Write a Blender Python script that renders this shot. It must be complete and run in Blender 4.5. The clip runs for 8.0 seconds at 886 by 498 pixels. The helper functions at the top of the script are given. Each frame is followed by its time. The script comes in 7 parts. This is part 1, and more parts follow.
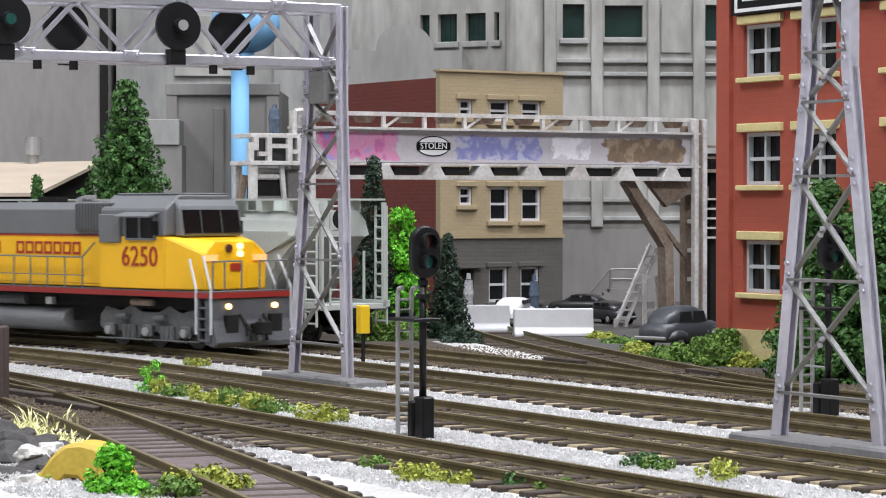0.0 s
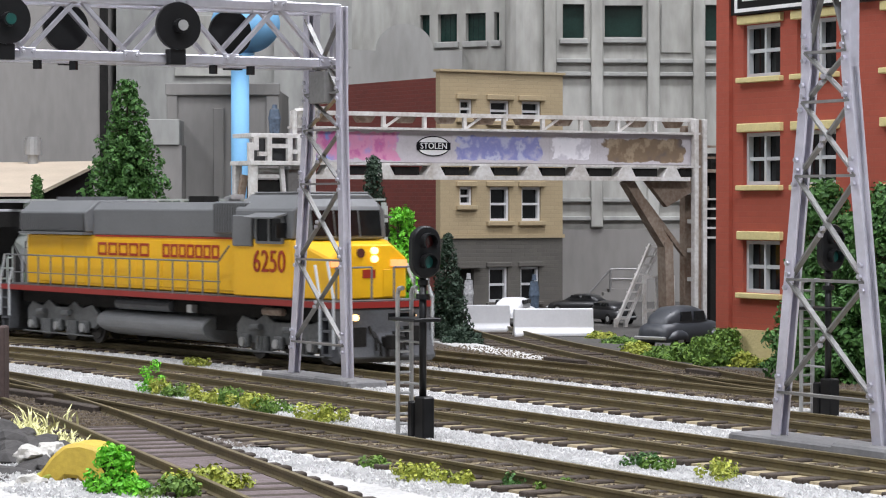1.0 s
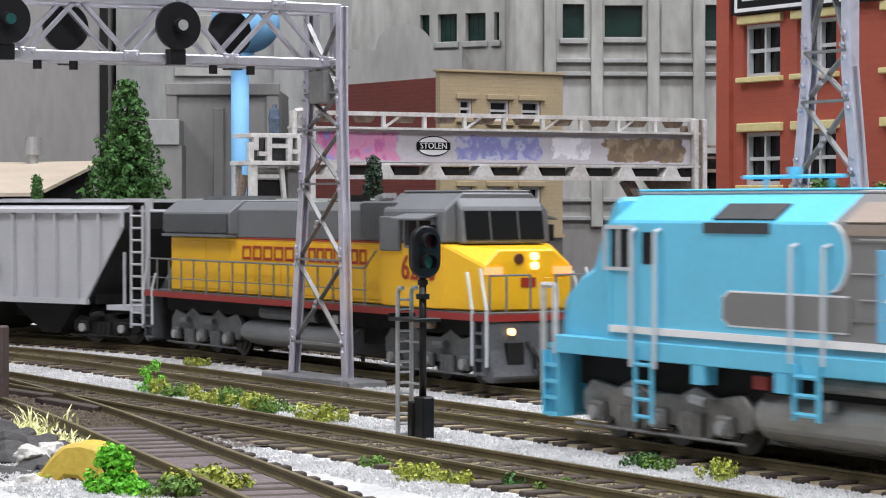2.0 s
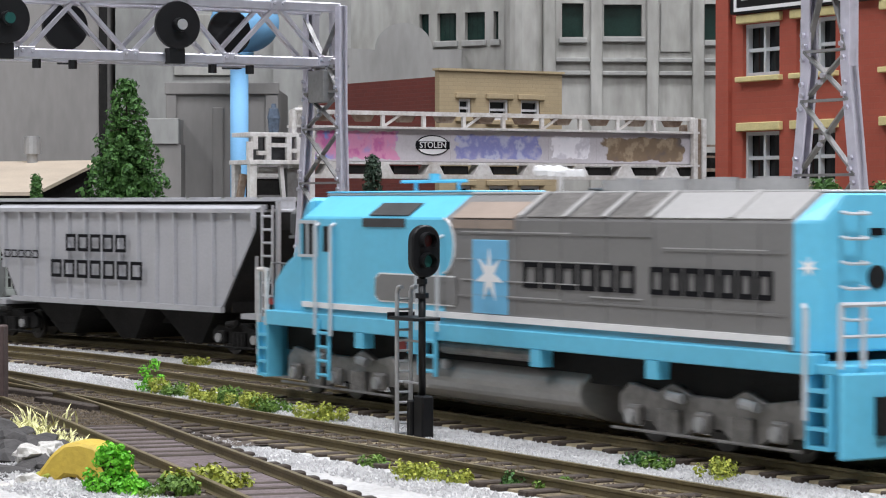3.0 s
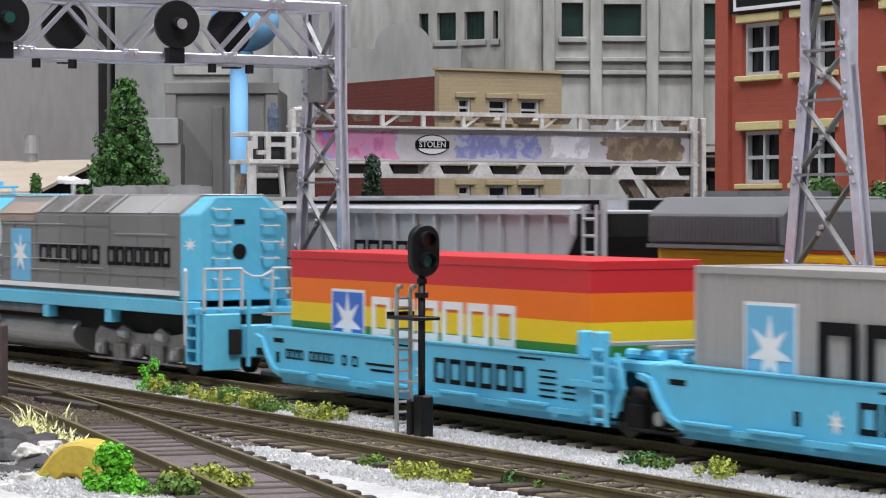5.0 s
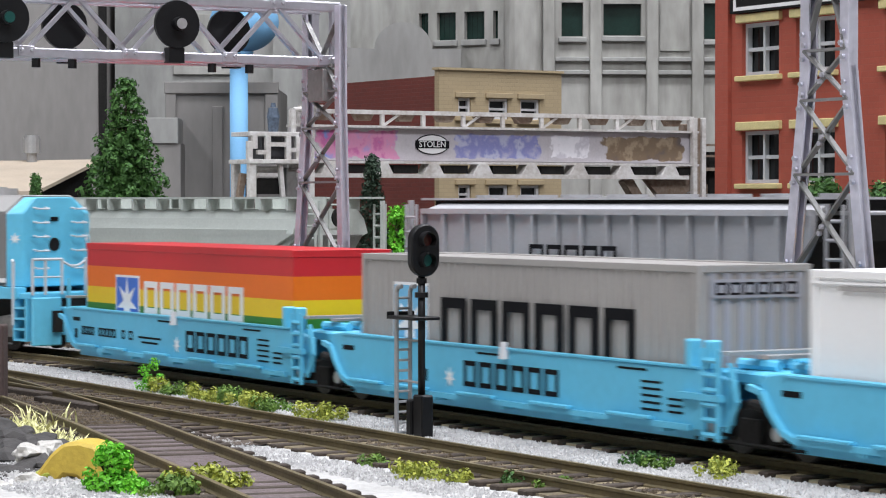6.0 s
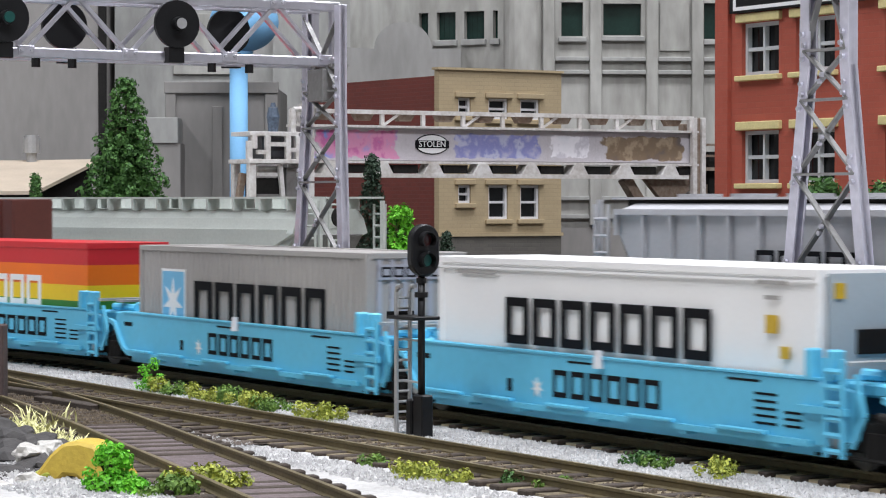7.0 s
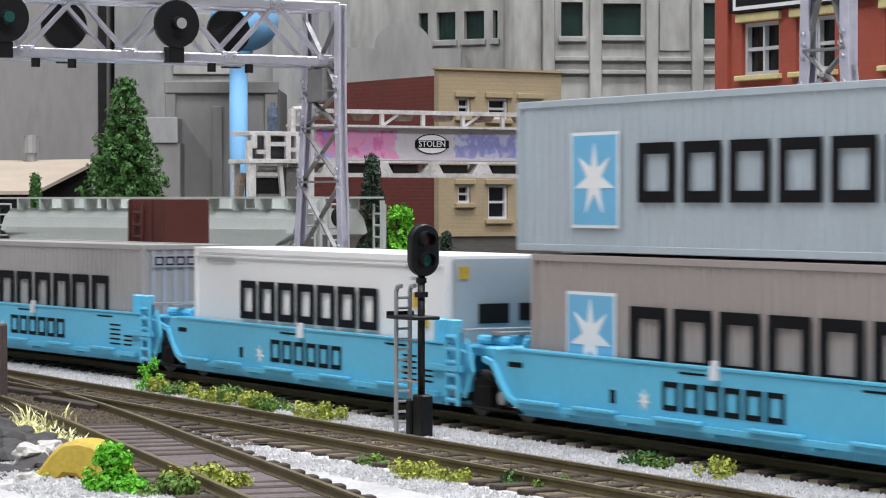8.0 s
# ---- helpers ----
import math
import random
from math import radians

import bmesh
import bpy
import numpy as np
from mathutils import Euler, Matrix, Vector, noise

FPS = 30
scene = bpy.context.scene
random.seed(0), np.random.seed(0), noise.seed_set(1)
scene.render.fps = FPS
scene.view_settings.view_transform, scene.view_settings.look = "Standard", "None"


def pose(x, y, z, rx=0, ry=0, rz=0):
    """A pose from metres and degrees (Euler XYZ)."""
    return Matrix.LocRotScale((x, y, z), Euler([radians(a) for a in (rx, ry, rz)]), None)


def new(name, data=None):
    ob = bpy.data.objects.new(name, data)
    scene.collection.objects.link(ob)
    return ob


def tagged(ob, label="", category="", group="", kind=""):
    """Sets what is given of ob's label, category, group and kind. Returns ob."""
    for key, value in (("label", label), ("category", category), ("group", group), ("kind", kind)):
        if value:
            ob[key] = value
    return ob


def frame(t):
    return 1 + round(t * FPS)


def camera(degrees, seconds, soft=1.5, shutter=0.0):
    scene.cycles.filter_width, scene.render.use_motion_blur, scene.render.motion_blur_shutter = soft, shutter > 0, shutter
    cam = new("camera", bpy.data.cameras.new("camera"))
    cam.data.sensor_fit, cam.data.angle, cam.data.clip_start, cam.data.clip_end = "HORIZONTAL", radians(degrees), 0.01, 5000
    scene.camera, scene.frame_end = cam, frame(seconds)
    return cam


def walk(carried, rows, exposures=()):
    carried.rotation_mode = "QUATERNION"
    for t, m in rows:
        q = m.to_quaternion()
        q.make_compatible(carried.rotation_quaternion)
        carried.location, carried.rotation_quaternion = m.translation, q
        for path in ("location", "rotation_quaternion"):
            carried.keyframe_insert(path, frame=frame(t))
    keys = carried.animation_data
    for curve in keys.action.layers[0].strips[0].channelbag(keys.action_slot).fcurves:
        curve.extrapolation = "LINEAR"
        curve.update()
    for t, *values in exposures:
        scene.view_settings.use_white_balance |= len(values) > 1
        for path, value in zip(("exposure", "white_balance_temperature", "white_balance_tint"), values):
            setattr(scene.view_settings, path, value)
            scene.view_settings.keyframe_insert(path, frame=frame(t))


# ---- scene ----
# A model railway in 1:87. Sizes are written in metres of the full-size prototype and scaled by U.
U = 1 / 87.1


def P(x, y, z, rz=0, rx=0, ry=0):
    return pose(x * U, y * U, z * U, rx, ry, rz)


EYE_H = 4.4268
cam = camera(19.81, 8.0, 1.1, 0.5)
walk(cam, [
    (0.0, P(0, 0, EYE_H, 0.0255, 90 - 0.9976)),
    (1.7, P(0, 0, EYE_H, 0.0255, 90 - 0.9976)),
    (3.3, P(0, 0, EYE_H, 0.004, 90 - 1.0230)),
    (4.7, P(0, 0, EYE_H, 0.0, 90 - 1.0295)),
    (6.4, P(0, 0, EYE_H, -0.004, 90 - 1.0360)),
    (8.0, P(0, 0, EYE_H, -0.010, 90 - 1.0420)),
], [(0.0, 0.0), (1.6, -0.03), (3.0, -0.16), (4.6, -0.20), (6.4, -0.12), (8.0, -0.14)])

# ---- light: a basement room with ceiling panels ----
world = bpy.data.worlds.new("room_air")
scene.world = world
world.use_nodes = True
world.node_tree.nodes["Background"].inputs[0].default_value = (0.9, 0.95, 1.0, 1)
world.node_tree.nodes["Background"].inputs[1].default_value = 0.02

LAMPS = [(0.25, -0.25, 1.15, 0.9, 0.25, 23.0), (0.25, 0.85, 1.15, 0.9, 0.25, 17.0), (-0.9, 0.5, 1.15, 0.25, 0.9, 11.5)]


def ceiling_lamps():
    for x, y, z, sx, sy, power in LAMPS:
        data = bpy.data.lights.new("ceiling_light_lamp", "AREA")
        data.shape, data.size, data.size_y, data.energy = "RECTANGLE", sx, sy, power
        data.color = (0.90, 0.92, 1.0)
        ob = new("ceiling_light_lamp", data)
        ob.matrix_world = pose(x, y, z - 0.012)


ceiling_lamps()
# ---- materials ----
def mat(name, color, rough=0.5, metal=0.0, var=0.15, scale=1.5, bump=0.0, bscale=12.0, spec=0.5, dark=None, patch=0.5, streak=1.0):
    """Two scales of noise vary the colour; the second one also gives relief. Scales are per prototype metre."""
    m = bpy.data.materials.new(name)
    m.use_nodes = True
    nt = m.node_tree
    b = nt.nodes["Principled BSDF"]
    tc = nt.nodes.new("ShaderNodeTexCoord")
    big, fine = nt.nodes.new("ShaderNodeTexNoise"), nt.nodes.new("ShaderNodeTexNoise")
    big.inputs["Scale"].default_value, big.inputs["Detail"].default_value = scale * 87, 3
    fine.inputs["Scale"].default_value, fine.inputs["Detail"].default_value = bscale * 87, 4
    mp = nt.nodes.new("ShaderNodeMapping")
    mp.inputs["Scale"].default_value = (1, 1, streak)
    nt.links.new(tc.outputs["Object"], mp.inputs["Vector"])
    for n in (big, fine):
        nt.links.new(mp.outputs[0], n.inputs["Vector"])
    ramp = nt.nodes.new("ShaderNodeValToRGB")
    c2 = dark if dark else tuple(c * (1 - 2 * var) for c in color)
    ramp.color_ramp.elements[0].position, ramp.color_ramp.elements[1].position = patch - 0.18, patch + 0.18
    ramp.color_ramp.elements[0].color = (*c2, 1)
    ramp.color_ramp.elements[1].color = (*color, 1)
    add = nt.nodes.new("ShaderNodeMath")
    add.operation = "MULTIPLY_ADD"
    add.inputs[1].default_value, add.inputs[2].default_value = 0.45, 0.0
    nt.links.new(fine.outputs["Fac"], add.inputs[0])
    mix = nt.nodes.new("ShaderNodeMath")
    mix.operation = "MULTIPLY_ADD"
    mix.inputs[1].default_value = 0.55
    nt.links.new(big.outputs["Fac"], mix.inputs[0])
    nt.links.new(add.outputs[0], mix.inputs[2])
    nt.links.new(mix.outputs[0], ramp.inputs["Fac"])
    nt.links.new(ramp.outputs[0], b.inputs["Base Color"])
    b.inputs["Roughness"].default_value, b.inputs["Metallic"].default_value = rough, metal
    b.inputs["Specular IOR Level"].default_value = spec
    if bump:
        bp = nt.nodes.new("ShaderNodeBump")
        bp.inputs["Strength"].default_value, bp.inputs["Distance"].default_value = bump, 0.06 * U
        nt.links.new(fine.outputs["Fac"], bp.inputs["Height"])
        nt.links.new(bp.outputs[0], b.inputs["Normal"])
    return m


def glow(name, color, strength):
    m = mat(name, color, 0.3)
    b = m.node_tree.nodes["Principled BSDF"]
    b.inputs["Emission Color"].default_value = (*color, 1)
    b.inputs["Emission Strength"].default_value = strength
    return m


def brick_mat(name, color, color2, mortar, size=0.22, bump=0.5):
    """Small-scale brickwork on walls: courses run level, the wall's own x or y along them."""
    m = mat(name, color, 0.75, 0, 0.15, 0.5, 0)
    nt = m.node_tree
    b = nt.nodes["Principled BSDF"]
    tc = nt.nodes.new("ShaderNodeTexCoord")
    sep, com, ad = (nt.nodes.new(k) for k in ("ShaderNodeSeparateXYZ", "ShaderNodeCombineXYZ", "ShaderNodeMath"))
    nt.links.new(tc.outputs["Object"], sep.inputs[0])
    nt.links.new(sep.outputs[0], ad.inputs[0])
    nt.links.new(sep.outputs[1], ad.inputs[1])
    nt.links.new(ad.outputs[0], com.inputs[0])
    nt.links.new(sep.outputs[2], com.inputs[1])
    br = nt.nodes.new("ShaderNodeTexBrick")
    br.inputs["Scale"].default_value = 87
    br.inputs["Brick Width"].default_value, br.inputs["Row Height"].default_value = size * 2, size * 0.75
    br.inputs["Mortar Size"].default_value = size * 0.07
    br.inputs["Color1"].default_value, br.inputs["Color2"].default_value = (*color, 1), (*color2, 1)
    br.inputs["Mortar"].default_value = (*mortar, 1)
    nt.links.new(com.outputs[0], br.inputs["Vector"])
    old = b.inputs["Base Color"].links[0].from_socket
    mx = nt.nodes.new("ShaderNodeMix")
    mx.data_type = "RGBA"
    mx.inputs["Factor"].default_value = 0.45
    nt.links.new(br.outputs["Color"], mx.inputs["A"])
    nt.links.new(old, mx.inputs["B"])
    nt.links.new(mx.outputs["Result"], b.inputs["Base Color"])
    bp = nt.nodes.new("ShaderNodeBump")
    bp.invert = True
    bp.inputs["Strength"].default_value, bp.inputs["Distance"].default_value = bump, 0.03 * U
    nt.links.new(br.outputs["Fac"], bp.inputs["Height"])
    nt.links.new(bp.outputs[0], b.inputs["Normal"])
    return m


def leaf_mat(name, c1, c2):
    m = mat(name, c1, 0.7, 0, 0.2, 2, 0, dark=c2)
    nt = m.node_tree
    b = nt.nodes["Principled BSDF"]
    geo = nt.nodes.new("ShaderNodeNewGeometry")
    ramp = nt.nodes.new("ShaderNodeValToRGB")
    ramp.color_ramp.elements[0].color = (*c2, 1)
    ramp.color_ramp.elements[1].color = (*c1, 1)
    nt.links.new(geo.outputs["Random Per Island"], ramp.inputs["Fac"])
    nt.links.new(ramp.outputs[0], b.inputs["Base Color"])
    return m


def spray_mat(name, paints, seed):
    """Blotches of several paints over the girder's own, thinning out raggedly towards the coat's edges."""
    m = mat(name, (0.55, 0.52, 0.55), 0.6, 0, 0.1, 0.8)
    nt = m.node_tree
    b = nt.nodes["Principled BSDF"]
    own = b.inputs["Base Color"].links[0].from_socket
    tc = nt.nodes.new("ShaderNodeTexCoord")
    mp = nt.nodes.new("ShaderNodeMapping")
    mp.inputs["Location"].default_value = (seed, 0, seed)
    nt.links.new(tc.outputs["Object"], mp.inputs["Vector"])
    blotch, rag = nt.nodes.new("ShaderNodeTexNoise"), nt.nodes.new("ShaderNodeTexNoise")
    blotch.inputs["Scale"].default_value, blotch.inputs["Detail"].default_value = 1.5 * 87, 5
    rag.inputs["Scale"].default_value, rag.inputs["Detail"].default_value = 2.6 * 87, 2
    nt.links.new(mp.outputs[0], blotch.inputs["Vector"])
    nt.links.new(mp.outputs[0], rag.inputs["Vector"])
    ramp = nt.nodes.new("ShaderNodeValToRGB")
    ramp.color_ramp.interpolation = "EASE"
    for k, c in enumerate(paints):
        e = ramp.color_ramp.elements[k] if k < 2 else ramp.color_ramp.elements.new(0.5)
        e.position, e.color = 0.3 + 0.1 * k, (*c, 1)
    nt.links.new(blotch.outputs["Fac"], ramp.inputs["Fac"])

    def calc(op, x, y):
        n = nt.nodes.new("ShaderNodeMath")
        n.operation = op
        for k, v in enumerate((x, y)):
            if isinstance(v, (int, float)):
                n.inputs[k].default_value = v
            else:
                nt.links.new(v, n.inputs[k])
        return n.outputs[0]
    sep = nt.nodes.new("ShaderNodeSeparateXYZ")
    nt.links.new(tc.outputs["Generated"], sep.inputs[0])
    edge = [calc("POWER", calc("ABSOLUTE", calc("MULTIPLY_ADD", sep.outputs[k], 2), 0), p) for k, p in ((0, 6), (2, 5))]
    for e in edge:
        e.node.inputs[0].links[0].from_node.inputs[0].links[0].from_node.inputs[2].default_value = -1
    inside = calc("SUBTRACT", calc("MULTIPLY", rag.outputs["Fac"], 1.6), calc("MAXIMUM", edge[0], edge[1]))
    cut = nt.nodes.new("ShaderNodeMapRange")
    cut.inputs["From Min"].default_value, cut.inputs["From Max"].default_value = 0.28, 0.42
    nt.links.new(inside, cut.inputs["Value"])
    mx = nt.nodes.new("ShaderNodeMix")
    mx.data_type = "RGBA"
    nt.links.new(cut.outputs[0], mx.inputs["Factor"])
    nt.links.new(own, mx.inputs["A"])
    nt.links.new(ramp.outputs[0], mx.inputs["B"])
    nt.links.new(mx.outputs["Result"], b.inputs["Base Color"])
    return m


BALLAST = mat("white_ballast", (0.53, 0.525, 0.515), 0.9, 0, 0.2, 0.6, 1.0, 9, dark=(0.32, 0.31, 0.295), patch=0.42)
STONE = mat("ballast_stone", (0.55, 0.545, 0.54), 0.85, 0, 0.2, 1, 0.3, 8)
SHOULDER = mat("tan_shoulder", (0.40, 0.335, 0.215), 0.95, 0, 0.2, 0.8, 0.8, 10, dark=(0.20, 0.16, 0.095))
OLDBED = mat("old_olive_bed", (0.27, 0.22, 0.135), 0.95, 0, 0.2, 0.8, 0.9, 10, dark=(0.10, 0.08, 0.05))
DARKBED = mat("dark_turnout_bed", (0.15, 0.12, 0.085), 0.95, 0, 0.2, 0.9, 1.0, 9, dark=(0.045, 0.036, 0.028))
SOIL = mat("dark_soil", (0.105, 0.08, 0.06), 0.95, 0, 0.2, 0.9, 1.0, 8, dark=(0.035, 0.028, 0.024))
PURPLE = mat("purple_brown_soil", (0.17, 0.135, 0.14), 0.9, 0, 0.2, 0.9, 1.0, 8, dark=(0.085, 0.065, 0.06))
GRIT = mat("brown_grit", (0.15, 0.115, 0.075), 0.9, 0, 0.3, 1.5, 0.3, 8, dark=(0.06, 0.045, 0.03))
TIE = mat("weathered_tie", (0.06, 0.043, 0.03), 0.85, 0, 0.2, 1.5, 0.5, 10, dark=(0.03, 0.022, 0.017))
RAIL = mat("rusty_rail", (0.185, 0.15, 0.08), 0.55, 0.3, 0.2, 1, 0.2, 10)
ASPHALT = mat("street_asphalt", (0.085, 0.08, 0.075), 0.9, 0, 0.2, 0.5, 0.4, 12)
CONCRETE = mat("grey_concrete", (0.40, 0.40, 0.38), 0.85, 0, 0.18, 0.4, 0.2, 2.5, streak=0.3)
CONCRETE_D = mat("dark_concrete", (0.275, 0.262, 0.248), 0.85, 0, 0.12, 0.3, 0.15, 2.5, streak=0.3)
CONCRETE_M = mat("mid_concrete", (0.325, 0.32, 0.305), 0.85, 0, 0.15, 0.35, 0.15, 2.5, streak=0.3)
CONCRETE_L = mat("light_concrete", (0.44, 0.435, 0.405), 0.85, 0, 0.24, 0.4, 0.15, 2.0, streak=0.3, dark=(0.20, 0.195, 0.175), patch=0.44)
BLOCKBASE = mat("cast_base", (0.18, 0.178, 0.18), 0.8, 0, 0.15, 0.8, 0.4, 8)
RED_BRICK = brick_mat("red_brick", (0.41, 0.087, 0.053), (0.36, 0.074, 0.045), (0.34, 0.088, 0.058), 0.22, 0.25)
DARKRED_BRICK = brick_mat("dark_red_brick", (0.17, 0.035, 0.025), (0.12, 0.028, 0.02), (0.13, 0.05, 0.04))
TAN_BRICK = brick_mat("tan_brick", (0.42, 0.33, 0.20), (0.38, 0.295, 0.178), (0.33, 0.265, 0.165), 0.22, 0.35)
GREY_BRICK = brick_mat("grey_painted_brick", (0.125, 0.115, 0.10), (0.095, 0.088, 0.08), (0.10, 0.092, 0.085))
CREAM = mat("cream_trim", (0.72, 0.62, 0.30), 0.7, 0, 0.1, 2, 0.2)
CREAMWALL = mat("cream_foundation", (0.66, 0.55, 0.28), 0.8, 0, 0.1, 1, 0.2)
WHITE = mat("white_paint", (0.66, 0.66, 0.68), 0.5, 0, 0.06, 2)
FRAMEGREY = mat("pale_grey_frame", (0.55, 0.58, 0.60), 0.5, 0, 0.06, 2)
DARKGLASS = mat("dark_glass", (0.008, 0.009, 0.010), 0.08, 0, 0.1, 2)
GREENGLASS = mat("green_glass", (0.012, 0.035, 0.028), 0.25, 0, 0.2, 2)
SILVER = mat("bare_aluminium", (0.62, 0.61, 0.67), 0.28, 0.6, 0.1, 1.0, 0.15, 6)
LEGSILVER = mat("bright_aluminium", (0.80, 0.78, 0.88), 0.30, 0.55, 0.1, 1.0, 0.15, 6)
STEELGREY = mat("grey_steel", (0.27, 0.265, 0.26), 0.45, 0.3, 0.15, 1, 0.2, 8)
BLACK = mat("black_plastic", (0.010, 0.010, 0.011), 0.4, 0, 0.2, 2, spec=0.3)
# Weathered black; also serves as painted shade on hopper, shed and building insides.
BLACKROUGH = mat("black_weathered_and_shade", (0.020, 0.019, 0.018), 0.85, 0, 0.2, 2, 0.3, spec=0.2)
WHITEMETAL = mat("dusty_white_steel", (0.64, 0.625, 0.61), 0.6, 0, 0.2, 1.2, 0.2, 8, dark=(0.34, 0.30, 0.26), patch=0.42)
RUSTY = mat("rusted_steel", (0.30, 0.25, 0.20), 0.8, 0.1, 0.2, 1.0, 0.3, 8, dark=(0.15, 0.09, 0.06))
GIRDER = mat("sprayed_girder", (0.55, 0.52, 0.55), 0.6, 0, 0.1, 0.8)
POLEBLUE = mat("sky_blue_tank", (0.22, 0.50, 0.80), 0.7, 0, 0.06, 0.4)
ROOFTAN = mat("tan_roof", (0.52, 0.435, 0.34), 0.8, 0, 0.1, 0.7, 0.2)
GALV = mat("galvanised", (0.5, 0.5, 0.5), 0.45, 0.6, 0.1, 2)
WALLPAINT = mat("room_wall_paint", (0.30, 0.30, 0.29), 0.9, 0, 0.04, 0.05)
CEILPAINT = mat("ceiling_paint", (0.6, 0.6, 0.59), 0.9, 0, 0.03, 0.05)
PANELGLOW = glow("lamp_panel", (1, 0.98, 0.95), 3.0)

BLUE = mat("light_blue_paint", (0.135, 0.55, 0.77), 0.38, 0, 0.07, 0.6, 0.05, 6)
BLUE_D = mat("light_blue_wellcar", (0.12, 0.52, 0.75), 0.42, 0, 0.06, 0.6, 0.05, 6)
GREY = mat("locomotive_grey", (0.205, 0.20, 0.195), 0.42, 0, 0.08, 0.6)
GREYROOF = mat("silver_grey_roof", (0.48, 0.47, 0.46), 0.35, 0.2, 0.08, 0.8)
DARKGRILLE = mat("dark_grille", (0.055, 0.055, 0.055), 0.6, 0, 0.2, 2)
TAUPE = mat("taupe_panel", (0.34, 0.27, 0.22), 0.6, 0, 0.1, 1)
TRUCK = mat("truck_grey", (0.29, 0.275, 0.26), 0.36, 0.35, 0.25, 2.0, 0.3, 8)
TANK = mat("fuel_tank_grey", (0.36, 0.35, 0.33), 0.25, 0.3, 0.12, 0.8)
WHEEL = mat("wheel_steel", (0.09, 0.085, 0.08), 0.4, 0.7, 0.2, 2)
YELLOW = mat("armour_yellow", (0.90, 0.50, 0.012), 0.38, 0, 0.05, 0.7)
UPGREY = mat("harbor_grey", (0.16, 0.165, 0.17), 0.5, 0, 0.1, 0.8)
UPDARK = mat("underframe_grey", (0.11, 0.115, 0.125), 0.55, 0.1, 0.2, 1.5, 0.2)
YTANK = mat("dull_grey_tank", (0.22, 0.225, 0.23), 0.4, 0.1, 0.15, 0.8)
YTRUCK = mat("weathered_truck_grey", (0.15, 0.155, 0.155), 0.5, 0.15, 0.25, 1.8, 0.3, 8)
RED = mat("signal_red_paint", (0.30, 0.025, 0.02), 0.45, 0, 0.08, 1)
LETTERRED = mat("lettering_red", (0.36, 0.03, 0.012), 0.5, 0, 0.05, 1)
HOPGREY = mat("hopper_grey", (0.46, 0.46, 0.48), 0.55, 0, 0.08, 0.7, 0.1)
HOPGREEN = mat("pale_green_grey_hopper", (0.50, 0.535, 0.50), 0.55, 0, 0.08, 0.6, 0.1)
GONGREY = mat("gondola_grey", (0.22, 0.225, 0.22), 0.6, 0, 0.12, 0.8, 0.2)
BROWN = mat("oxide_brown", (0.105, 0.028, 0.02), 0.55, 0, 0.12, 1)
C_BROWNGREY = mat("container_brown_grey", (0.36, 0.315, 0.295), 0.5, 0, 0.06, 0.6)
C_GREY = mat("container_grey", (0.37, 0.352, 0.335), 0.5, 0, 0.06, 0.6)
C_BLUEGREY = mat("container_blue_grey", (0.42, 0.48, 0.52), 0.5, 0, 0.06, 0.6)
C_SILVER = mat("container_silver", (0.45, 0.46, 0.52), 0.4, 0.3, 0.06, 0.6)
C_WHITE = mat("container_white", (0.88, 0.87, 0.86), 0.4, 0, 0.03, 0.6)
C_RED = mat("stripe_red", (0.60, 0.022, 0.03), 0.45, 0, 0.04, 0.8)
C_ORANGE = mat("stripe_orange", (0.85, 0.17, 0.005), 0.45, 0, 0.04, 0.8)
C_YELLOW = mat("stripe_yellow", (0.86, 0.58, 0.01), 0.45, 0, 0.04, 0.8)
C_GREEN = mat("stripe_green", (0.03, 0.20, 0.02), 0.45, 0, 0.04, 0.8)
LOGOBLUE = mat("logo_light_blue", (0.16, 0.47, 0.72), 0.45, 0, 0.05, 1)
LOGODEEP = mat("logo_royal_blue", (0.045, 0.16, 0.60), 0.45, 0, 0.05, 1)
INK = mat("black_lettering", (0.008, 0.008, 0.010), 0.7, 0, 0.1, 2, spec=0.12)
WHITEINK = mat("white_lettering", (0.82, 0.82, 0.82), 0.5, 0, 0.03, 2)
LAMP = glow("headlight_glow", (1.0, 0.62, 0.26), 3.0)
NUMBOARD = glow("number_board_glow", (1.0, 0.42, 0.16), 0.9)
LENS_GREEN = glow("green_lens", (0.010, 0.08, 0.07), 0.08)
LENS_RED = mat("red_lens", (0.05, 0.008, 0.008), 0.15, 0, 0.1, 2)
PINE = leaf_mat("pine_green", (0.075, 0.19, 0.035), (0.03, 0.09, 0.02))
PINEDARK = leaf_mat("dark_fir_green", (0.03, 0.06, 0.032), (0.012, 0.03, 0.017))
BRIGHT = leaf_mat("bright_lime_green", (0.20, 0.62, 0.03), (0.09, 0.36, 0.02))
BUSH = leaf_mat("bush_green", (0.155, 0.27, 0.035), (0.06, 0.13, 0.02))
OLIVE = leaf_mat("yellow_green_tuft", (0.40, 0.42, 0.055), (0.21, 0.26, 0.04))
BARK = mat("bark_brown", (0.06, 0.045, 0.03), 0.9, 0, 0.2, 3, 0.4)
STRAW = mat("pale_grass", (0.74, 0.72, 0.36), 0.8, 0, 0.1, 3)
YELLOWBOX = mat("yellow_box_paint", (0.85, 0.55, 0.02), 0.4, 0, 0.05, 1)
CARBLACK = mat("black_car_paint", (0.02, 0.02, 0.022), 0.3, 0, 0.1, 1)
CARGREY = mat("dusty_dark_car_paint", (0.055, 0.06, 0.07), 0.4, 0, 0.15, 1)
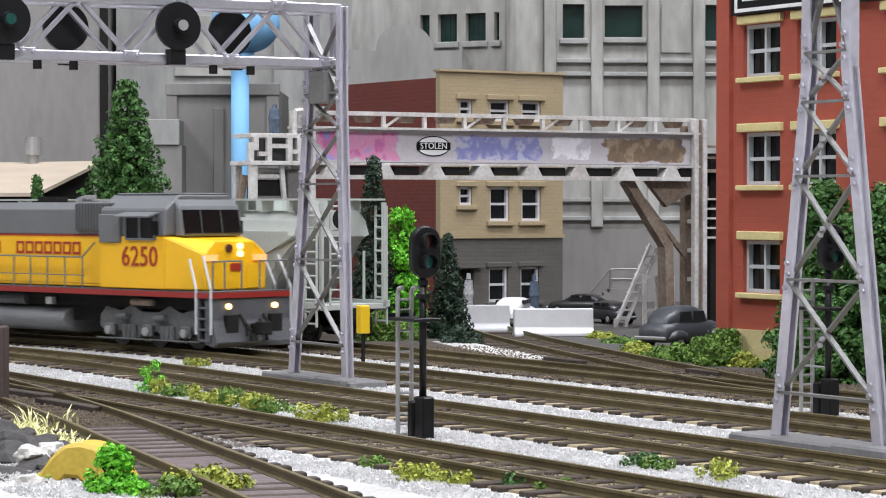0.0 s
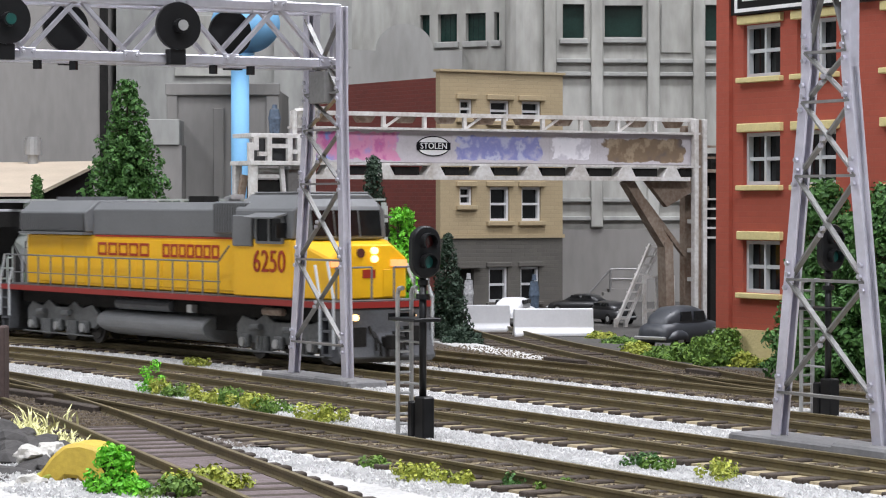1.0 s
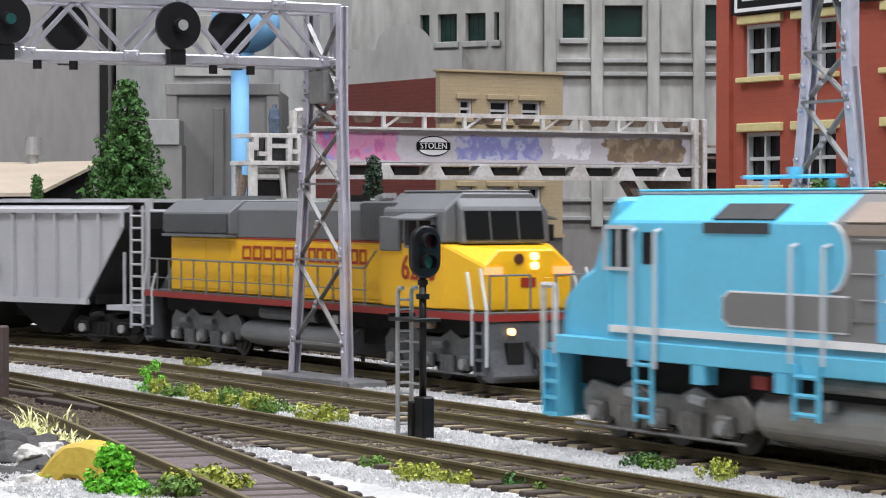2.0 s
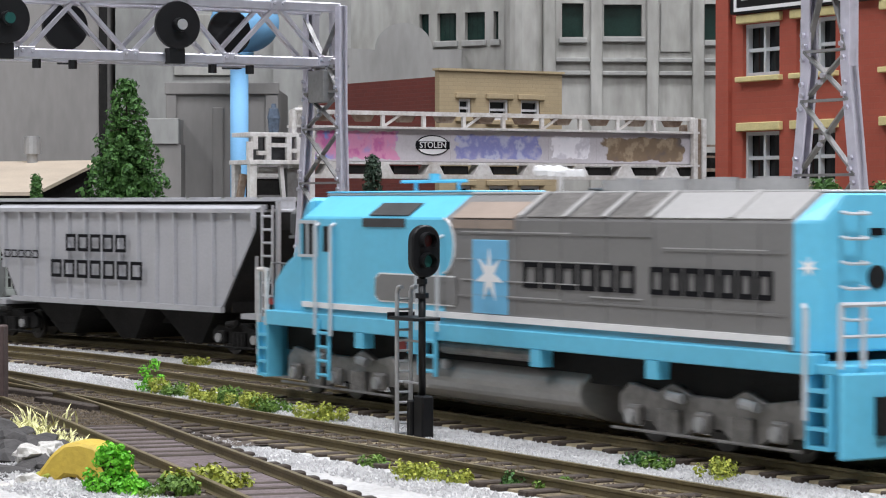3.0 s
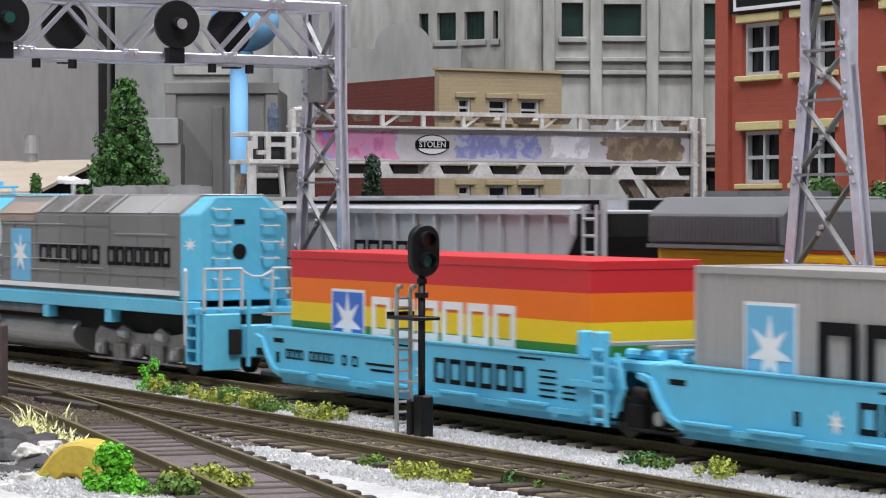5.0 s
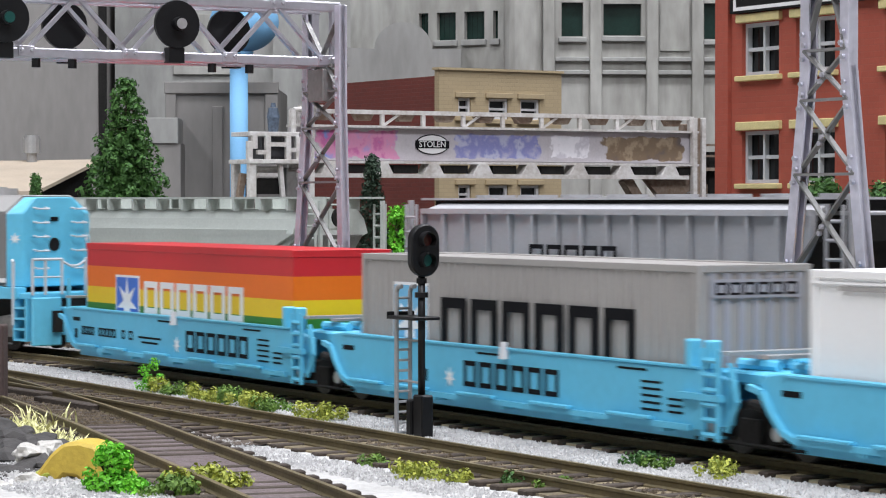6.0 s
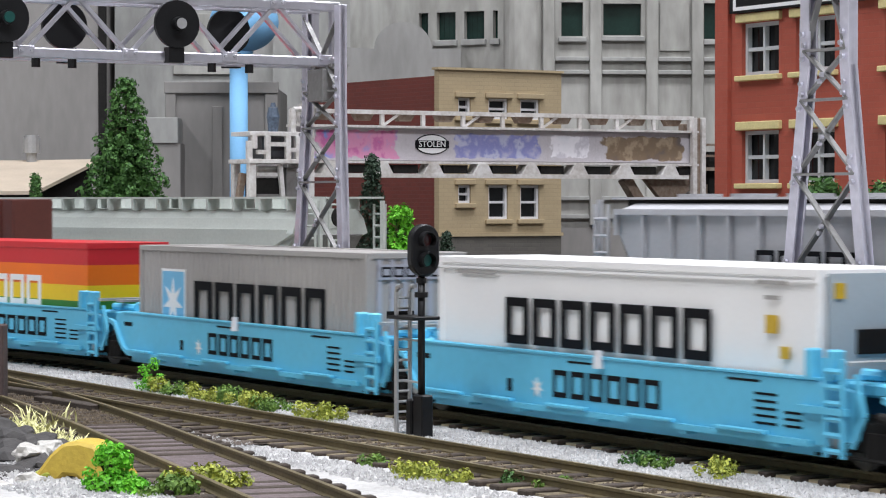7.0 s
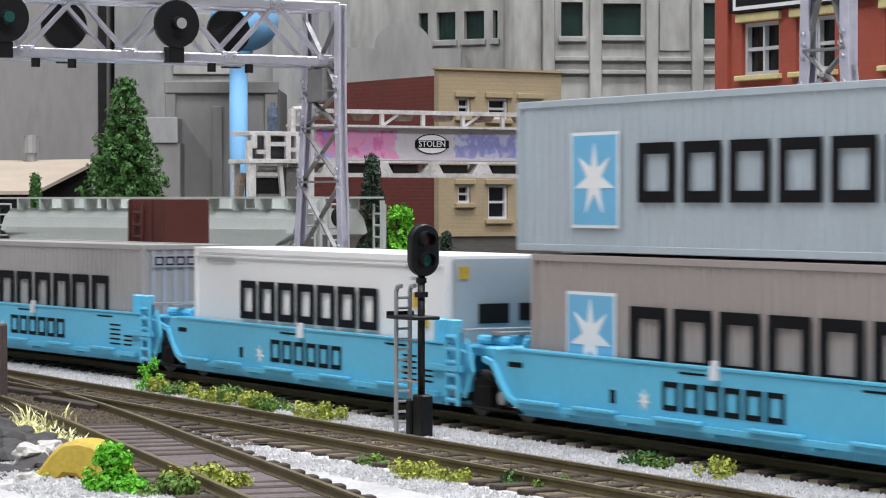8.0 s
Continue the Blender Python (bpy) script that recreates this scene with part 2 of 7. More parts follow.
# ---- mesh helpers, in prototype metres ----
def box(bm, x0, x1, y0, y1, z0, z1):
    v = [bm.verts.new((x, y, z)) for z in (z0, z1) for y in (y0, y1) for x in (x0, x1)]
    for f in ((0, 2, 3, 1), (4, 5, 7, 6), (0, 1, 5, 4), (2, 6, 7, 3), (0, 4, 6, 2), (1, 3, 7, 5)):
        bm.faces.new([v[i] for i in f])
    return bm


def prism(bm, outline, a0, a1, axis="y"):
    """An outline extruded from a0 to a1: axis y takes (x, z), axis x takes (y, z), axis z takes (x, y)."""
    def at(p, a):
        return {"y": (p[0], a, p[1]), "x": (a, p[0], p[1]), "z": (p[0], p[1], a)}[axis]
    lo, hi = [bm.verts.new(at(p, a0)) for p in outline], [bm.verts.new(at(p, a1)) for p in outline]
    bm.faces.new(lo)
    bm.faces.new(hi[::-1])
    n = len(outline)
    for i in range(n):
        bm.faces.new((lo[i], hi[i], hi[(i + 1) % n], lo[(i + 1) % n]))
    return bm


def rod(bm, a, b, r=0.03, seg=6, r2=None):
    a, b = Vector(a), Vector(b)
    q = (b - a).to_track_quat("Z", "Y").to_matrix()
    r2 = r if r2 is None else r2
    rings = [[bm.verts.new(c + q @ Vector((rr * math.cos(2 * math.pi * k / seg), rr * math.sin(2 * math.pi * k / seg), 0))) for k in range(seg)] for c, rr in ((a, r), (b, r2))]
    for k in range(seg):
        bm.faces.new((rings[0][k], rings[0][(k + 1) % seg], rings[1][(k + 1) % seg], rings[1][k]))
    bm.faces.new(rings[0][::-1])
    bm.faces.new(rings[1])
    return bm


def bar(bm, a, b, w=0.1, h=0.1, up=(0, 0, 1)):
    """A square-section bar from a to b."""
    a, b = Vector(a), Vector(b)
    d = (b - a).normalized()
    s = d.cross(Vector(up))
    s = (s if s.length > 1e-4 else Vector((1, 0, 0))).normalized()
    t = s.cross(d)
    ends = [[bm.verts.new(c + s * i * w / 2 + t * j * h / 2) for i, j in ((-1, -1), (1, -1), (1, 1), (-1, 1))] for c in (a, b)]
    for k in range(4):
        bm.faces.new((ends[0][k], ends[0][(k + 1) % 4], ends[1][(k + 1) % 4], ends[1][k]))
    bm.faces.new(ends[0][::-1])
    bm.faces.new(ends[1])
    return bm


def chain(bm, pts, r=0.03, seg=6):
    for a, b in zip(pts, pts[1:]):
        rod(bm, a, b, r, seg)
    return bm


def sweep(bm, profile, pts):
    """A profile of (x, y) carried unturned through points."""
    last = None
    for p in pts:
        ring = [bm.verts.new((p[0] + a, p[1] + b, p[2])) for a, b in profile]
        if last:
            for k in range(len(ring)):
                j = (k + 1) % len(ring)
                bm.faces.new((last[k], last[j], ring[j], ring[k]))
        else:
            bm.faces.new(ring[::-1])
        last = ring
    bm.faces.new(last)
    return bm


def BM():
    return bmesh.new()


def finish(bm, material, bev=0.0, smooth=False):
    bmesh.ops.recalc_face_normals(bm, faces=bm.faces[:])
    if bev:
        bmesh.ops.bevel(bm, geom=bm.edges[:], offset=bev, segments=1, affect="EDGES", clamp_overlap=True)
    bmesh.ops.scale(bm, vec=(U, U, U), verts=bm.verts[:])
    if smooth:
        for f in bm.faces:
            f.smooth = True
    me = bpy.data.meshes.new("mesh")
    bm.to_mesh(me)
    bm.free()
    me.materials.append(material)
    return me


def part(name, bm, material, parent, label="", bev=0.0, m=None, smooth=False):
    ob = new(name, finish(bm, material, bev, smooth))
    ob.parent = parent
    if m is not None:
        ob.matrix_basis = m
    return tagged(ob, label)


def solid(name, bm, material, label, category, m=None, group="", kind="", bev=0.0, smooth=False):
    """A thing that is one mesh."""
    ob = new(name, finish(bm, material, bev, smooth))
    if m is not None:
        ob.matrix_basis = m
    return tagged(ob, label, category, group, kind)


def thing(name, label, category, m=None, group="", kind=""):
    ob = new(name)
    ob.empty_display_size = 0.01
    if m is not None:
        ob.matrix_basis = m
    return tagged(ob, label, category, group, kind)


def twin(ob, parent, m):
    """Another part on the same mesh."""
    o = ob.copy()
    scene.collection.objects.link(o)
    o.parent, o.matrix_basis = parent, m
    return o


def lettering(name, body, size, material, parent, m, label=""):
    cu = bpy.data.curves.new(name, "FONT")
    cu.body, cu.size, cu.extrude, cu.align_x = body, size * U, 0.012 * U, "CENTER"
    cu.align_y = "CENTER"
    cu.materials.append(material)
    cu.resolution_u = 3
    ob = new(name, cu)
    ob.parent, ob.matrix_basis = parent, m
    return tagged(ob, label)


def marks(x0, x1, z0, z1, y, letters, gap=0.3, depth=0.02):
    """The plan of a row of plain hollow blocks that stand for a brand's letters, on the plane y."""
    return (x0, x1, z0, z1, y, letters, gap, depth)


def mark_row(plan, material, parent, label=""):
    """Each block of a row as a part of its own, all on one mesh."""
    x0, x1, z0, z1, y, letters, gap, depth = plan
    p, h = (x1 - x0) / letters, z1 - z0
    w = p * 0.82
    t = min(w * 0.26, h * 0.19)
    bm = BM()
    lo, hi = [], []
    for ring, yy in ((lo, 0), (hi, depth)):
        for k, (rx, rz) in enumerate(((w / 2, h / 2), (w / 2 - t, h / 2 - t))):
            ring.append([bm.verts.new((sx * rx, yy, sz * rz)) for sx, sz in ((-1, -1), (1, -1), (1, 1), (-1, 1))])
    for k in range(4):
        j = (k + 1) % 4
        for q in ((lo[0][k], lo[0][j], lo[1][j], lo[1][k]), (hi[0][k], hi[1][k], hi[1][j], hi[0][j]), (lo[0][k], hi[0][k], hi[0][j], lo[0][j]), (lo[1][k], lo[1][j], hi[1][j], hi[1][k])):
            bm.faces.new(q)
    me = finish(bm, material)
    for i in range(letters):
        ob = new("name_block", me)
        ob.parent = parent
        ob.matrix_basis = P(x0 + (i + 0.5) * p, y, (z0 + z1) / 2)
        tagged(ob, label)


def star(cx, cz, r, y, depth, n=7):
    bm = BM()
    pts = [(cx + (r if k % 2 == 0 else r * 0.36) * math.sin(math.pi * k / n), cz + (r if k % 2 == 0 else r * 0.36) * math.cos(math.pi * k / n)) for k in range(2 * n)]
    lo = [bm.verts.new((x, y, z)) for x, z in pts]
    hi = [bm.verts.new((x, y + depth, z)) for x, z in pts]
    c0, c1 = bm.verts.new((cx, y, cz)), bm.verts.new((cx, y + depth, cz))
    for k in range(2 * n):
        j = (k + 1) % (2 * n)
        bm.faces.new((lo[k], hi[k], hi[j], lo[j]))
        bm.faces.new((c0, lo[k], lo[j]))
        bm.faces.new((c1, hi[j], hi[k]))
    return bm


# ---- the plan of the tracks ----
TH = 0.52014
DIR, NRM = Vector((-math.sin(TH), math.cos(TH), 0)), Vector((math.cos(TH), math.sin(TH), 0))
BASE = Vector((4.128, 46.0, 0))
TRACKS = {"near": (0.0, 50.0, 25.0), "far": (4.8, 42.3, 26.14), "back": (9.3, 46.8, 26.14), "front": (-4.8, 45.2, 25.0)}


def on_track(track, s, lat=0.0):
    """The point at s along a track (away from the eye), lat to its far side, and its heading."""
    off, R, s0 = TRACKS[track]
    if s <= s0:
        return BASE + DIR * s + NRM * (off + lat), DIR.copy()
    a = (s - s0) / R
    c = BASE + DIR * s0 + NRM * (off - R)
    return c + (NRM * math.cos(a) + DIR * math.sin(a)) * (R + lat), DIR * math.cos(a) - NRM * math.sin(a)


def spot(s, off):
    """A point by its way along the straight tracks and its offset from the near one."""
    return BASE + DIR * s + NRM * off


def on_rails(track, s, half, forward=1):
    """The pose of a vehicle whose centre is at s and whose bogies stand half before and behind it."""
    a, b = on_track(track, s - half)[0], on_track(track, s + half)[0]
    d, c = (b - a) * forward, (a + b) / 2
    return P(c.x, c.y, 0, math.degrees(math.atan2(d.y, d.x)))


RISE = 0.2  # the rail heads above the datum
TRACK_YAW = math.degrees(math.atan2(DIR.y, DIR.x))
# ---- the room and the layout's ground ----
def room():
    def slab(name, b, material, label, category):
        solid(name, box(BM(), *[v / U for v in b]), material, label, category, kind="structure")
    slab("ceiling", (-1.6, 1.9, -1.4, 2.2, 1.17, 1.25), CEILPAINT, "plain white painted ceiling of the layout room", "ceiling")
    slab("wall_north", (-1.6, 1.9, 2.1, 2.2, -0.9, 1.17), WALLPAINT, "plain pale painted wall behind the layout", "wall")
    slab("wall_south", (-1.6, 1.9, -1.4, -1.3, -0.9, 1.17), WALLPAINT, "plain pale painted wall of the layout room", "wall")
    slab("wall_west", (-1.7, -1.6, -1.4, 2.2, -0.9, 1.17), WALLPAINT, "plain pale painted side wall of the room", "wall")
    slab("wall_east", (1.9, 2.0, -1.4, 2.2, -0.9, 1.17), WALLPAINT, "plain pale painted side wall of the room", "wall")
    slab("floor", (-1.6, 1.9, -1.4, 2.2, -1.0, -0.9), CONCRETE_D, "grey concrete floor of the layout room", "floor")
    for x, y, z, sx, sy, power in LAMPS:
        lamp = thing("ceiling_light", "flat white rectangular ceiling light panel", "lamp", pose(x, y, z))
        part("frame", box(BM(), -sx / 2 / U - 1, sx / 2 / U + 1, -sy / 2 / U - 1, sy / 2 / U + 1, 0.4, 1.7), WHITE, lamp)
        part("diffuser", box(BM(), -sx / 2 / U, sx / 2 / U, -sy / 2 / U, sy / 2 / U, -0.2, 0.38), PANELGLOW, lamp, "glowing white diffuser")


room()

GROUND_Z = -0.03


def ground():
    bm = BM()
    nx, ny = 90, 110
    rows = []
    for j in range(ny + 1):
        row = []
        for i in range(nx + 1):
            x, y = -110 + 230 * i / nx, -100 + 270 * j / ny
            z = GROUND_Z + 0.02 * (noise.noise(Vector((x * 0.35, y * 0.35, 1))) - 0.1)
            row.append(bm.verts.new((x, y, z)))
        rows.append(row)
    for j in range(ny):
        for i in range(nx):
            bm.faces.new((rows[j][i], rows[j][i + 1], rows[j + 1][i + 1], rows[j + 1][i]))
    solid("ground", bm, BALLAST, "layout ground covered in fine white-grey ballast", "ground", kind="structure", smooth=True)
    bm = BM()
    box(bm, -110, 120, -100, 170, -8, -0.9)
    solid("layout_table", bm, BLOCKBASE, "thick benchwork slab that carries the layout", "table", kind="structure")


ground()


def strip(path, w0, w1, z0, z1, flare=0.0):
    """A band along a path of (point, heading), from w0 to w1 across it, with sloping sides."""
    bm = BM()
    last = None
    for p, d in path:
        n = Vector((d.y, -d.x, 0))
        ring = [bm.verts.new(p + n * w + Vector((0, 0, z))) for w, z in ((w0 - flare, z0), (w0, z1), (w1, z1), (w1 + flare, z0))]
        if last:
            for k in range(3):
                bm.faces.new((last[k], last[k + 1], ring[k + 1], ring[k]))
        last = ring
    return bm


def rail_mesh(path, w):
    bm = BM()
    prof = ((-0.075, -0.19), (-0.075, -0.165), (-0.02, -0.14), (-0.02, -0.06), (-0.045, -0.045), (-0.045, 0.0), (0.045, 0.0), (0.045, -0.045), (0.02, -0.06), (0.02, -0.14), (0.075, -0.165), (0.075, -0.19))
    last = None
    for p, d in path:
        n = Vector((d.y, -d.x, 0))
        ring = [bm.verts.new(p + n * (w + a) + Vector((0, 0, z))) for a, z in prof]
        if last:
            for k in range(len(prof) - 1):
                bm.faces.new((last[k], last[k + 1], ring[k + 1], ring[k]))
        last = ring
    return bm


TIE_MESH = None


def lay_track(name, label, path, bed, ties, tie_step=0.78):
    """A track along a dense path: roadbed, two rails and ties."""
    global TIE_MESH
    tr = thing(name, label, "railway track", P(0, 0, RISE), kind="structure")
    part("roadbed", strip(path, -1.25, 1.25, -0.5, -0.192, 0.12), bed, tr, "weathered earthy roadbed")
    for w in (-0.76, 0.76):
        part("rail", rail_mesh(path, w), RAIL, tr, "rusty brown rail")
    if TIE_MESH is None:
        TIE_MESH = finish(box(BM(), -0.14, 0.14, -1.42, 1.42, -0.42, -0.150), TIE, 0.02)
    acc, rng = 0.0, random.Random(name)
    for (p, d), (p2, d2) in zip(path, path[1:]):
        acc += (p2 - p).length
        if acc >= tie_step:
            acc -= tie_step
            if not ties(p):
                continue
            yaw = math.degrees(math.atan2(d.y, d.x)) + rng.uniform(-1.5, 1.5)
            o = new("tie", TIE_MESH)
            o.parent = tr
            o.matrix_basis = P(p.x, p.y, rng.uniform(-0.02, 0.01), yaw)
    return tr


def seen(p):
    return p.y > 26 and abs(p.x) < 0.21 * p.y + 3 and p.y < 100


def dense(track, s0, s1, step=0.14):
    n = int((s1 - s0) / step)
    return [on_track(track, s0 + step * i) for i in range(n + 1)]


def joined(points):
    """A smooth path through points given as (s, offset)."""
    pts = [spot(s, o) for s, o in points]
    out = []
    for i in range(len(pts) - 1):
        p0, p1, p2, p3 = pts[max(i - 1, 0)], pts[i], pts[i + 1], pts[min(i + 2, len(pts) - 1)]
        n = max(2, int((p2 - p1).length / 0.14))
        for k in range(n):
            t = k / n
            q = 0.5 * (2 * p1 + (p2 - p0) * t + (2 * p0 - 5 * p1 + 4 * p2 - p3) * t * t + (3 * p1 - p0 - 3 * p2 + p3) * t ** 3)
            out.append(q)
    return [(a, (b - a).normalized()) for a, b in zip(out, out[1:])]


lay_track("track_1", "brown weathered main line track in white ballast", dense("near", -120, 75), SHOULDER, seen)
lay_track("track_2", "brown weathered second main line track in white ballast", dense("far", -60, 110), SHOULDER, seen)
lay_track("track_3", "brown weathered siding track with old ties", dense("back", -40, 85), OLDBED, seen)
lay_track("track_4", "brown weathered yard track beside tufts of weed", dense("front", -40, 60), OLDBED, seen)
lay_track("track_5", "diverging yard track at a turnout on dark soil", joined([(-30, -15.0), (-10, -11.0), (-2.4, -9.5), (3.0, -8.5), (10.7, -7.1), (16.2, -6.3), (22, -5.6), (28, -5.1)]), DARKBED, seen)
lay_track("track_6", "dark spur track curving away to the street", joined([(6, 9.35), (11, 10.0), (18, 12.0), (22.7, 13.4), (31.5, 16.2), (40, 19.6), (50, 24.5)]), DARKBED, seen)


def soil_patches():
    path = joined([(31, -5.6), (24, -6.1), (16, -6.2), (8, -6.5), (4, -6.6)])
    solid("turnout_soil", strip(path, -1.2, 1.0, -0.5, -0.2, 0.4), SOIL, "dark oily soil between the rails of a turnout", "soil", P(0, 0, RISE), kind="structure")
    path = joined([(9, -7.4), (3.0, -8.5), (-2.4, -9.5), (-10, -11.0)])
    solid("spilled_soil", strip(path, -0.66, 0.66, -0.5, -0.168, 0.05), PURPLE, "dark purple-brown soil filling a yard track", "soil", P(0, 0, RISE), kind="structure")
    path = joined([(33, 14.3), (29, 13.2), (23, 11.9)])
    solid("ballast_patch", strip(path, -0.55, 0.55, -0.5, 0.035, 0.2), BALLAST, "patch of white ballast beside the spur", "ballast", kind="structure")
    path = joined([(55, 12.4), (30, 12.2), (22, 12), (10, 12.6), (0, 12.4), (-12, 12.2)])
    solid("pavement_soil", strip(path, -1.9, 1.2, -0.5, -0.165, 0.3), SOIL, "dark earth beside the back track", "soil", P(0, 0, 0.185), kind="structure")


soil_patches()


def street():
    bm = BM()
    pts = [spot(70, 11.5), spot(40, 12.4), spot(33, 12.0), spot(24, 11.6), spot(8, 12.4), spot(-20, 12.4), spot(-20, 100), spot(50, 100), spot(95, 45), spot(100, 20)]
    prism(bm, [(p.x, p.y) for p in pts], -0.6, -0.175, "z")
    bmesh.ops.translate(bm, vec=(0, 0, 0.165), verts=bm.verts[:])
    solid("street", bm, ASPHALT, "grey asphalt street in front of the town", "street", kind="structure")


street()


def scatter(name, label, category, material, seed, bands, z0, size):
    """Loose stones on bands (track, from, to across it, from, to along it, count)."""
    rng = random.Random(seed)
    verts, faces = [], []
    for track, lo, hi, s0, s1, count in bands:
        for _ in range(count):
            p = on_track(track, rng.uniform(s0, s1), rng.uniform(lo, hi))[0]
            r = size * rng.uniform(0.5, 1.25)
            z = z0 + rng.uniform(-0.01, 0.02)
            i, a = len(verts), rng.uniform(0, 6.3)
            for k in range(3):
                verts.append(((p.x + r * math.cos(a + 2.1 * k)) * U, (p.y + r * math.sin(a + 2.1 * k)) * U, (z - 0.02) * U))
            verts.append(((p.x + rng.uniform(-r, r) * 0.4) * U, (p.y + rng.uniform(-r, r) * 0.4) * U, (z + r * 0.55) * U))
            faces += [(i, i + 1, i + 3), (i + 1, i + 2, i + 3), (i + 2, i, i + 3)]
    me = bpy.data.meshes.new(name)
    me.from_pydata(verts, [], faces)
    me.materials.append(material)
    tagged(new(name, me), label, category, kind="stuff")


scatter("ballast_stones", "loose white and grey ballast stones", "ballast", STONE, 4,
        (("near", 1.5, 3.2, -6, 48, 14000), ("near", -3.3, -1.5, -10, 48, 20000), ("far", 1.5, 3.0, -4, 48, 8000), ("front", -2.6, -1.5, -14, 8, 4000), ("front", -8.0, -5.6, -14, 20, 9000)), GROUND_Z + 0.01, 0.05)
scatter("brown_grit", "brown grit strewn over the track beds", "grit", GRIT, 5,
        (("near", -0.5, 0.5, -8, 45, 1500), ("far", -0.5, 0.5, -4, 45, 1200), ("front", -0.5, 0.5, -10, 40, 1800), ("front", -3.2, -1.2, 9, 28, 5000), ("back", -1.5, 4.5, -4, 30, 9000)), RISE - 0.165, 0.05)
# ---- the town behind the tracks ----
def wall_cells(bm, w, h, thick, holes):
    """A wall from (0, 0) to (w, h) in x and z, its face at y = 0 and its back at y = thick, with holes (x0, x1, z0, z1)."""
    xs = sorted({0, w, *[v for o in holes for v in o[:2]]})
    zs = sorted({0, h, *[v for o in holes for v in o[2:]]})
    grid = {}

    def vert(i, k, y):
        if (i, k, y) not in grid:
            grid[i, k, y] = bm.verts.new((xs[i], y, zs[k]))
        return grid[i, k, y]

    def full(i, k):
        if not (0 <= i < len(xs) - 1 and 0 <= k < len(zs) - 1):
            return False
        return not any(o[0] <= xs[i] and xs[i + 1] <= o[1] and o[2] <= zs[k] and zs[k + 1] <= o[3] for o in holes)
    for i in range(len(xs) - 1):
        for k in range(len(zs) - 1):
            if not full(i, k):
                continue
            for y in (0, thick):
                bm.faces.new((vert(i, k, y), vert(i + 1, k, y), vert(i + 1, k + 1, y), vert(i, k + 1, y)))
            for di, dk, p, q in ((-1, 0, (i, k), (i, k + 1)), (1, 0, (i + 1, k), (i + 1, k + 1)), (0, -1, (i, k), (i + 1, k)), (0, 1, (i, k + 1), (i + 1, k + 1))):
                if not full(i + di, k + dk):
                    bm.faces.new((vert(*p, 0), vert(*q, 0), vert(*q, thick), vert(*p, thick)))
    return bm


def sash_window(parent, x0, x1, z0, z1, frame_mat, cross=True, lintel=None, sill=None, lift=0.14, deep=0.18, ear=0.15, lh=0.26, sh=0.16, pane_mat=None):
    win = part("window", box(BM(), x0, x1, deep + 0.12, deep + 0.16, z0, z1), pane_mat or DARKGLASS, parent, "dark window pane")
    bm, t = BM(), 0.1
    for b in ((x0, x0 + t, z0, z1), (x1 - t, x1, z0, z1), (x0 + t, x1 - t, z0, z0 + t), (x0 + t, x1 - t, z1 - t, z1)):
        box(bm, b[0], b[1], deep - 0.06, deep + 0.1, b[2], b[3])
    zm = (z0 + z1) / 2
    box(bm, x0 + t, x1 - t, deep - 0.03, deep + 0.1, zm - 0.05, zm + 0.05)
    if cross:
        xm = (x0 + x1) / 2
        box(bm, xm - 0.045, xm + 0.045, deep - 0.045, deep + 0.1, z0 + t, z1 - t)
    part("window_frame", bm, frame_mat, win)
    if lintel:
        bm = box(BM(), x0 - ear, x1 + ear, -lift, deep, z1 + 0.02, z1 + lh)
        part("lintel", bm, lintel, win, bev=0.02)
    if sill:
        bm = box(BM(), x0 - ear, x1 + ear, -lift * 1.3, deep, z0 - sh, z0 - 0.01)
        part("window_sill", bm, sill, win, bev=0.02)
    return win


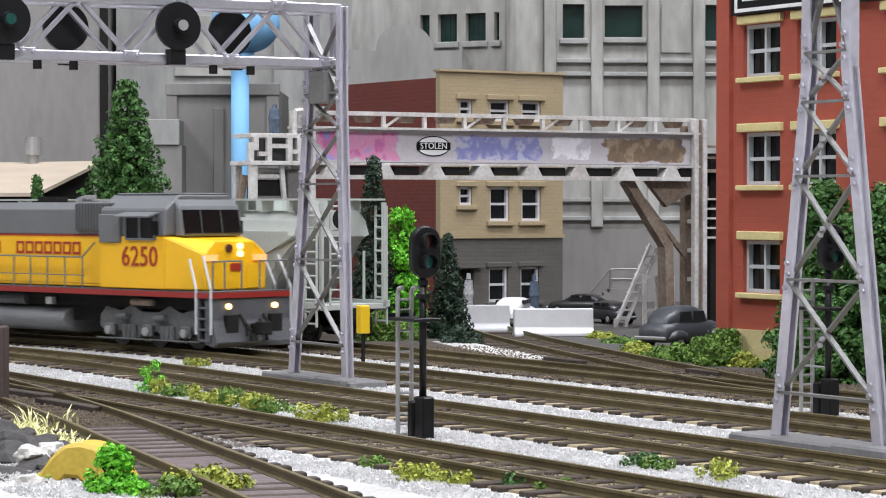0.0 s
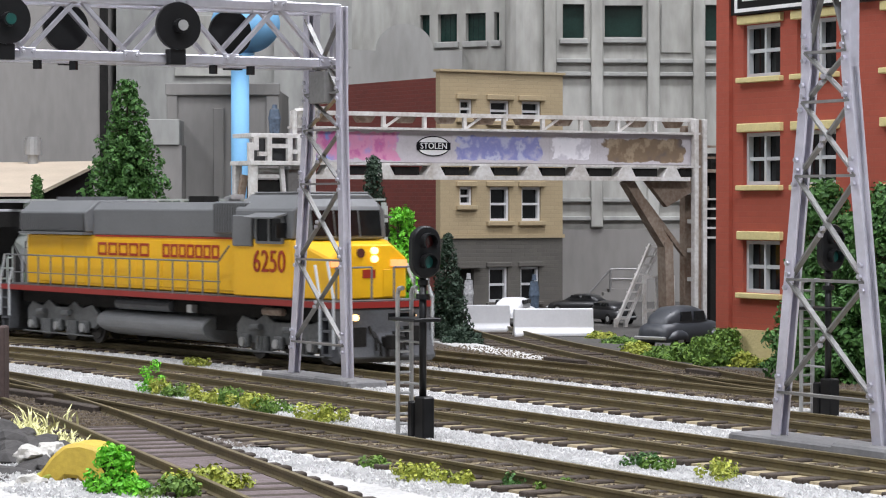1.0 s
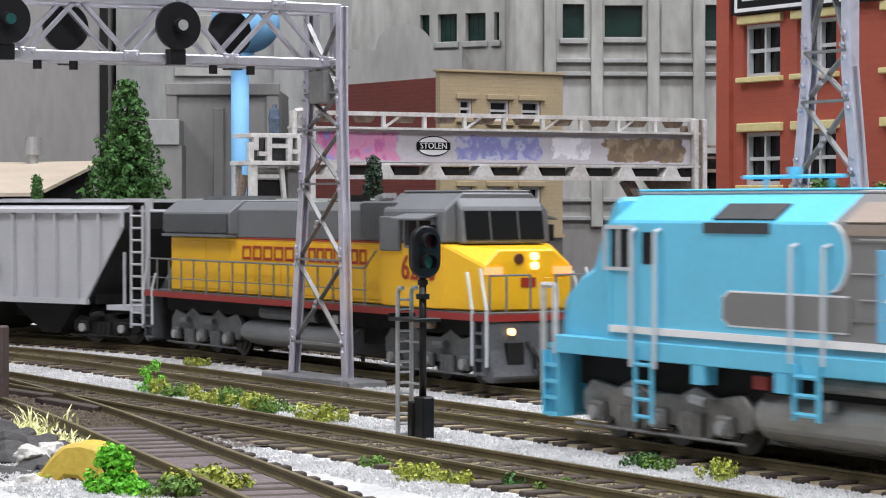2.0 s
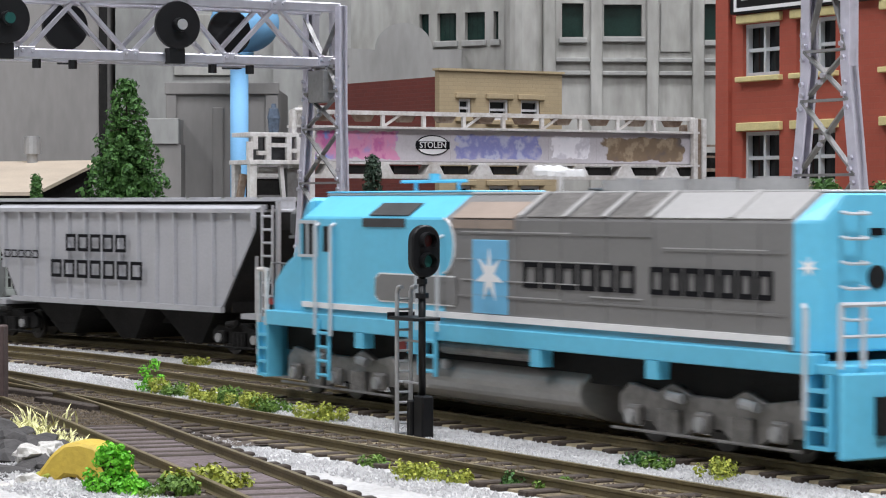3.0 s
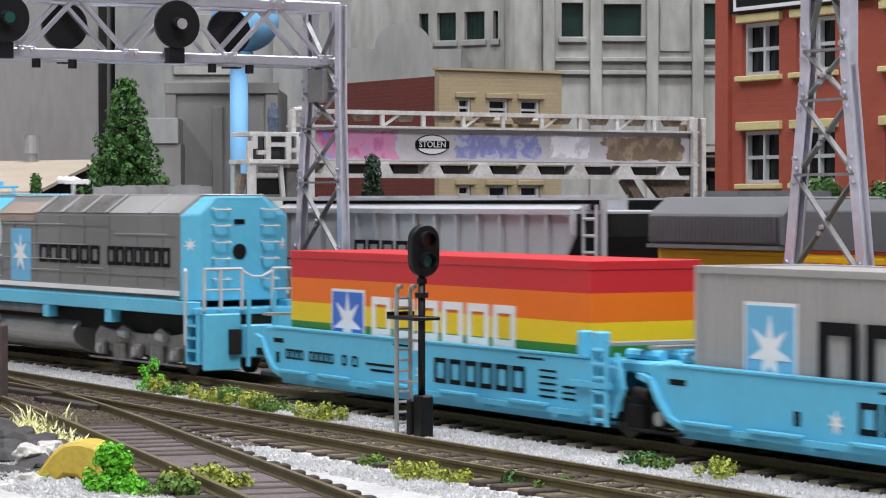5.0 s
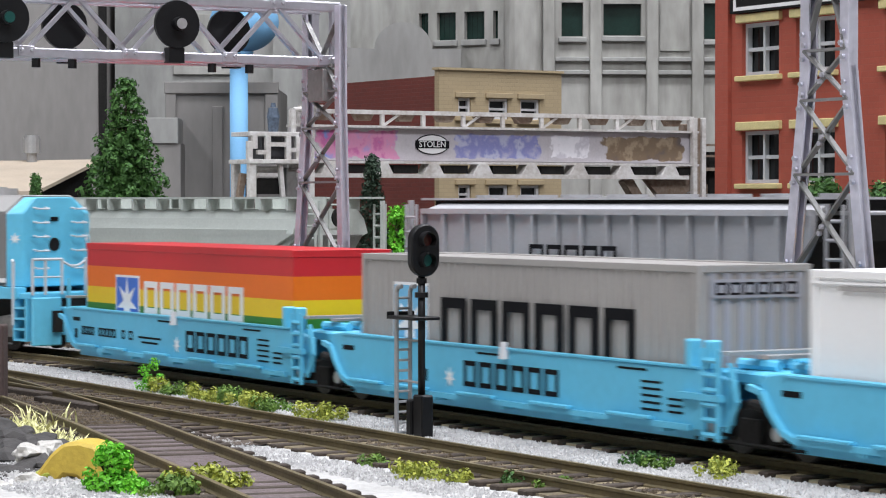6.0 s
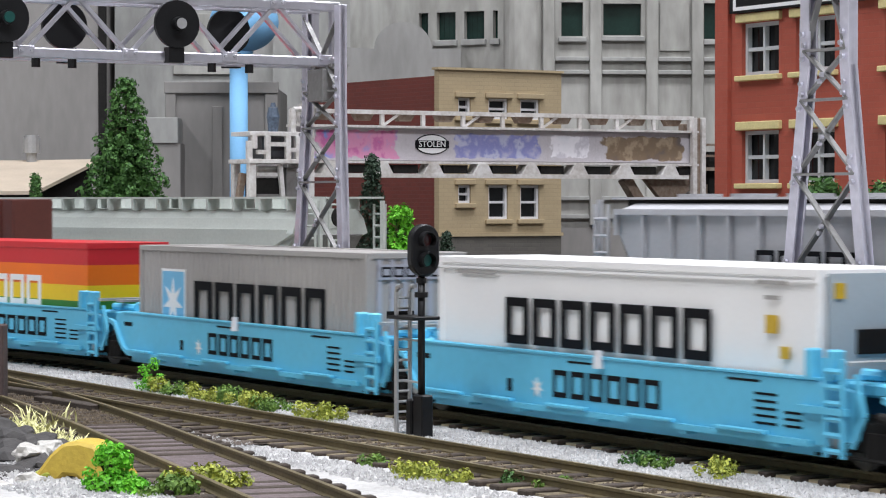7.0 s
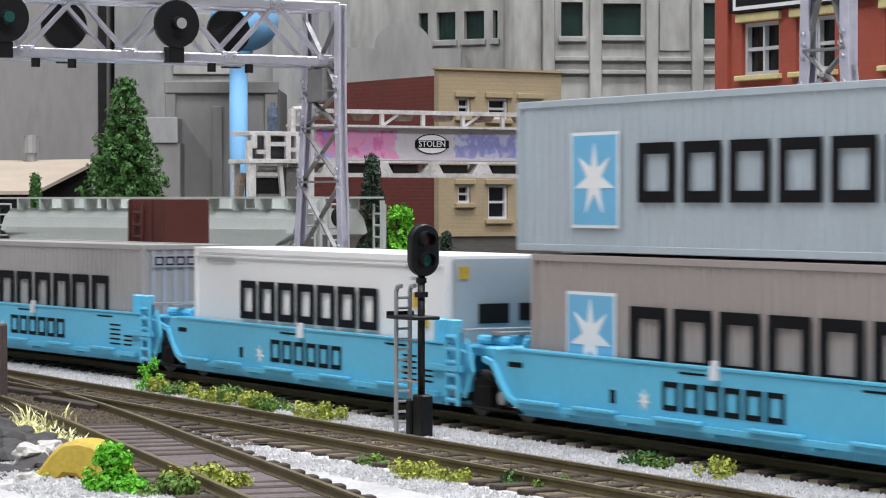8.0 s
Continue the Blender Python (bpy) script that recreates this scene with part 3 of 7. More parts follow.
def red_building():
    """The brick warehouse by the tracks: its long face runs along them."""
    corner = spot(20.7, 16.1)
    b = thing("brick_warehouse", "red brick warehouse with cream lintels and a sign board", "building", P(corner.x, corner.y, 0, TRACK_YAW + 180))
    W, H = 16.0, 15.0
    base = 0.95
    holes = []
    for x in (1.12, 3.55, 7.3, 9.6, 13.4):
        for k in range(4):
            z = 1.98 + 3.0 * k - base
            holes.append((x, x + 1.68, z, z + 1.45))
    wall = part("front_wall", wall_cells(BM(), W, H - base, 0.4, holes), RED_BRICK, b, m=P(0, 0, base))
    part("side_wall", box(BM(), 0, 0.4, 0.4, 9, base, H), RED_BRICK, b)
    part("side_wall", box(BM(), W - 0.4, W, 0.4, 9, base, H), RED_BRICK, b)
    part("back_wall", box(BM(), 0.4, W - 0.4, 8.6, 9, base, H), RED_BRICK, b)
    part("roof", box(BM(), 0.4, W - 0.4, 0.4, 8.6, H - 0.6, H - 0.4), BLACKROUGH, b)
    # Black sheet added inside to keep the space behind the windows dark.
    part("interior", box(BM(), 0.4, W - 0.4, 1.6, 1.7, base, H - 0.6), BLACKROUGH, b, "added black sheet that darkens the inside")
    part("foundation", box(BM(), -0.06, W + 0.06, -0.08, 9, -0.4, base), CREAMWALL, b, "cream painted foundation")
    for x in (0.0, W - 0.6):
        part("pilaster", box(BM(), x, x + 0.6, -0.12, 0.0, base, H), RED_BRICK, b)
    for x0, x1, z0, z1 in holes:
        sash_window(wall, x0, x1, z0, z1, FRAMEGREY, True, CREAM, CREAM)
    sign = part("sign_board", box(BM(), 0.82, 7.3, -0.22, -0.02, 9.72, 11.9), BLACK, b, "black sign board with a white border")
    bm = BM()
    for q in ((1.02, 7.23, 9.78, 9.88), (1.02, 1.12, 9.88, 11.8)):
        box(bm, q[0], q[1], -0.245, -0.22, q[2], q[3])
    part("border", bm, WHITEINK, sign)
    mark_row(marks(1.3, 5.1, 10.08, 11.5, -0.245, 5, 0.25, 0.025), WHITEINK, sign, "white block of lettering")
    return b


red_building()


def tan_building():
    """A narrow brick house of three storeys."""
    b = thing("row_house", "three-storey tan brick house above a grey ground floor", "building", P(-0.16, 105.0, 0, 32))
    W, H, D = 6.15, 9.95, 11.0
    lower = 3.05
    cols = ((0.95, 0.62), (2.45, 0.98), (4.05, 0.98))
    holes = []
    for k, (z, zh) in enumerate(((3.75, 1.42), (7.95, 0.85))):
        for i, (x, w) in enumerate(cols):
            if i == 0:
                holes.append((x, x + w, z + (zh - 0.75 if k == 0 else 0.1) - lower, z + zh - lower))
            else:
                holes.append((x, x + w, z - lower, z + zh - lower))
    wall = part("front_wall", wall_cells(BM(), W, H - lower, 0.35, holes), TAN_BRICK, b, m=P(0, 0, lower))
    for x0, x1, z0, z1 in holes:
        sash_window(wall, x0, x1, z0, z1, WHITE, False, TAN_BRICK, TAN_BRICK, 0.12, 0.16, 0.18, 0.24, 0.2)
    low = [(0.75, 1.65, -0.3, 1.75), (2.4, 3.35, 0.35, 1.8), (4.0, 4.95, 0.35, 1.8)]
    ground_wall = part("ground_floor_wall", wall_cells(BM(), W, lower + 0.4, 0.35, [(a, c, z0 + 0.4, z1 + 0.4) for a, c, z0, z1 in low]), GREY_BRICK, b, "grey painted ground floor", m=P(0, 0, -0.4))
    for x0, x1, z0, z1 in low[1:]:
        sash_window(ground_wall, x0, x1, z0 + 0.4, z1 + 0.4, WHITE, False, GREY_BRICK, GREY_BRICK, 0.1, 0.16, 0.15, 0.22, 0.16)
    part("door", box(BM(), 0.75, 1.65, 0.2, 0.26, 0.1, 2.15), BLACKROUGH, ground_wall, "dark recessed door")
    part("door_hood", box(BM(), 0.5, 1.95, -0.25, 0.3, 2.2, 2.45), GREY_BRICK, ground_wall)
    part("belt_course", box(BM(), -0.06, W + 0.06, -0.08, 0.3, lower - 0.02, lower + 0.12), TAN_BRICK, b)
    part("side_wall", box(BM(), 0, 0.35, 0.35, D, -0.4, H - 0.25), DARKRED_BRICK, b, "plain dark red brick side wall")
    part("side_wall", box(BM(), W - 0.35, W, 0.35, D, -0.4, H - 0.25), DARKRED_BRICK, b)
    part("back_wall", box(BM(), 0.35, W - 0.35, D - 0.35, D, -0.4, H - 0.25), DARKRED_BRICK, b)
    part("roof", box(BM(), 0.35, W - 0.35, 0.35, D - 0.35, H - 0.75, H - 0.6), BLACKROUGH, b)
    # Added sheet, black so the house stays dark behind its windows.
    part("interior", box(BM(), 0.35, W - 0.35, 1.4, 1.5, -0.4, H - 0.75), BLACKROUGH, b, "added black sheet that darkens the inside")
    part("parapet_cap", box(BM(), -0.08, W + 0.08, -0.1, 0.42, H, H + 0.1), TAN_BRICK, b)
    return b


tan_building()


def grey_tower():
    """The large concrete building behind the row house."""
    b = thing("concrete_building", "tall weathered grey concrete building with dark green windows", "building", P(4.8, 116.0, 0, 4))
    W, H = 9.0, 22.0
    holes = [(0.62, 1.62, 12.05, 13.6), (2.55, 4.3, 12.1, 13.55), (7.15, 9.0, 11.95, 13.6), (2.95, 3.55, 0.6, 2.55)]
    wall = part("front_wall", wall_cells(BM(), W, H + 0.4, 0.5, [(a, c, z0 + 0.4, z1 + 0.4) for a, c, z0, z1 in holes]), CONCRETE_L, b, m=P(0, 0, -0.4))
    for x0, x1, z0, z1 in holes[:3]:
        part("window", box(BM(), x0, x1, 0.3, 0.36, z0 + 0.4, z1 + 0.4), GREENGLASS, wall, "dark green glazing")
        part("window_sill", box(BM(), x0 - 0.15, x1 + 0.15, -0.22, 0.1, z0 + 0.12, z0 + 0.36), CONCRETE, wall, bev=0.03)
    part("door", box(BM(), 2.95, 3.55, 0.3, 0.36, 0.6, 2.95), BLACKROUGH, wall, "dark doorway")
    for x in (-0.25, 1.9, 4.5, 6.6):
        part("pier", box(BM(), x, x + 0.55, -0.3, 0.0, 3.4, H), CONCRETE_L, b, bev=0.04)
    for x0, x1 in ((0.3, 1.9), (2.45, 4.5), (5.05, 6.6), (7.15, 9.0)):
        for z in (10.9, 10.3, 4.55, 3.7):
            part("ledge", box(BM(), x0, x1, -0.24, 0.0, z, z + 0.2), CONCRETE, b, bev=0.03)
    for x0, x1 in ((5.05, 6.6), ):
        part("panel", box(BM(), x0 + 0.1, x1 - 0.1, -0.1, 0.0, 11.4, 13.6), CONCRETE_L, b)
    # Darker concrete base; the shade behind the gantry is painted into it too.
    part("base_band", box(BM(), -0.1, W, -0.14, 0.0, -0.4, 3.3), CONCRETE_D, b, "base band, darker partly for shade behind the gantry")
    part("roof", box(BM(), 0, W, 0.5, 9, H - 0.3, H), CONCRETE_L, b)
    part("side_wall", box(BM(), W - 0.5, W, 0.5, 9, -0.4, H - 0.3), CONCRETE_L, b)
    # receding wing
    bays = ((3.7, 4.2), (4.65, 5.65), (6.1, 7.15), (7.6, 7.85))
    wing = part("wing_wall", wall_cells(BM(), 11.0, H + 0.4, 0.5, [(x0, x1, 12.5, 13.8) for x0, x1 in bays]), CONCRETE_L, b, "receding side with a row of dark windows", m=P(-8.8, 6.5, -0.4, -31))
    for x0, x1 in bays:
        part("window", box(BM(), x0, x1, 0.3, 0.36, 12.5, 13.8), GREENGLASS, wing, "dark green glazing")
        bm = BM()
        for k in range(1, 4):
            box(bm, x0 + (x1 - x0) * k / 4 - 0.02, x0 + (x1 - x0) * k / 4 + 0.02, 0.27, 0.3, 12.5, 13.8)
        part("mullions", bm, GREENGLASS, wing)
        part("window_sill", box(BM(), x0 - 0.12, x1 + 0.12, -0.15, 0.1, 12.2, 12.48), CONCRETE, wing, bev=0.03)
    bm = BM()
    rod(bm, (-0.9, 0.9, -0.4), (-0.9, 0.9, H), 1.05, 20)
    part("corner_column", bm, CONCRETE_L, b, "rounded pale corner", smooth=False)
    # stair at the door
    bm = BM()
    for k in range(4):
        box(bm, 1.9 + 0.25 * k, 3.9, -0.9, -0.15, 0.0 + 0.15 * k, 0.15 + 0.15 * k)
    part("steps", bm, CONCRETE_D, b)
    bm = BM()
    chain(bm, [(1.4, -0.9, 0.0), (2.7, -0.9, 1.5), (3.9, -0.9, 1.5)], 0.05)
    chain(bm, [(2.7, -0.9, 0.5), (2.7, -0.9, 1.5)], 0.05)
    chain(bm, [(3.9, -0.9, 0.4), (3.9, -0.9, 1.5)], 0.05)
    chain(bm, [(2.7, -0.9, 1.05), (3.9, -0.9, 1.05)], 0.04)
    part("railing", bm, STEELGREY, b)


grey_tower()


def back_blocks():
    def block(name, x0, x1, y0, y1, z1, material, label, extra=()):
        bm = BM()
        box(bm, x0, x1, y0, y1, -0.4, z1)
        ob = thing(name, label, "building")
        part("body", bm, material, ob)
        for nm, q, mm in extra:
            part(nm, box(BM(), *q), mm, ob, bev=0.03)
        return ob
    block("grey_hall", -36, -17.6, 131, 145, 26, CONCRETE_D, "large plain dark grey hall wall",
          (("corner_strip", (-17.75, -17.35, 130.85, 131.2, -0.4, 26), BLACKROUGH),))
    block("pale_hall", -17.3, -8.9, 134, 146, 26, CONCRETE, "plain pale grey hall behind the blue tank",
          (("cornice", (-14.2, -11.0, 133.8, 134.1, 11.2, 14.4), CONCRETE_L),))
    block("plain_hall", -8.9, 0.2, 133, 146, 18, CONCRETE, "plain pale grey hall with a soft shaded face")
    block("grey_mill", -13.0, -7.9, 120, 129, 9.9, CONCRETE_D, "square dark grey mill block with a cornice",
          (("cornice", (-13.15, -7.75, 119.8, 120.1, 9.6, 10.15), CONCRETE_D), ("pilaster", (-13.1, -12.6, 119.85, 120.0, -0.4, 9.6), CONCRETE_D), ("pilaster", (-8.4, -7.8, 119.85, 120.0, -0.4, 9.6), CONCRETE_D), ("pilaster", (-10.9, -10.4, 119.88, 120.0, -0.4, 9.0), CONCRETE_D)))
    block("grey_annex", -13.9, -12.2, 118, 121, 7.2, CONCRETE_D, "small grey annex beside the mill",
          (("cap", (-14.0, -12.3, 117.9, 121, 7.2, 8.4), CONCRETE),))
    # arched parapet
    bm = BM()
    pts = [(-4.6, 4), (0.85, 4), (0.85, 11.62), (-0.5, 11.62)]
    pts += [(-1.85 + 1.35 * math.cos(math.radians(a)), 11.62 + 1.25 * math.sin(math.radians(a))) for a in range(12, 169, 12)]
    pts += [(-3.2, 11.62), (-4.6, 11.7)]
    prism(bm, pts, 118.5, 119.1)
    ob = thing("arched_parapet_building", "plain grey building with a round-topped parapet", "building")
    part("parapet", bm, CONCRETE_M, ob)
    part("body", box(BM(), -4.6, 0.85, 119.1, 126, -0.4, 10.6), CONCRETE_M, ob)


back_blocks()


def water_tower():
    t = thing("water_tower", "light blue ball-topped water tower on one column", "water tower", P(-9.4, 117, -0.35))
    part("column", rod(BM(), (0, 0, 0), (0, 0, 11.6), 0.42, 20), POLEBLUE, t, smooth=True)
    bm = BM()
    bmesh.ops.create_uvsphere(bm, u_segments=28, v_segments=16, radius=1.6)
    bmesh.ops.scale(bm, vec=(1, 1, 0.85), verts=bm.verts[:])
    bmesh.ops.translate(bm, vec=(0.25, 0, 13.1), verts=bm.verts[:])
    part("tank", bm, POLEBLUE, t, smooth=True)
    part("base_plate", rod(BM(), (0, 0, -0.03), (0, 0, 0.2), 0.9, 20), CONCRETE, t)
    part("collar", rod(BM(), (0, 0, 11.3), (0, 0, 11.75), 0.45, 20, 0.7), POLEBLUE, t, smooth=True)


water_tower()


def shed():
    s = thing("low_shed", "low shed with a tan sloping roof and a roof vent", "shed")
    ridge, eave = ((-14.3, 106.0, 6.26), (-26.0, 106.0, 6.1)), ((-15.7, 98.0, 4.89), (-26.0, 98.0, 4.85))

    def slab(drop, bottom):
        bm = BM()
        top = [bm.verts.new((x, y, z - drop)) for x, y, z in (*ridge, eave[1], eave[0])]
        low = [bm.verts.new((v.co.x, v.co.y, v.co.z - 0.14 if bottom is None else bottom)) for v in top]
        bm.faces.new(top)
        bm.faces.new(low[::-1])
        for k in range(4):
            bm.faces.new((top[k], low[k], low[(k + 1) % 4], top[(k + 1) % 4]))
        return bm
    part("roof", slab(0.0, None), ROOFTAN, s, "tan roof")
    walls = slab(0.15, -0.2)
    for v in walls.verts:
        v.co.x -= 0.35
        v.co.y += 0.3 if v.co.y < 100 else -0.1
    # The wall is coloured black to hold the shade below the roof.
    part("wall_body", walls, BLACKROUGH, s, "dark wall, its shade put into the colour")
    vent = BM()
    for z0, z1, r in ((6.0, 6.5, 0.22), (5.95, 6.08, 0.42), (6.5, 7.15, 0.36), (7.15, 7.25, 0.28)):
        rod(vent, (-17.1, 105.6, z0), (-17.1, 105.6, z1), r, 14)
    part("vent", vent, GALV, s, "round metal roof vent")


shed()
# ---- line-side things ----
def lattice_tower(name, label, s, off, top, taper=0.92, lean=0.0):
    """A tapering lattice mast of the signal bridge: two pairs of legs along the track, cross-braced, on a cast base."""
    c = spot(s, off)
    t = thing(name, label, "lattice tower", P(c.x, c.y, 0, TRACK_YAW), group="signal bridge towers")
    half = lambda z: 1.52 - taper * min(z, 6.9) / 6.9
    mid = lambda z: -lean * min(z, 6.9) / 6.9
    part("base", prism(BM(), [(-2.6, -0.46), (2.6, -0.46), (2.45, 0.14), (-2.45, 0.14)], -0.42, 0.62), BLOCKBASE, t, "dark grey cast base", bev=0.04)
    part("foot_block", box(BM(), -2.3, -0.75, 0.3, 0.75, -0.46, 0.2), BLOCKBASE, t, bev=0.05)
    for sx in (-1, 1):
        for sy in (-1, 1):
            prof = [(0, 0), (-sx * 0.26, 0), (-sx * 0.26, -sy * 0.05), (-sx * 0.05, -sy * 0.05), (-sx * 0.05, -sy * 0.17), (0, -sy * 0.17)]
            part("leg", sweep(BM(), prof, [(mid(z) + sx * (half(z) + 0.1), (0.27 if sy > 0 else 0.05), z) for z in (0.14, 3.5, 6.9, top)]), LEGSILVER, t, "bare metal angle leg", bev=0.008)
        part("leg_plate", box(BM(), mid(9) + min(sx * 0.3, sx * 0.58), mid(9) + max(sx * 0.3, sx * 0.58), -0.24, 0.24, top - 1.5, top - 1.42), STEELGREY, t)
    part("junction_box", box(BM(), mid(9) - 0.42, mid(9) + 0.42, 0.05, 0.42, top - 2.35, top - 1.55), STEELGREY, t, "dark steel junction plate", bev=0.02)
    levels = [0.95, 3.05, 4.95, 6.3, 7.2, top - 0.2]
    bolt = None
    for k, (z0, z1) in enumerate(zip(levels, levels[1:])):
        for sy in (1,):
            part("cross_brace", bar(BM(), (mid(z0) - half(z0), sy * 0.235, z0), (mid(z1) + half(z1), sy * 0.235, z1), 0.04, 0.12, (0, 1, 0)), STEELGREY, t)
            part("cross_brace", bar(BM(), (mid(z0) + half(z0), sy * 0.19, z0), (mid(z1) - half(z1), sy * 0.19, z1), 0.04, 0.12, (0, 1, 0)), STEELGREY, t)
            part("strut", bar(BM(), (mid(z0) - half(z0), sy * 0.215, z0), (mid(z0) + half(z0), sy * 0.215, z0), 0.05, 0.15, (0, 1, 0)), STEELGREY, t)
        spots = [(mid(z0 + dz) + sx * (half(z0 + dz) - dx), z0 + dz) for sx in (-1, 1) for dz, dx in ((-0.15, 0.02), (0.1, 0.07), (0.3, 0.02))] + [(mid(z0), (z0 + z1) / 2), (mid(z0) + 0.06, (z0 + z1) / 2 - 0.12)]
        for x, z in spots:
            for y in (0.29,):
                if bolt is None:
                    bolt = part("bolt", rod(BM(), (0, 0, 0), (0, 0.06, 0), 0.05, 6), SILVER, t, m=P(x, y, z))
                else:
                    twin(bolt, t, P(x, y, z))
    return t


lattice_tower("signal_bridge_tower", "bare silver lattice tower of the signal bridge", 18.85, 2.62, 9.3, 0.6, 0.3)
lattice_tower("signal_bridge_tower", "bare silver lattice tower of the signal bridge", -1.45, 2.62, 10.5)


def signal_beam():
    """The truss that spans the tracks from the first tower, with round signal heads."""
    c = spot(18.85, 2.4)
    t = thing("signal_bridge_beam", "silver truss beam of the signal bridge with round black signals", "signal bridge", P(c.x, c.y, 0, TRACK_YAW + 90))
    # local x runs from the tower towards the eye's side of the tracks
    L, z0, z1, w = 17.5, 7.95, 9.3, 0.55
    for y in (-w, w):
        part("bottom_chord", box(BM(), -0.35, L, y - 0.11, y + 0.11, z0 - 0.14, z0 + 0.1), SILVER, t, bev=0.03)
        part("top_chord", box(BM(), -0.35, L, y - 0.1, y + 0.1, z1 - 0.12, z1 + 0.12), SILVER, t, bev=0.03)
        x, up = 0.1, True
        gus = BM()
        while x < L - 1.3:
            a, b = ((x, y, z0), (x + 1.3, y, z1)) if up else ((x, y, z1), (x + 1.3, y, z0))
            part("web_brace", bar(BM(), a, b, 0.09, 0.15, (0, 1, 0)), SILVER, t)
            box(gus, x - 0.2, x + 0.2, y - 0.06, y + 0.14, (z0 if up else z1) - 0.1, (z0 if up else z1) + 0.14)
            for k in (-0.12, 0.12):
                rod(gus, (x + k, y - 0.2, (z0 if up else z1) + 0.04), (x + k, y + 0.2, (z0 if up else z1) + 0.04), 0.05, 6)
            x, up = x + 1.3, not up
        part("gusset_plates", gus, SILVER, t, bev=0.01)
    for k in range(8):
        x = 0.1 + k * 2.3
        part("cross_tie", box(BM(), x, x + 0.12, -w + 0.1, w - 0.1, z0 - 0.08, z0 + 0.04), SILVER, t)
    part("end_post", box(BM(), -0.3, -0.1, w - 0.09, w + 0.09, z0 + 0.1, z1 - 0.12), SILVER, t)
    part("end_post", box(BM(), -0.3, -0.1, -w - 0.09, -w + 0.09, z0 + 0.1, z1 - 0.12), SILVER, t)
    for x, y, lens in ((4.2, w + 0.35, None), (8.5, w + 0.35, LENS_GREEN), (2.0, -w - 0.35, None), (6.35, -w - 0.35, None)):
        s = 1 if y > 0 else -1
        head = part("signal_head", rod(BM(), (x, y - 0.06 * s, 8.7), (x, y + 0.06 * s, 8.7), 0.57, 28), BLACK, t, "round black signal target")
        bm = rod(BM(), (x, y + 0.06 * s, 8.7), (x, y + 0.3 * s, 8.7), 0.17, 14)
        part("hood", bm, BLACK, head)
        part("lens", rod(BM(), (x, y + 0.30 * s, 8.7), (x, y + 0.32 * s, 8.7), 0.13, 14), lens or GALV, head, "pale lens")
        part("bracket", box(BM(), x - 0.2, x + 0.2, min(y, y - 0.3 * s), max(y, y - 0.3 * s), 7.78, 8.15), BLACK, head)
    for x in (2.1, 3.1, 6.7, 7.6):
        part("cable_gland", rod(BM(), (x, 0.5, 7.6), (x, 0.5, 7.9), 0.11, 8), BLACK, t)


signal_beam()


def colour_signal(s, off, lit=True):
    c = spot(s, off) + Vector((0.12, 0, 0))
    t = thing("colour_light_signal", "black two-light signal on a mast with a grey ladder", "railway signal", P(c.x, c.y, -0.3, TRACK_YAW + 180), group="colour light signals")
    # faces along the track towards the eye: local +x
    part("base", prism(BM(), [(-0.12, -0.13), (0.24, -0.13), (0.24, 0.13), (-0.12, 0.13)], 0, 1.08, "z"), BLACK, t, bev=0.03)
    part("relay_case", box(BM(), -0.32, -0.125, -0.17, 0.17, 0, 0.98), BLACK, t, "black relay case", bev=0.03)
    part("plinth", box(BM(), -0.36, 0.3, -0.22, 0.22, -0.02, 0.14), BLACK, t, bev=0.03)
    part("mast", rod(BM(), (0, 0, 1.0), (0, 0, 3.6), 0.07, 12), BLACK, t, smooth=True)
    pts = []
    for k in range(17):
        a = math.pi * k / 16
        pts.append((0.31 * math.cos(a), 4.02 + 0.31 * math.sin(a)))
    for k in range(17):
        a = math.pi + math.pi * k / 16
        pts.append((0.31 * math.cos(a), 3.64 + 0.31 * math.sin(a)))
    head = part("head", prism(BM(), pts, -0.02, 0.17, "x"), BLACK, t, "black oval target", bev=0.03)
    for z, m in ((4.03, LENS_RED), (3.64, LENS_GREEN)):
        part("lens", rod(BM(), (0.17, 0, z), (0.19, 0, z), 0.115, 16), m, head)
        arc = [math.pi * (k - 3) / 12 for k in range(19)]
        rim = [(q * math.cos(a), z + q * math.sin(a)) for q, order in ((0.165, arc), (0.135, arc[::-1])) for a in order]
        hood = prism(BM(), rim, 0.17, 0.34, "x")
        part("hood", hood, BLACK, head)
    for z, r in ((3.25, 0.1), (2.98, 0.13)):
        part("collar", rod(BM(), (0, 0, z - 0.05), (0, 0, z + 0.05), r, 12), BLACK, t)
    part("platform", box(BM(), -0.82, 0.2, -0.3, 0.3, 2.5, 2.57), BLACK, t, bev=0.015)
    part("platform_edge", box(BM(), -0.84, -0.822, -0.3, 0.3, 2.5, 2.64), BLACK, t)
    lad = BM()
    for y in (-0.15, 0.15):
        chain(lad, [(-0.72, y, 0.1), (-0.72, y, 3.02), (-0.66, y, 3.12), (-0.52, y, 3.13)], 0.045, 8)
    for k in range(14):
        rod(lad, (-0.72, -0.15, 0.3 + 0.2 * k), (-0.72, 0.15, 0.3 + 0.2 * k), 0.028)
    for z in (1.3, 2.1):
        rod(lad, (-0.72, 0, z), (0, 0, z), 0.025)
    part("ladder", lad, GALV, t, "grey steel ladder")
    return t


colour_signal(4.3, -2.9)
colour_signal(4.5, 7.0)


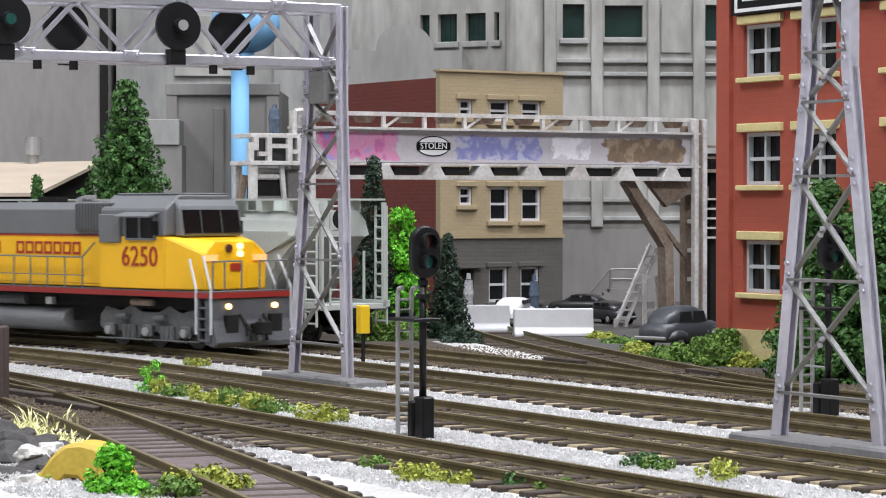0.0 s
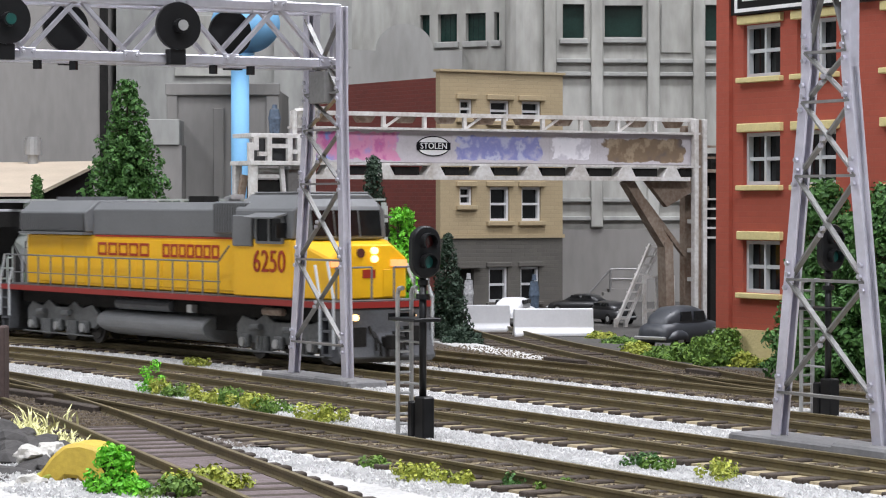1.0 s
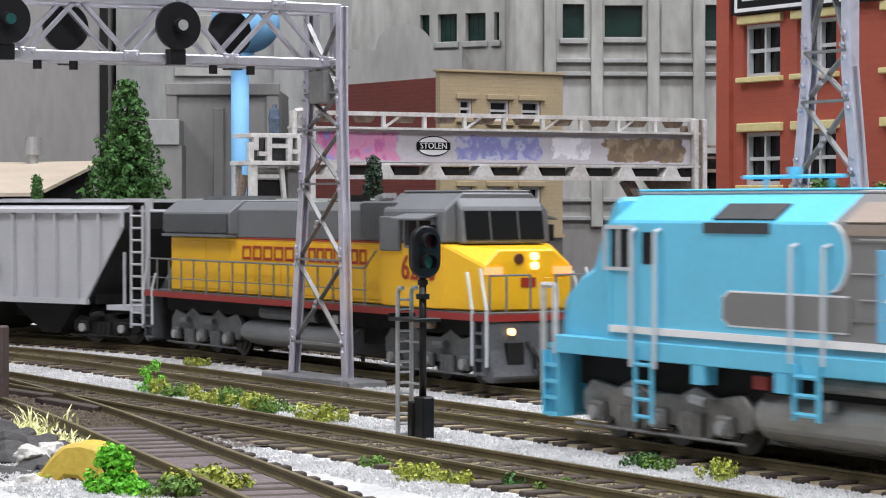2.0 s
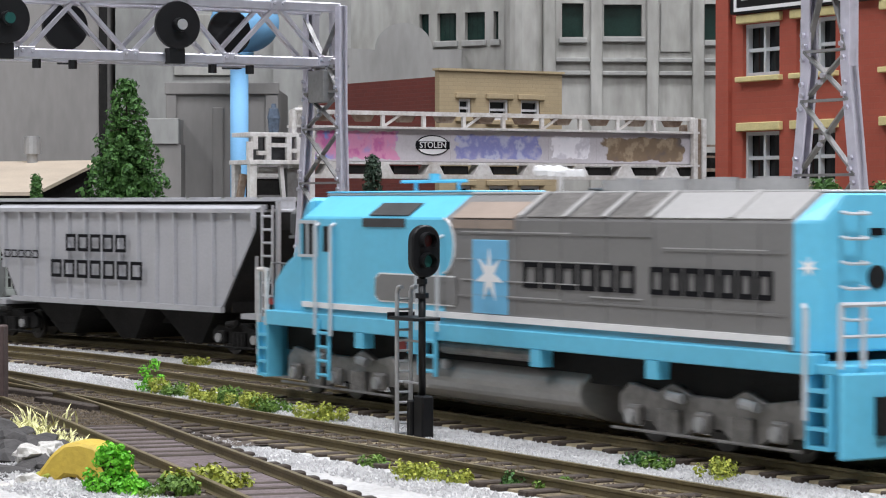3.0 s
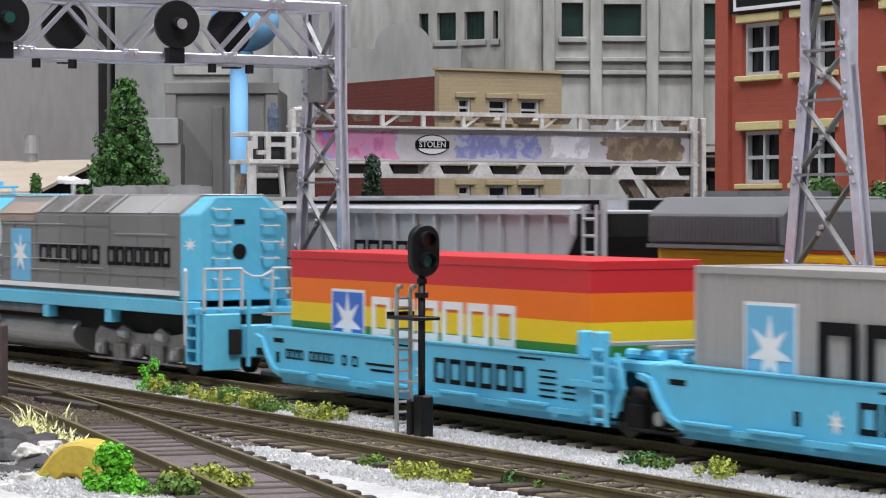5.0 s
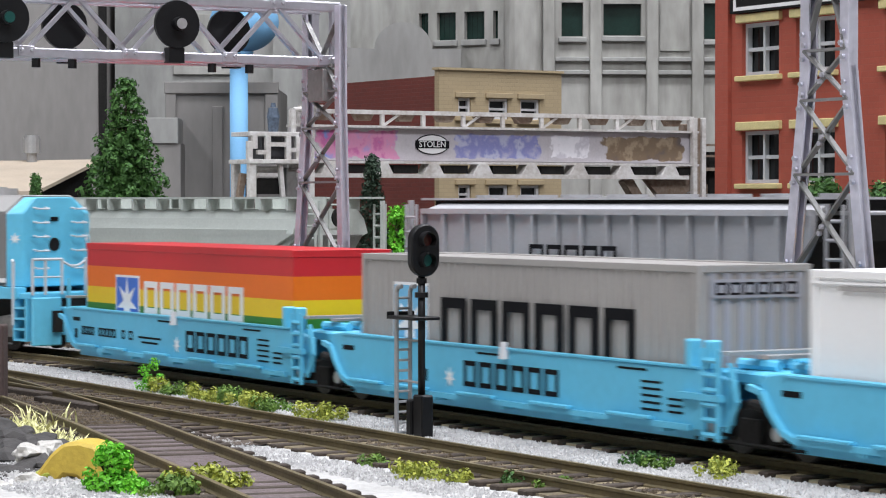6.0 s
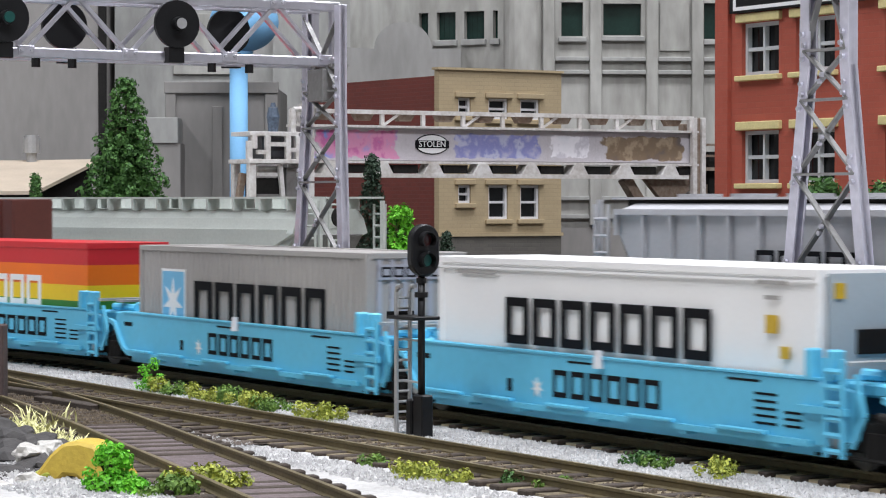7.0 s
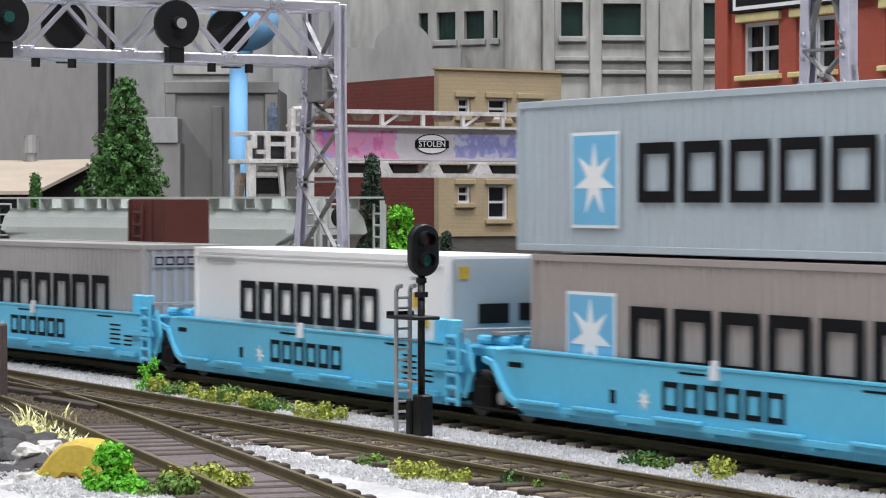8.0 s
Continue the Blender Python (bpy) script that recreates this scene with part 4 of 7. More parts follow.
def girder_bridge():
    """The old gantry with a sprayed plate girder across the back tracks."""
    a = Vector((-4.4, 84.0, 0))
    t = thing("gantry_crane", "weathered white steel gantry with a graffiti-covered plate girder", "gantry crane", P(a.x, a.y, 0, math.degrees(TH)))
    L = 15.6
    girder = part("girder", box(BM(), -0.6, L, 0, 0.35, 5.85, 6.95), GIRDER, t, "plate girder sprayed with graffiti", bev=0.02)
    part("top_flange", box(BM(), -0.6, L, -0.22, 0.55, 6.95, 7.03), WHITEMETAL, t)
    part("bottom_flange", box(BM(), -0.6, L, -0.22, 0.55, 5.76, 5.84), WHITEMETAL, t)
    # walkway rail on top
    part("top_rail", box(BM(), -0.6, L, 0.1, 0.28, 7.42, 7.56), WHITEMETAL, t)
    for k in range(11):
        x = -0.4 + k * 1.58
        part("post", box(BM(), x, x + 0.12, 0.12, 0.26, 7.04, 7.42), WHITEMETAL, t)
        if k < 10 and k % 2 == 0:
            part("rail_brace", bar(BM(), (x + 0.1, 0.19, 7.04), (x + 0.7, 0.19, 7.42), 0.08, 0.08, (0, 1, 0)), WHITEMETAL, t)
        if k < 10:
            part("rust_block", prism(BM(), [(x + 0.8, 7.2), (x + 1.25, 7.2), (x + 1.4, 7.42), (x + 0.65, 7.42)], 0.3, 0.6), RUSTY, t)
    # lower walkway with brackets
    part("lower_rail", box(BM(), -0.6, L - 0.5, -0.3, -0.1, 5.28, 5.42), WHITEMETAL, t)
    for k in range(8):
        x = 0.3 + k * 1.95
        part("bracket", prism(BM(), [(x, 5.42), (x + 0.75, 5.42), (x + 0.55, 5.76), (x + 0.2, 5.76)], -0.28, 0.3), WHITEMETAL, t)
        part("dark_box", box(BM(), x + 0.85, x + 1.8, -0.1, 0.3, 5.44, 5.72), BLACKROUGH, t)
    # right leg frame
    part("leg", box(BM(), L - 0.3, L - 0.12, -0.3, -0.05, -0.35, 7.5), WHITEMETAL, t, "dusty white column", bev=0.02)
    part("leg", box(BM(), L - 0.12, L + 0.08, -0.2, 0.0, -0.35, 7.5), RUSTY, t, "rust-streaked column", bev=0.02)
    part("leg", box(BM(), L + 0.08, L + 0.26, -0.3, -0.05, -0.35, 7.5), WHITEMETAL, t, "dusty white column", bev=0.02)
    part("leg", box(BM(), L - 0.1, L + 0.55, 0.6, 0.95, -0.35, 7.3), RUSTY, t, "rust-streaked column", bev=0.02)
    for k in range(6):
        part("leg_tie", box(BM(), L, L + 0.15, 0.0, 0.6, 0.6 + k * 1.05, 0.75 + k * 1.05), WHITEMETAL, t)
    part("knee_brace", bar(BM(), (L - 2.95, 0.2, 5.3), (L - 1.2, 0.2, 2.9), 0.35, 0.42, (0, 1, 0)), RUSTY, t)
    part("knee_plate", prism(BM(), [(L - 2.2, 5.3), (L - 0.2, 5.3), (L - 0.2, 4.9), (L - 1.3, 4.35)], 0.0, 0.25), RUSTY, t)
    part("leg_inner", bar(BM(), (L - 1.25, 0.2, 3.1), (L - 1.15, 0.2, -0.35), 0.35, 0.5, (0, 1, 0)), RUSTY, t)
    part("leg_back", box(BM(), L + 0.9, L + 1.3, 0.4, 0.8, -0.35, 6.3), BLACKROUGH, t)
    part("stay", bar(BM(), (L - 2.1, 0.35, 4.6), (L - 0.3, 0.35, 2.6), 0.16, 0.16, (0, 1, 0)), RUSTY, t)
    part("back_brace", bar(BM(), (L + 0.3, 0.6, 3.2), (L + 1.1, 0.6, 5.4), 0.18, 0.18, (0, 1, 0)), RUSTY, t)
    part("landing", box(BM(), L + 0.3, L + 1.6, 0.1, 0.9, 5.6, 5.72), RUSTY, t)
    for k in range(5):
        part("step", box(BM(), L + 0.45, L + 1.1, 0.2, 0.7, 3.2 + k * 0.35, 3.27 + k * 0.35), WHITEMETAL, t)
    for z in (6.1, 6.5):
        part("landing_rail", box(BM(), L + 0.3, L + 1.6, 0.1, 0.16, z, z + 0.08), RUSTY, t)
    # access stair and trestle by the right leg
    stair = BM()
    for w in (0.0, 0.42):
        bar(stair, (L - 2.5 + w, 1.5, 0.1), (L - 1.0 + w, 1.5, 3.0), 0.1, 0.13, (0, 1, 0))
        box(stair, L - 2.56 + w, L - 2.44 + w, 1.44, 1.56, -0.35, 0.3)
    for k in range(9):
        f = (k + 0.5) / 9
        box(stair, L - 2.5 + 1.5 * f, L - 2.08 + 1.5 * f, 1.46, 1.7, 0.1 + 2.9 * f, 0.16 + 2.9 * f)
    part("stair", stair, WHITEMETAL, t, "pale steep access stair")
    for x in (L - 1.75, L - 1.2, L - 0.5):
        part("trestle_post", box(BM(), x, x + 0.11, 0.8, 0.92, -0.35, 1.75), WHITEMETAL, t)
    for xa, xb in ((L - 1.15, L - 0.45), (L - 0.45, L - 1.15)):
        part("trestle_brace", bar(BM(), (xa, 0.86, 0.2), (xb, 0.86, 1.6), 0.08, 0.1, (0, 1, 0)), WHITEMETAL, t)
    for x0, x1, z in ((L - 1.75, L - 0.39, 1.75), (L - 1.64, L - 1.2, 0.55)):
        part("trestle_beam", box(BM(), x0, x1, 0.8, 0.92, z, z + 0.11), WHITEMETAL, t)
    # left tower with its cabin platform
    for x, z1 in ((-2.28, 5.8), (-0.16, 7.55)):
        for y in (-0.3, 0.9):
            part("leg", box(BM(), x - 0.13, x + 0.13, y - 0.12, y + 0.12, -0.35, z1), WHITEMETAL, t, bev=0.02)
    part("platform", box(BM(), -2.45, -0.3, -0.5, 1.1, 5.72, 5.86), WHITEMETAL, t, bev=0.01)
    part("upper_platform", box(BM(), -2.4, -0.3, -0.4, 1.0, 6.62, 6.76), WHITEMETAL, t, bev=0.01)
    for x, z0, z1 in ((-2.38, 5.86, 6.45), (-2.2, 6.2, 6.62), (-1.72, 5.86, 6.62), (-0.98, 5.86, 6.62), (-0.62, 5.86, 6.62)):
        part("platform_post", box(BM(), x - 0.09, x + 0.09, -0.42, -0.26, z0, z1), WHITEMETAL, t, bev=0.01)
    for x0, x1, z in ((-1.63, -1.07, 6.28), (-2.11, -1.81, 6.02), (-0.89, -0.71, 6.1)):
        part("cabin_rail", box(BM(), x0, x1, -0.42, -0.28, z, z + 0.14), WHITEMETAL, t)
    part("cabin", box(BM(), -1.65, -0.7, 0.2, 0.9, 5.86, 6.6), UPDARK, t, "dark cabin")
    motor = part("machinery", box(BM(), -2.0, -1.05, -0.1, 0.8, 4.3, 5.25), BLACKROUGH, t, "dark machinery below the platform", bev=0.05)
    part("machine_band", box(BM(), -2.05, -1.15, -0.22, -0.11, 5.3, 5.42), WHITEMETAL, motor)
    part("machine_band", box(BM(), -2.0, -1.2, -0.22, -0.11, 4.62, 4.72), STEELGREY, motor)
    part("drum", rod(BM(), (-1.9, 0.1, 5.52), (-1.1, 0.1, 5.52), 0.12, 12), WHITEMETAL, motor)
    part("relay_box", box(BM(), -0.95, -0.45, -0.2, 0.6, 3.4, 5.6), STEELGREY, t, "tall grey relay box", bev=0.03)
    part("hanger", bar(BM(), (-1.25, -0.3, 5.7), (-1.05, -0.3, 3.6), 0.14, 0.14, (0, 1, 0)), WHITEMETAL, t)
    part("leg_brace", bar(BM(), (-3.3, 0.2, -0.35), (-2.35, 0.2, 5.4), 0.2, 0.2, (0, 1, 0)), RUSTY, t)
    part("top_frame", chain(BM(), [(-0.75, -0.3, 6.7), (-0.75, -0.3, 7.5), (-0.1, -0.3, 7.54)], 0.085, 8), WHITEMETAL, t)
    part("top_beam", box(BM(), -0.3, 0.5, -0.2, 0.3, 7.55, 7.68), WHITEMETAL, t)
    # graffiti: thin coats of spray paint with ragged edges
    for x0, x1, z0, z1, paints, seed in (
            (0.0, 3.5, 5.86, 6.94, ((0.16, 0.26, 0.58), (0.50, 0.13, 0.32), (0.62, 0.26, 0.42), (0.30, 0.16, 0.42), (0.17, 0.30, 0.62)), 1.0),
            (5.35, 9.1, 5.9, 6.85, ((0.13, 0.14, 0.38), (0.45, 0.46, 0.60), (0.22, 0.23, 0.48), (0.16, 0.34, 0.62), (0.5, 0.48, 0.56)), 7.0),
            (9.3, 11.1, 5.95, 6.85, ((0.75, 0.74, 0.78), (0.55, 0.53, 0.58), (0.78, 0.76, 0.80), (0.46, 0.45, 0.50), (0.7, 0.7, 0.74)), 13.0),
            (11.3, 15.3, 5.88, 6.85, ((0.13, 0.09, 0.06), (0.36, 0.28, 0.19), (0.20, 0.14, 0.09), (0.42, 0.35, 0.26), (0.12, 0.10, 0.10)), 21.0)):
        part("spray_coat", box(BM(), x0, x1, -0.008, -0.001, z0, z1), spray_mat("spray_paint", paints, seed), girder, "ragged coloured graffiti")
    ov = [(4.64 + 0.66 * math.cos(2 * math.pi * k / 24), 6.42 + 0.35 * math.sin(2 * math.pi * k / 24)) for k in range(24)]
    badge = part("badge", prism(BM(), ov, -0.02, 0.0), INK, girder, "black oval badge")
    ov = [(4.64 + 0.62 * math.cos(2 * math.pi * k / 24), 6.42 + 0.31 * math.sin(2 * math.pi * k / 24)) for k in range(24)]
    part("badge_face", prism(BM(), ov, -0.03, -0.021), WHITEINK, badge)
    part("badge_band", box(BM(), 3.98, 5.3, -0.04, -0.031, 6.29, 6.55), INK, badge)
    lettering("badge_text", "STOLEN", 0.29, WHITEINK, badge, P(4.64, -0.045, 6.42, 0, 90))


girder_bridge()


def barrier(x, y, yaw):
    t = solid("concrete_barrier", prism(BM(), [(-0.32, 0), (0.32, 0), (0.32, 0.12), (0.16, 0.3), (0.1, 0.95), (-0.1, 0.95), (-0.16, 0.3), (-0.32, 0.12)], -1.35, 1.35, "x"), WHITE, "pale grey concrete road barrier on the street", "road barrier", P(x, y, -0.012, yaw), group="road barriers", bev=0.03)
    return t


barrier(3.68, 85.4, 6)
barrier(0.95, 88.3, 12)


def car(name, x, y, yaw, material, label, old=False, scale=1.0):
    """A model car: lofted body and cabin, glass, wheels and bumpers."""
    c = thing(name, label, "car", P(x, y, -0.012, yaw), group="parked cars")
    k = scale

    def loft(stations, z0):
        bm, last = BM(), None
        for xx, half, top in stations:
            ring = [bm.verts.new((xx * k, half * k * math.copysign(abs(math.cos(a)) ** 0.45, math.cos(a)), (z0 + (top - z0) * abs(math.sin(a)) ** 0.6) * k)) for a in [math.pi * j / 12 for j in range(13)]]
            if last:
                for j in range(12):
                    bm.faces.new((last[j], last[j + 1], ring[j + 1], ring[j]))
                bm.faces.new((last[12], last[0], ring[0], ring[12]))
            else:
                bm.faces.new(ring)
            last = ring
        bm.faces.new(last[::-1])
        return bm
    if old:
        low = ((-2.15, 0.5, 0.7), (-2.0, 0.75, 1.0), (-1.4, 0.85, 1.15), (0.6, 0.85, 1.15), (1.4, 0.6, 1.08), (2.0, 0.42, 0.95), (2.15, 0.3, 0.7))
        top = ((-1.95, 0.4, 1.0), (-1.6, 0.62, 1.4), (-1.0, 0.7, 1.66), (0.0, 0.7, 1.7), (0.6, 0.66, 1.55), (0.95, 0.55, 1.1))
    else:
        low = ((-2.2, 0.7, 0.75), (-2.0, 0.82, 0.95), (-1.0, 0.86, 1.0), (1.0, 0.86, 0.98), (2.0, 0.8, 0.8), (2.25, 0.65, 0.62))
        top = ((-1.7, 0.6, 0.98), (-1.2, 0.68, 1.3), (-0.5, 0.7, 1.42), (0.2, 0.68, 1.4), (0.6, 0.64, 1.25), (1.1, 0.55, 0.96))
    body = part("body", loft(low, 0.3), material, c, smooth=True)
    part("cabin", loft(top, 0.8), material, c, smooth=True)
    for sy in (-1, 1):
        for x0, x1 in ((-1.15, -0.4), (-0.3, 0.45)):
            part("side_window", prism(BM(), [(x0 * k, 1.12 * k), (x1 * k, 1.12 * k), ((x1 - 0.08) * k, (1.48 if old else 1.3) * k), ((x0 + 0.1) * k, (1.48 if old else 1.3) * k)], sy * 0.6 * k, sy * 0.715 * k), DARKGLASS, body)
        for sx in (-1.35, 1.35):
            w = part("wheel", rod(BM(), (sx * k, sy * 0.62 * k, 0.34 * k), (sx * k, sy * 0.86 * k, 0.34 * k), 0.34 * k, 16), BLACKROUGH, c)
            part("rim", rod(BM(), (sx * k, sy * 0.86 * k, 0.34 * k), (sx * k, sy * 0.88 * k, 0.34 * k), 0.17 * k, 12), GALV, w)
            if old:
                part("fender", loft([(sx + d, 0.0001 + 0.95 * (1 if abs(d) < 0.5 else 0.8), 0.45 + 0.42 * math.cos(d * 2.0)) for d in (-0.65, -0.4, -0.15, 0.15, 0.4, 0.65)], 0.4), material, c, smooth=True) if sy > 0 else None
    for sx in (-1, 1):
        part("bumper", box(BM(), min(sx * 2.12, sx * 2.28) * k, max(sx * 2.12, sx * 2.28) * k, -0.75 * k, 0.75 * k, 0.4 * k, 0.53 * k), GALV, c, bev=0.02)
    part("rear_window", prism(BM(), [(-1.78 * k, 1.1 * k), (-1.7 * k, 1.1 * k), (-1.3 * k, 1.45 * k), (-1.4 * k, 1.47 * k)], -0.4 * k, 0.4 * k), DARKGLASS, body) if old else None
    return c


car("vintage_sedan", 7.45, 78.8, 48, CARGREY, "dusty dark vintage sedan parked by the bushes", True, 0.78)
car("black_sedan", 5.55, 103, 150, CARBLACK, "black sedan parked before the concrete building", False, 0.6)
car("black_coupe", 6.1, 95, 120, CARBLACK, "black car parked beside the gantry ladder", False, 0.6)
car("white_car", 2.6, 93, 75, WHITE, "white car behind the road barriers", False, 0.75)


def figure(x, y, z, coat, label, h=1.7):
    bm = BM()
    rod(bm, (0, 0, 0), (0, 0, h * 0.5), 0.16, 8, 0.2)
    rod(bm, (0, 0, h * 0.5), (0, 0, h * 0.84), 0.22, 8, 0.15)
    rod(bm, (0, 0, h * 0.86), (0, 0, h), 0.1, 8, 0.07)
    solid("figurine", bm, coat, label, "figurine", P(x, y, z), group="painted figurines")


COAT = mat("figure_coat", (0.10, 0.14, 0.20), 0.6, 0, 0.3, 6)
COATW = mat("figure_white_coat", (0.5, 0.5, 0.52), 0.6, 0, 0.3, 6)
figure(0.98, 101.5, -0.012, COATW, "small painted figurine before the house")
figure(3.55, 100, -0.012, COAT, "small dark painted figurine on the street")
pf = Vector((-4.4, 84.0, 0)) + NRM * -1.2 + Vector((-math.sin(TH), math.cos(TH), 0)) * 0.3
figure(pf.x, pf.y, 6.75, COAT, "small painted figurine on the gantry platform", 0.98)

yb = spot(25.3, 7.1)
bx = thing("crossing_box", "bright yellow line-side box on a thin post", "equipment box", P(yb.x, yb.y, -0.4, TRACK_YAW + 90))
part("post", rod(BM(), (0, 0, 0), (0, 0, 1.2), 0.06, 8), BLACK, bx)
part("case", box(BM(), -0.15, 0.15, -0.15, 0.15, 1.2, 2.0), YELLOWBOX, bx, bev=0.03)
part("lamp_hood", box(BM(), -0.08, 0.08, -0.2, -0.15, 1.3, 1.75), BLACK, bx)
# ---- trees and weeds ----
def leaf_cloud(rng, spots, size):
    """Many small folded leaves round the given spots."""
    bm = BM()
    for p, r in spots:
        n = max(6, int(26 * r * r / (size * size) * 0.18))
        for _ in range(n):
            v = Vector((rng.gauss(0, 1), rng.gauss(0, 1), rng.gauss(0, 1))).normalized() * r * rng.uniform(0.55, 1.05)
            c = p + v
            u = Vector((rng.gauss(0, 1), rng.gauss(0, 1), rng.gauss(0, 1))).normalized()
            u = (u - v.normalized() * u.dot(v.normalized()) * 0.7).normalized()
            w = u.cross(v.normalized() + Vector((0, 0, 0.01))).normalized()
            s = size * rng.uniform(0.6, 1.3)
            q = [bm.verts.new(c + u * s), bm.verts.new(c + w * s * 0.6 + v.normalized() * s * 0.4), bm.verts.new(c - u * s), bm.verts.new(c - w * s * 0.6)]
            bm.faces.new(q[:3])
            bm.faces.new((q[0], q[2], q[3]))
    return bm


def conifer(x, y, h, r, material, label, seed, size=0.16, base=-0.35, low=0.08):
    rng = random.Random(seed)
    t = thing("conifer_tree", label, "tree", P(x, y, base), group="conifers")
    part("trunk", rod(BM(), (0, 0, 0), (0, 0, h * 0.96), 0.05 * h ** 0.6, 8, 0.02), BARK, t)
    limbs, spots = BM(), []
    z = h * low
    while z < h * 0.98:
        f = 1 - z / h
        n = max(3, int(5 + 5 * f))
        a0 = rng.uniform(0, 6)
        for k in range(n):
            a = a0 + 6.283 * k / n + rng.uniform(-0.25, 0.25)
            rr = r * (f ** 0.85) * rng.uniform(0.8, 1.12)
            tip = Vector((rr * math.cos(a), rr * math.sin(a), z - 0.1 * rr))
            rod(limbs, (0, 0, z + 0.1 * rr), tip, 0.03, 4, 0.012)
            m = max(1, int(rr / (size * 1.5)))
            for j in range(m):
                g = (j + 1) / m
                spots.append((Vector((tip.x * g, tip.y * g, z - 0.1 * rr * g + rng.uniform(-0.05, 0.05))), size * (1.2 + 0.7 * (1 - g)) * rng.uniform(0.8, 1.2)))
        z += size * (1.35 + 0.8 * f)
    part("branching", limbs, BARK, t)
    part("crown", leaf_cloud(rng, spots, size * 0.42), material, t)


def broadleaf(name, x, y, h, r, material, label, seed, size=0.12, base=-0.35, stem=0.25, category="tree", group=""):
    rng = random.Random(seed)
    t = thing(name, label, category, P(x, y, base), group=group)
    part("trunk", rod(BM(), (0, 0, 0), (0, 0, h * 0.6), 0.09 * r + 0.02, 7, 0.02), BARK, t)
    limbs, spots = BM(), []
    for k in range(int(40 + 30 * r + 14 * h)):
        zf = rng.uniform(stem, 1.0)
        env = r * math.sin(math.pi * min(1, 0.18 + 0.78 * zf)) ** 0.6
        a = rng.uniform(0, 6.283)
        rr = env * rng.uniform(0.3, 0.95)
        p = Vector((rr * math.cos(a), rr * math.sin(a), zf * h * 0.95))
        rod(limbs, (0, 0, min(h * 0.6, p.z * 0.6)), p, 0.03 * r + 0.008, 4, 0.008)
        spots.append((p, r * rng.uniform(0.22, 0.36)))
    part("branching", limbs, BARK, t)
    part("crown", leaf_cloud(rng, spots, size), material, t)


conifer(-12.6, 101, 9.9, 3.0, PINE, "dense dark green model conifer behind the train", 1, 0.24)
conifer(-15.5, 96.6, 5.9, 0.5, PINE, "small green conifer by the shed", 2, 0.16)
conifer(-2.33, 83.6, 6.5, 0.95, PINEDARK, "slim dark fir by the hopper car", 3, 0.15)
conifer(0.12, 84.5, 3.75, 0.85, PINEDARK, "dark bottle-brush fir by the tracks", 4, 0.13)
broadleaf("young_tree", -1.4, 84.0, 4.75, 0.86, BRIGHT, "bright lime green young tree by the tracks", 5, 0.075, stem=0.06, category="tree")
broadleaf("shrub", -2.1, 82.5, 1.2, 0.8, BUSH, "leafy green shrub beside the back track", 6, 0.06, category="shrub", group="shrubs")
broadleaf("shrub", -1.3, 82.0, 0.9, 0.6, BUSH, "leafy green shrub beside the back track", 61, 0.06, category="shrub", group="shrubs")
broadleaf("shrub", 0.6, 81.0, 0.75, 0.7, PINEDARK, "low dark green shrub by the spur", 7, 0.06, category="shrub", group="shrubs")
for i, (x, y, h, r, m) in enumerate(((5.3, 84.5, 0.4, 0.7, OLIVE), (5.7, 81.5, 0.4, 0.7, BUSH), (6.0, 79.0, 0.4, 0.6, BUSH), (6.5, 76.5, 0.35, 0.65, BUSH), (6.9, 75.6, 0.4, 0.75, OLIVE), (7.2, 74.6, 0.5, 0.75, BUSH), (7.6, 73.0, 0.65, 0.8, BUSH), (8.1, 72.2, 0.95, 0.75, BUSH), (8.6, 71.2, 1.25, 0.7, BUSH), (8.3, 70.6, 0.85, 0.7, BUSH), (9.1, 70.0, 0.6, 0.6, OLIVE), (9.7, 69.5, 0.5, 0.5, PINE), (5.9, 76.8, 0.5, 0.6, OLIVE))):
    if y < 76:
        x, y = x - 0.75, y - 0.45
    broadleaf("shrub", x, y, h, r, m, "leafy green shrub in front of the warehouse", 20 + i, 0.06, category="shrub", group="shrubs")
for i, (s, o, h, r) in enumerate(((14.0, 14.5, 5.5, 1.0), (12.4, 14.4, 4.6, 1.1), (10.9, 14.2, 5.2, 1.2), (13.4, 13.5, 2.6, 1.0), (11.8, 13.3, 2.4, 0.9))):
    p = spot(s, o)
    broadleaf("leafy_tree", p.x, p.y, h, r, PINE, "leafy dark green tree against the warehouse", 40 + i, 0.08, category="tree", group="warehouse trees", stem=0.1)


def tuft(s, off, h, r, material, seed, label="low yellow-green weed tuft in the ballast"):
    p = on_track("near", s, off)[0]
    rng = random.Random(seed)
    spots = [(Vector((rng.uniform(-r, r), rng.uniform(-r, r), h * rng.uniform(0.2, 0.8))), r * rng.uniform(0.35, 0.6)) for _ in range(9)]
    solid("weed_tuft", leaf_cloud(rng, spots, 0.04), material, label, "weed", P(p.x, p.y, -0.1), group="weed tufts")


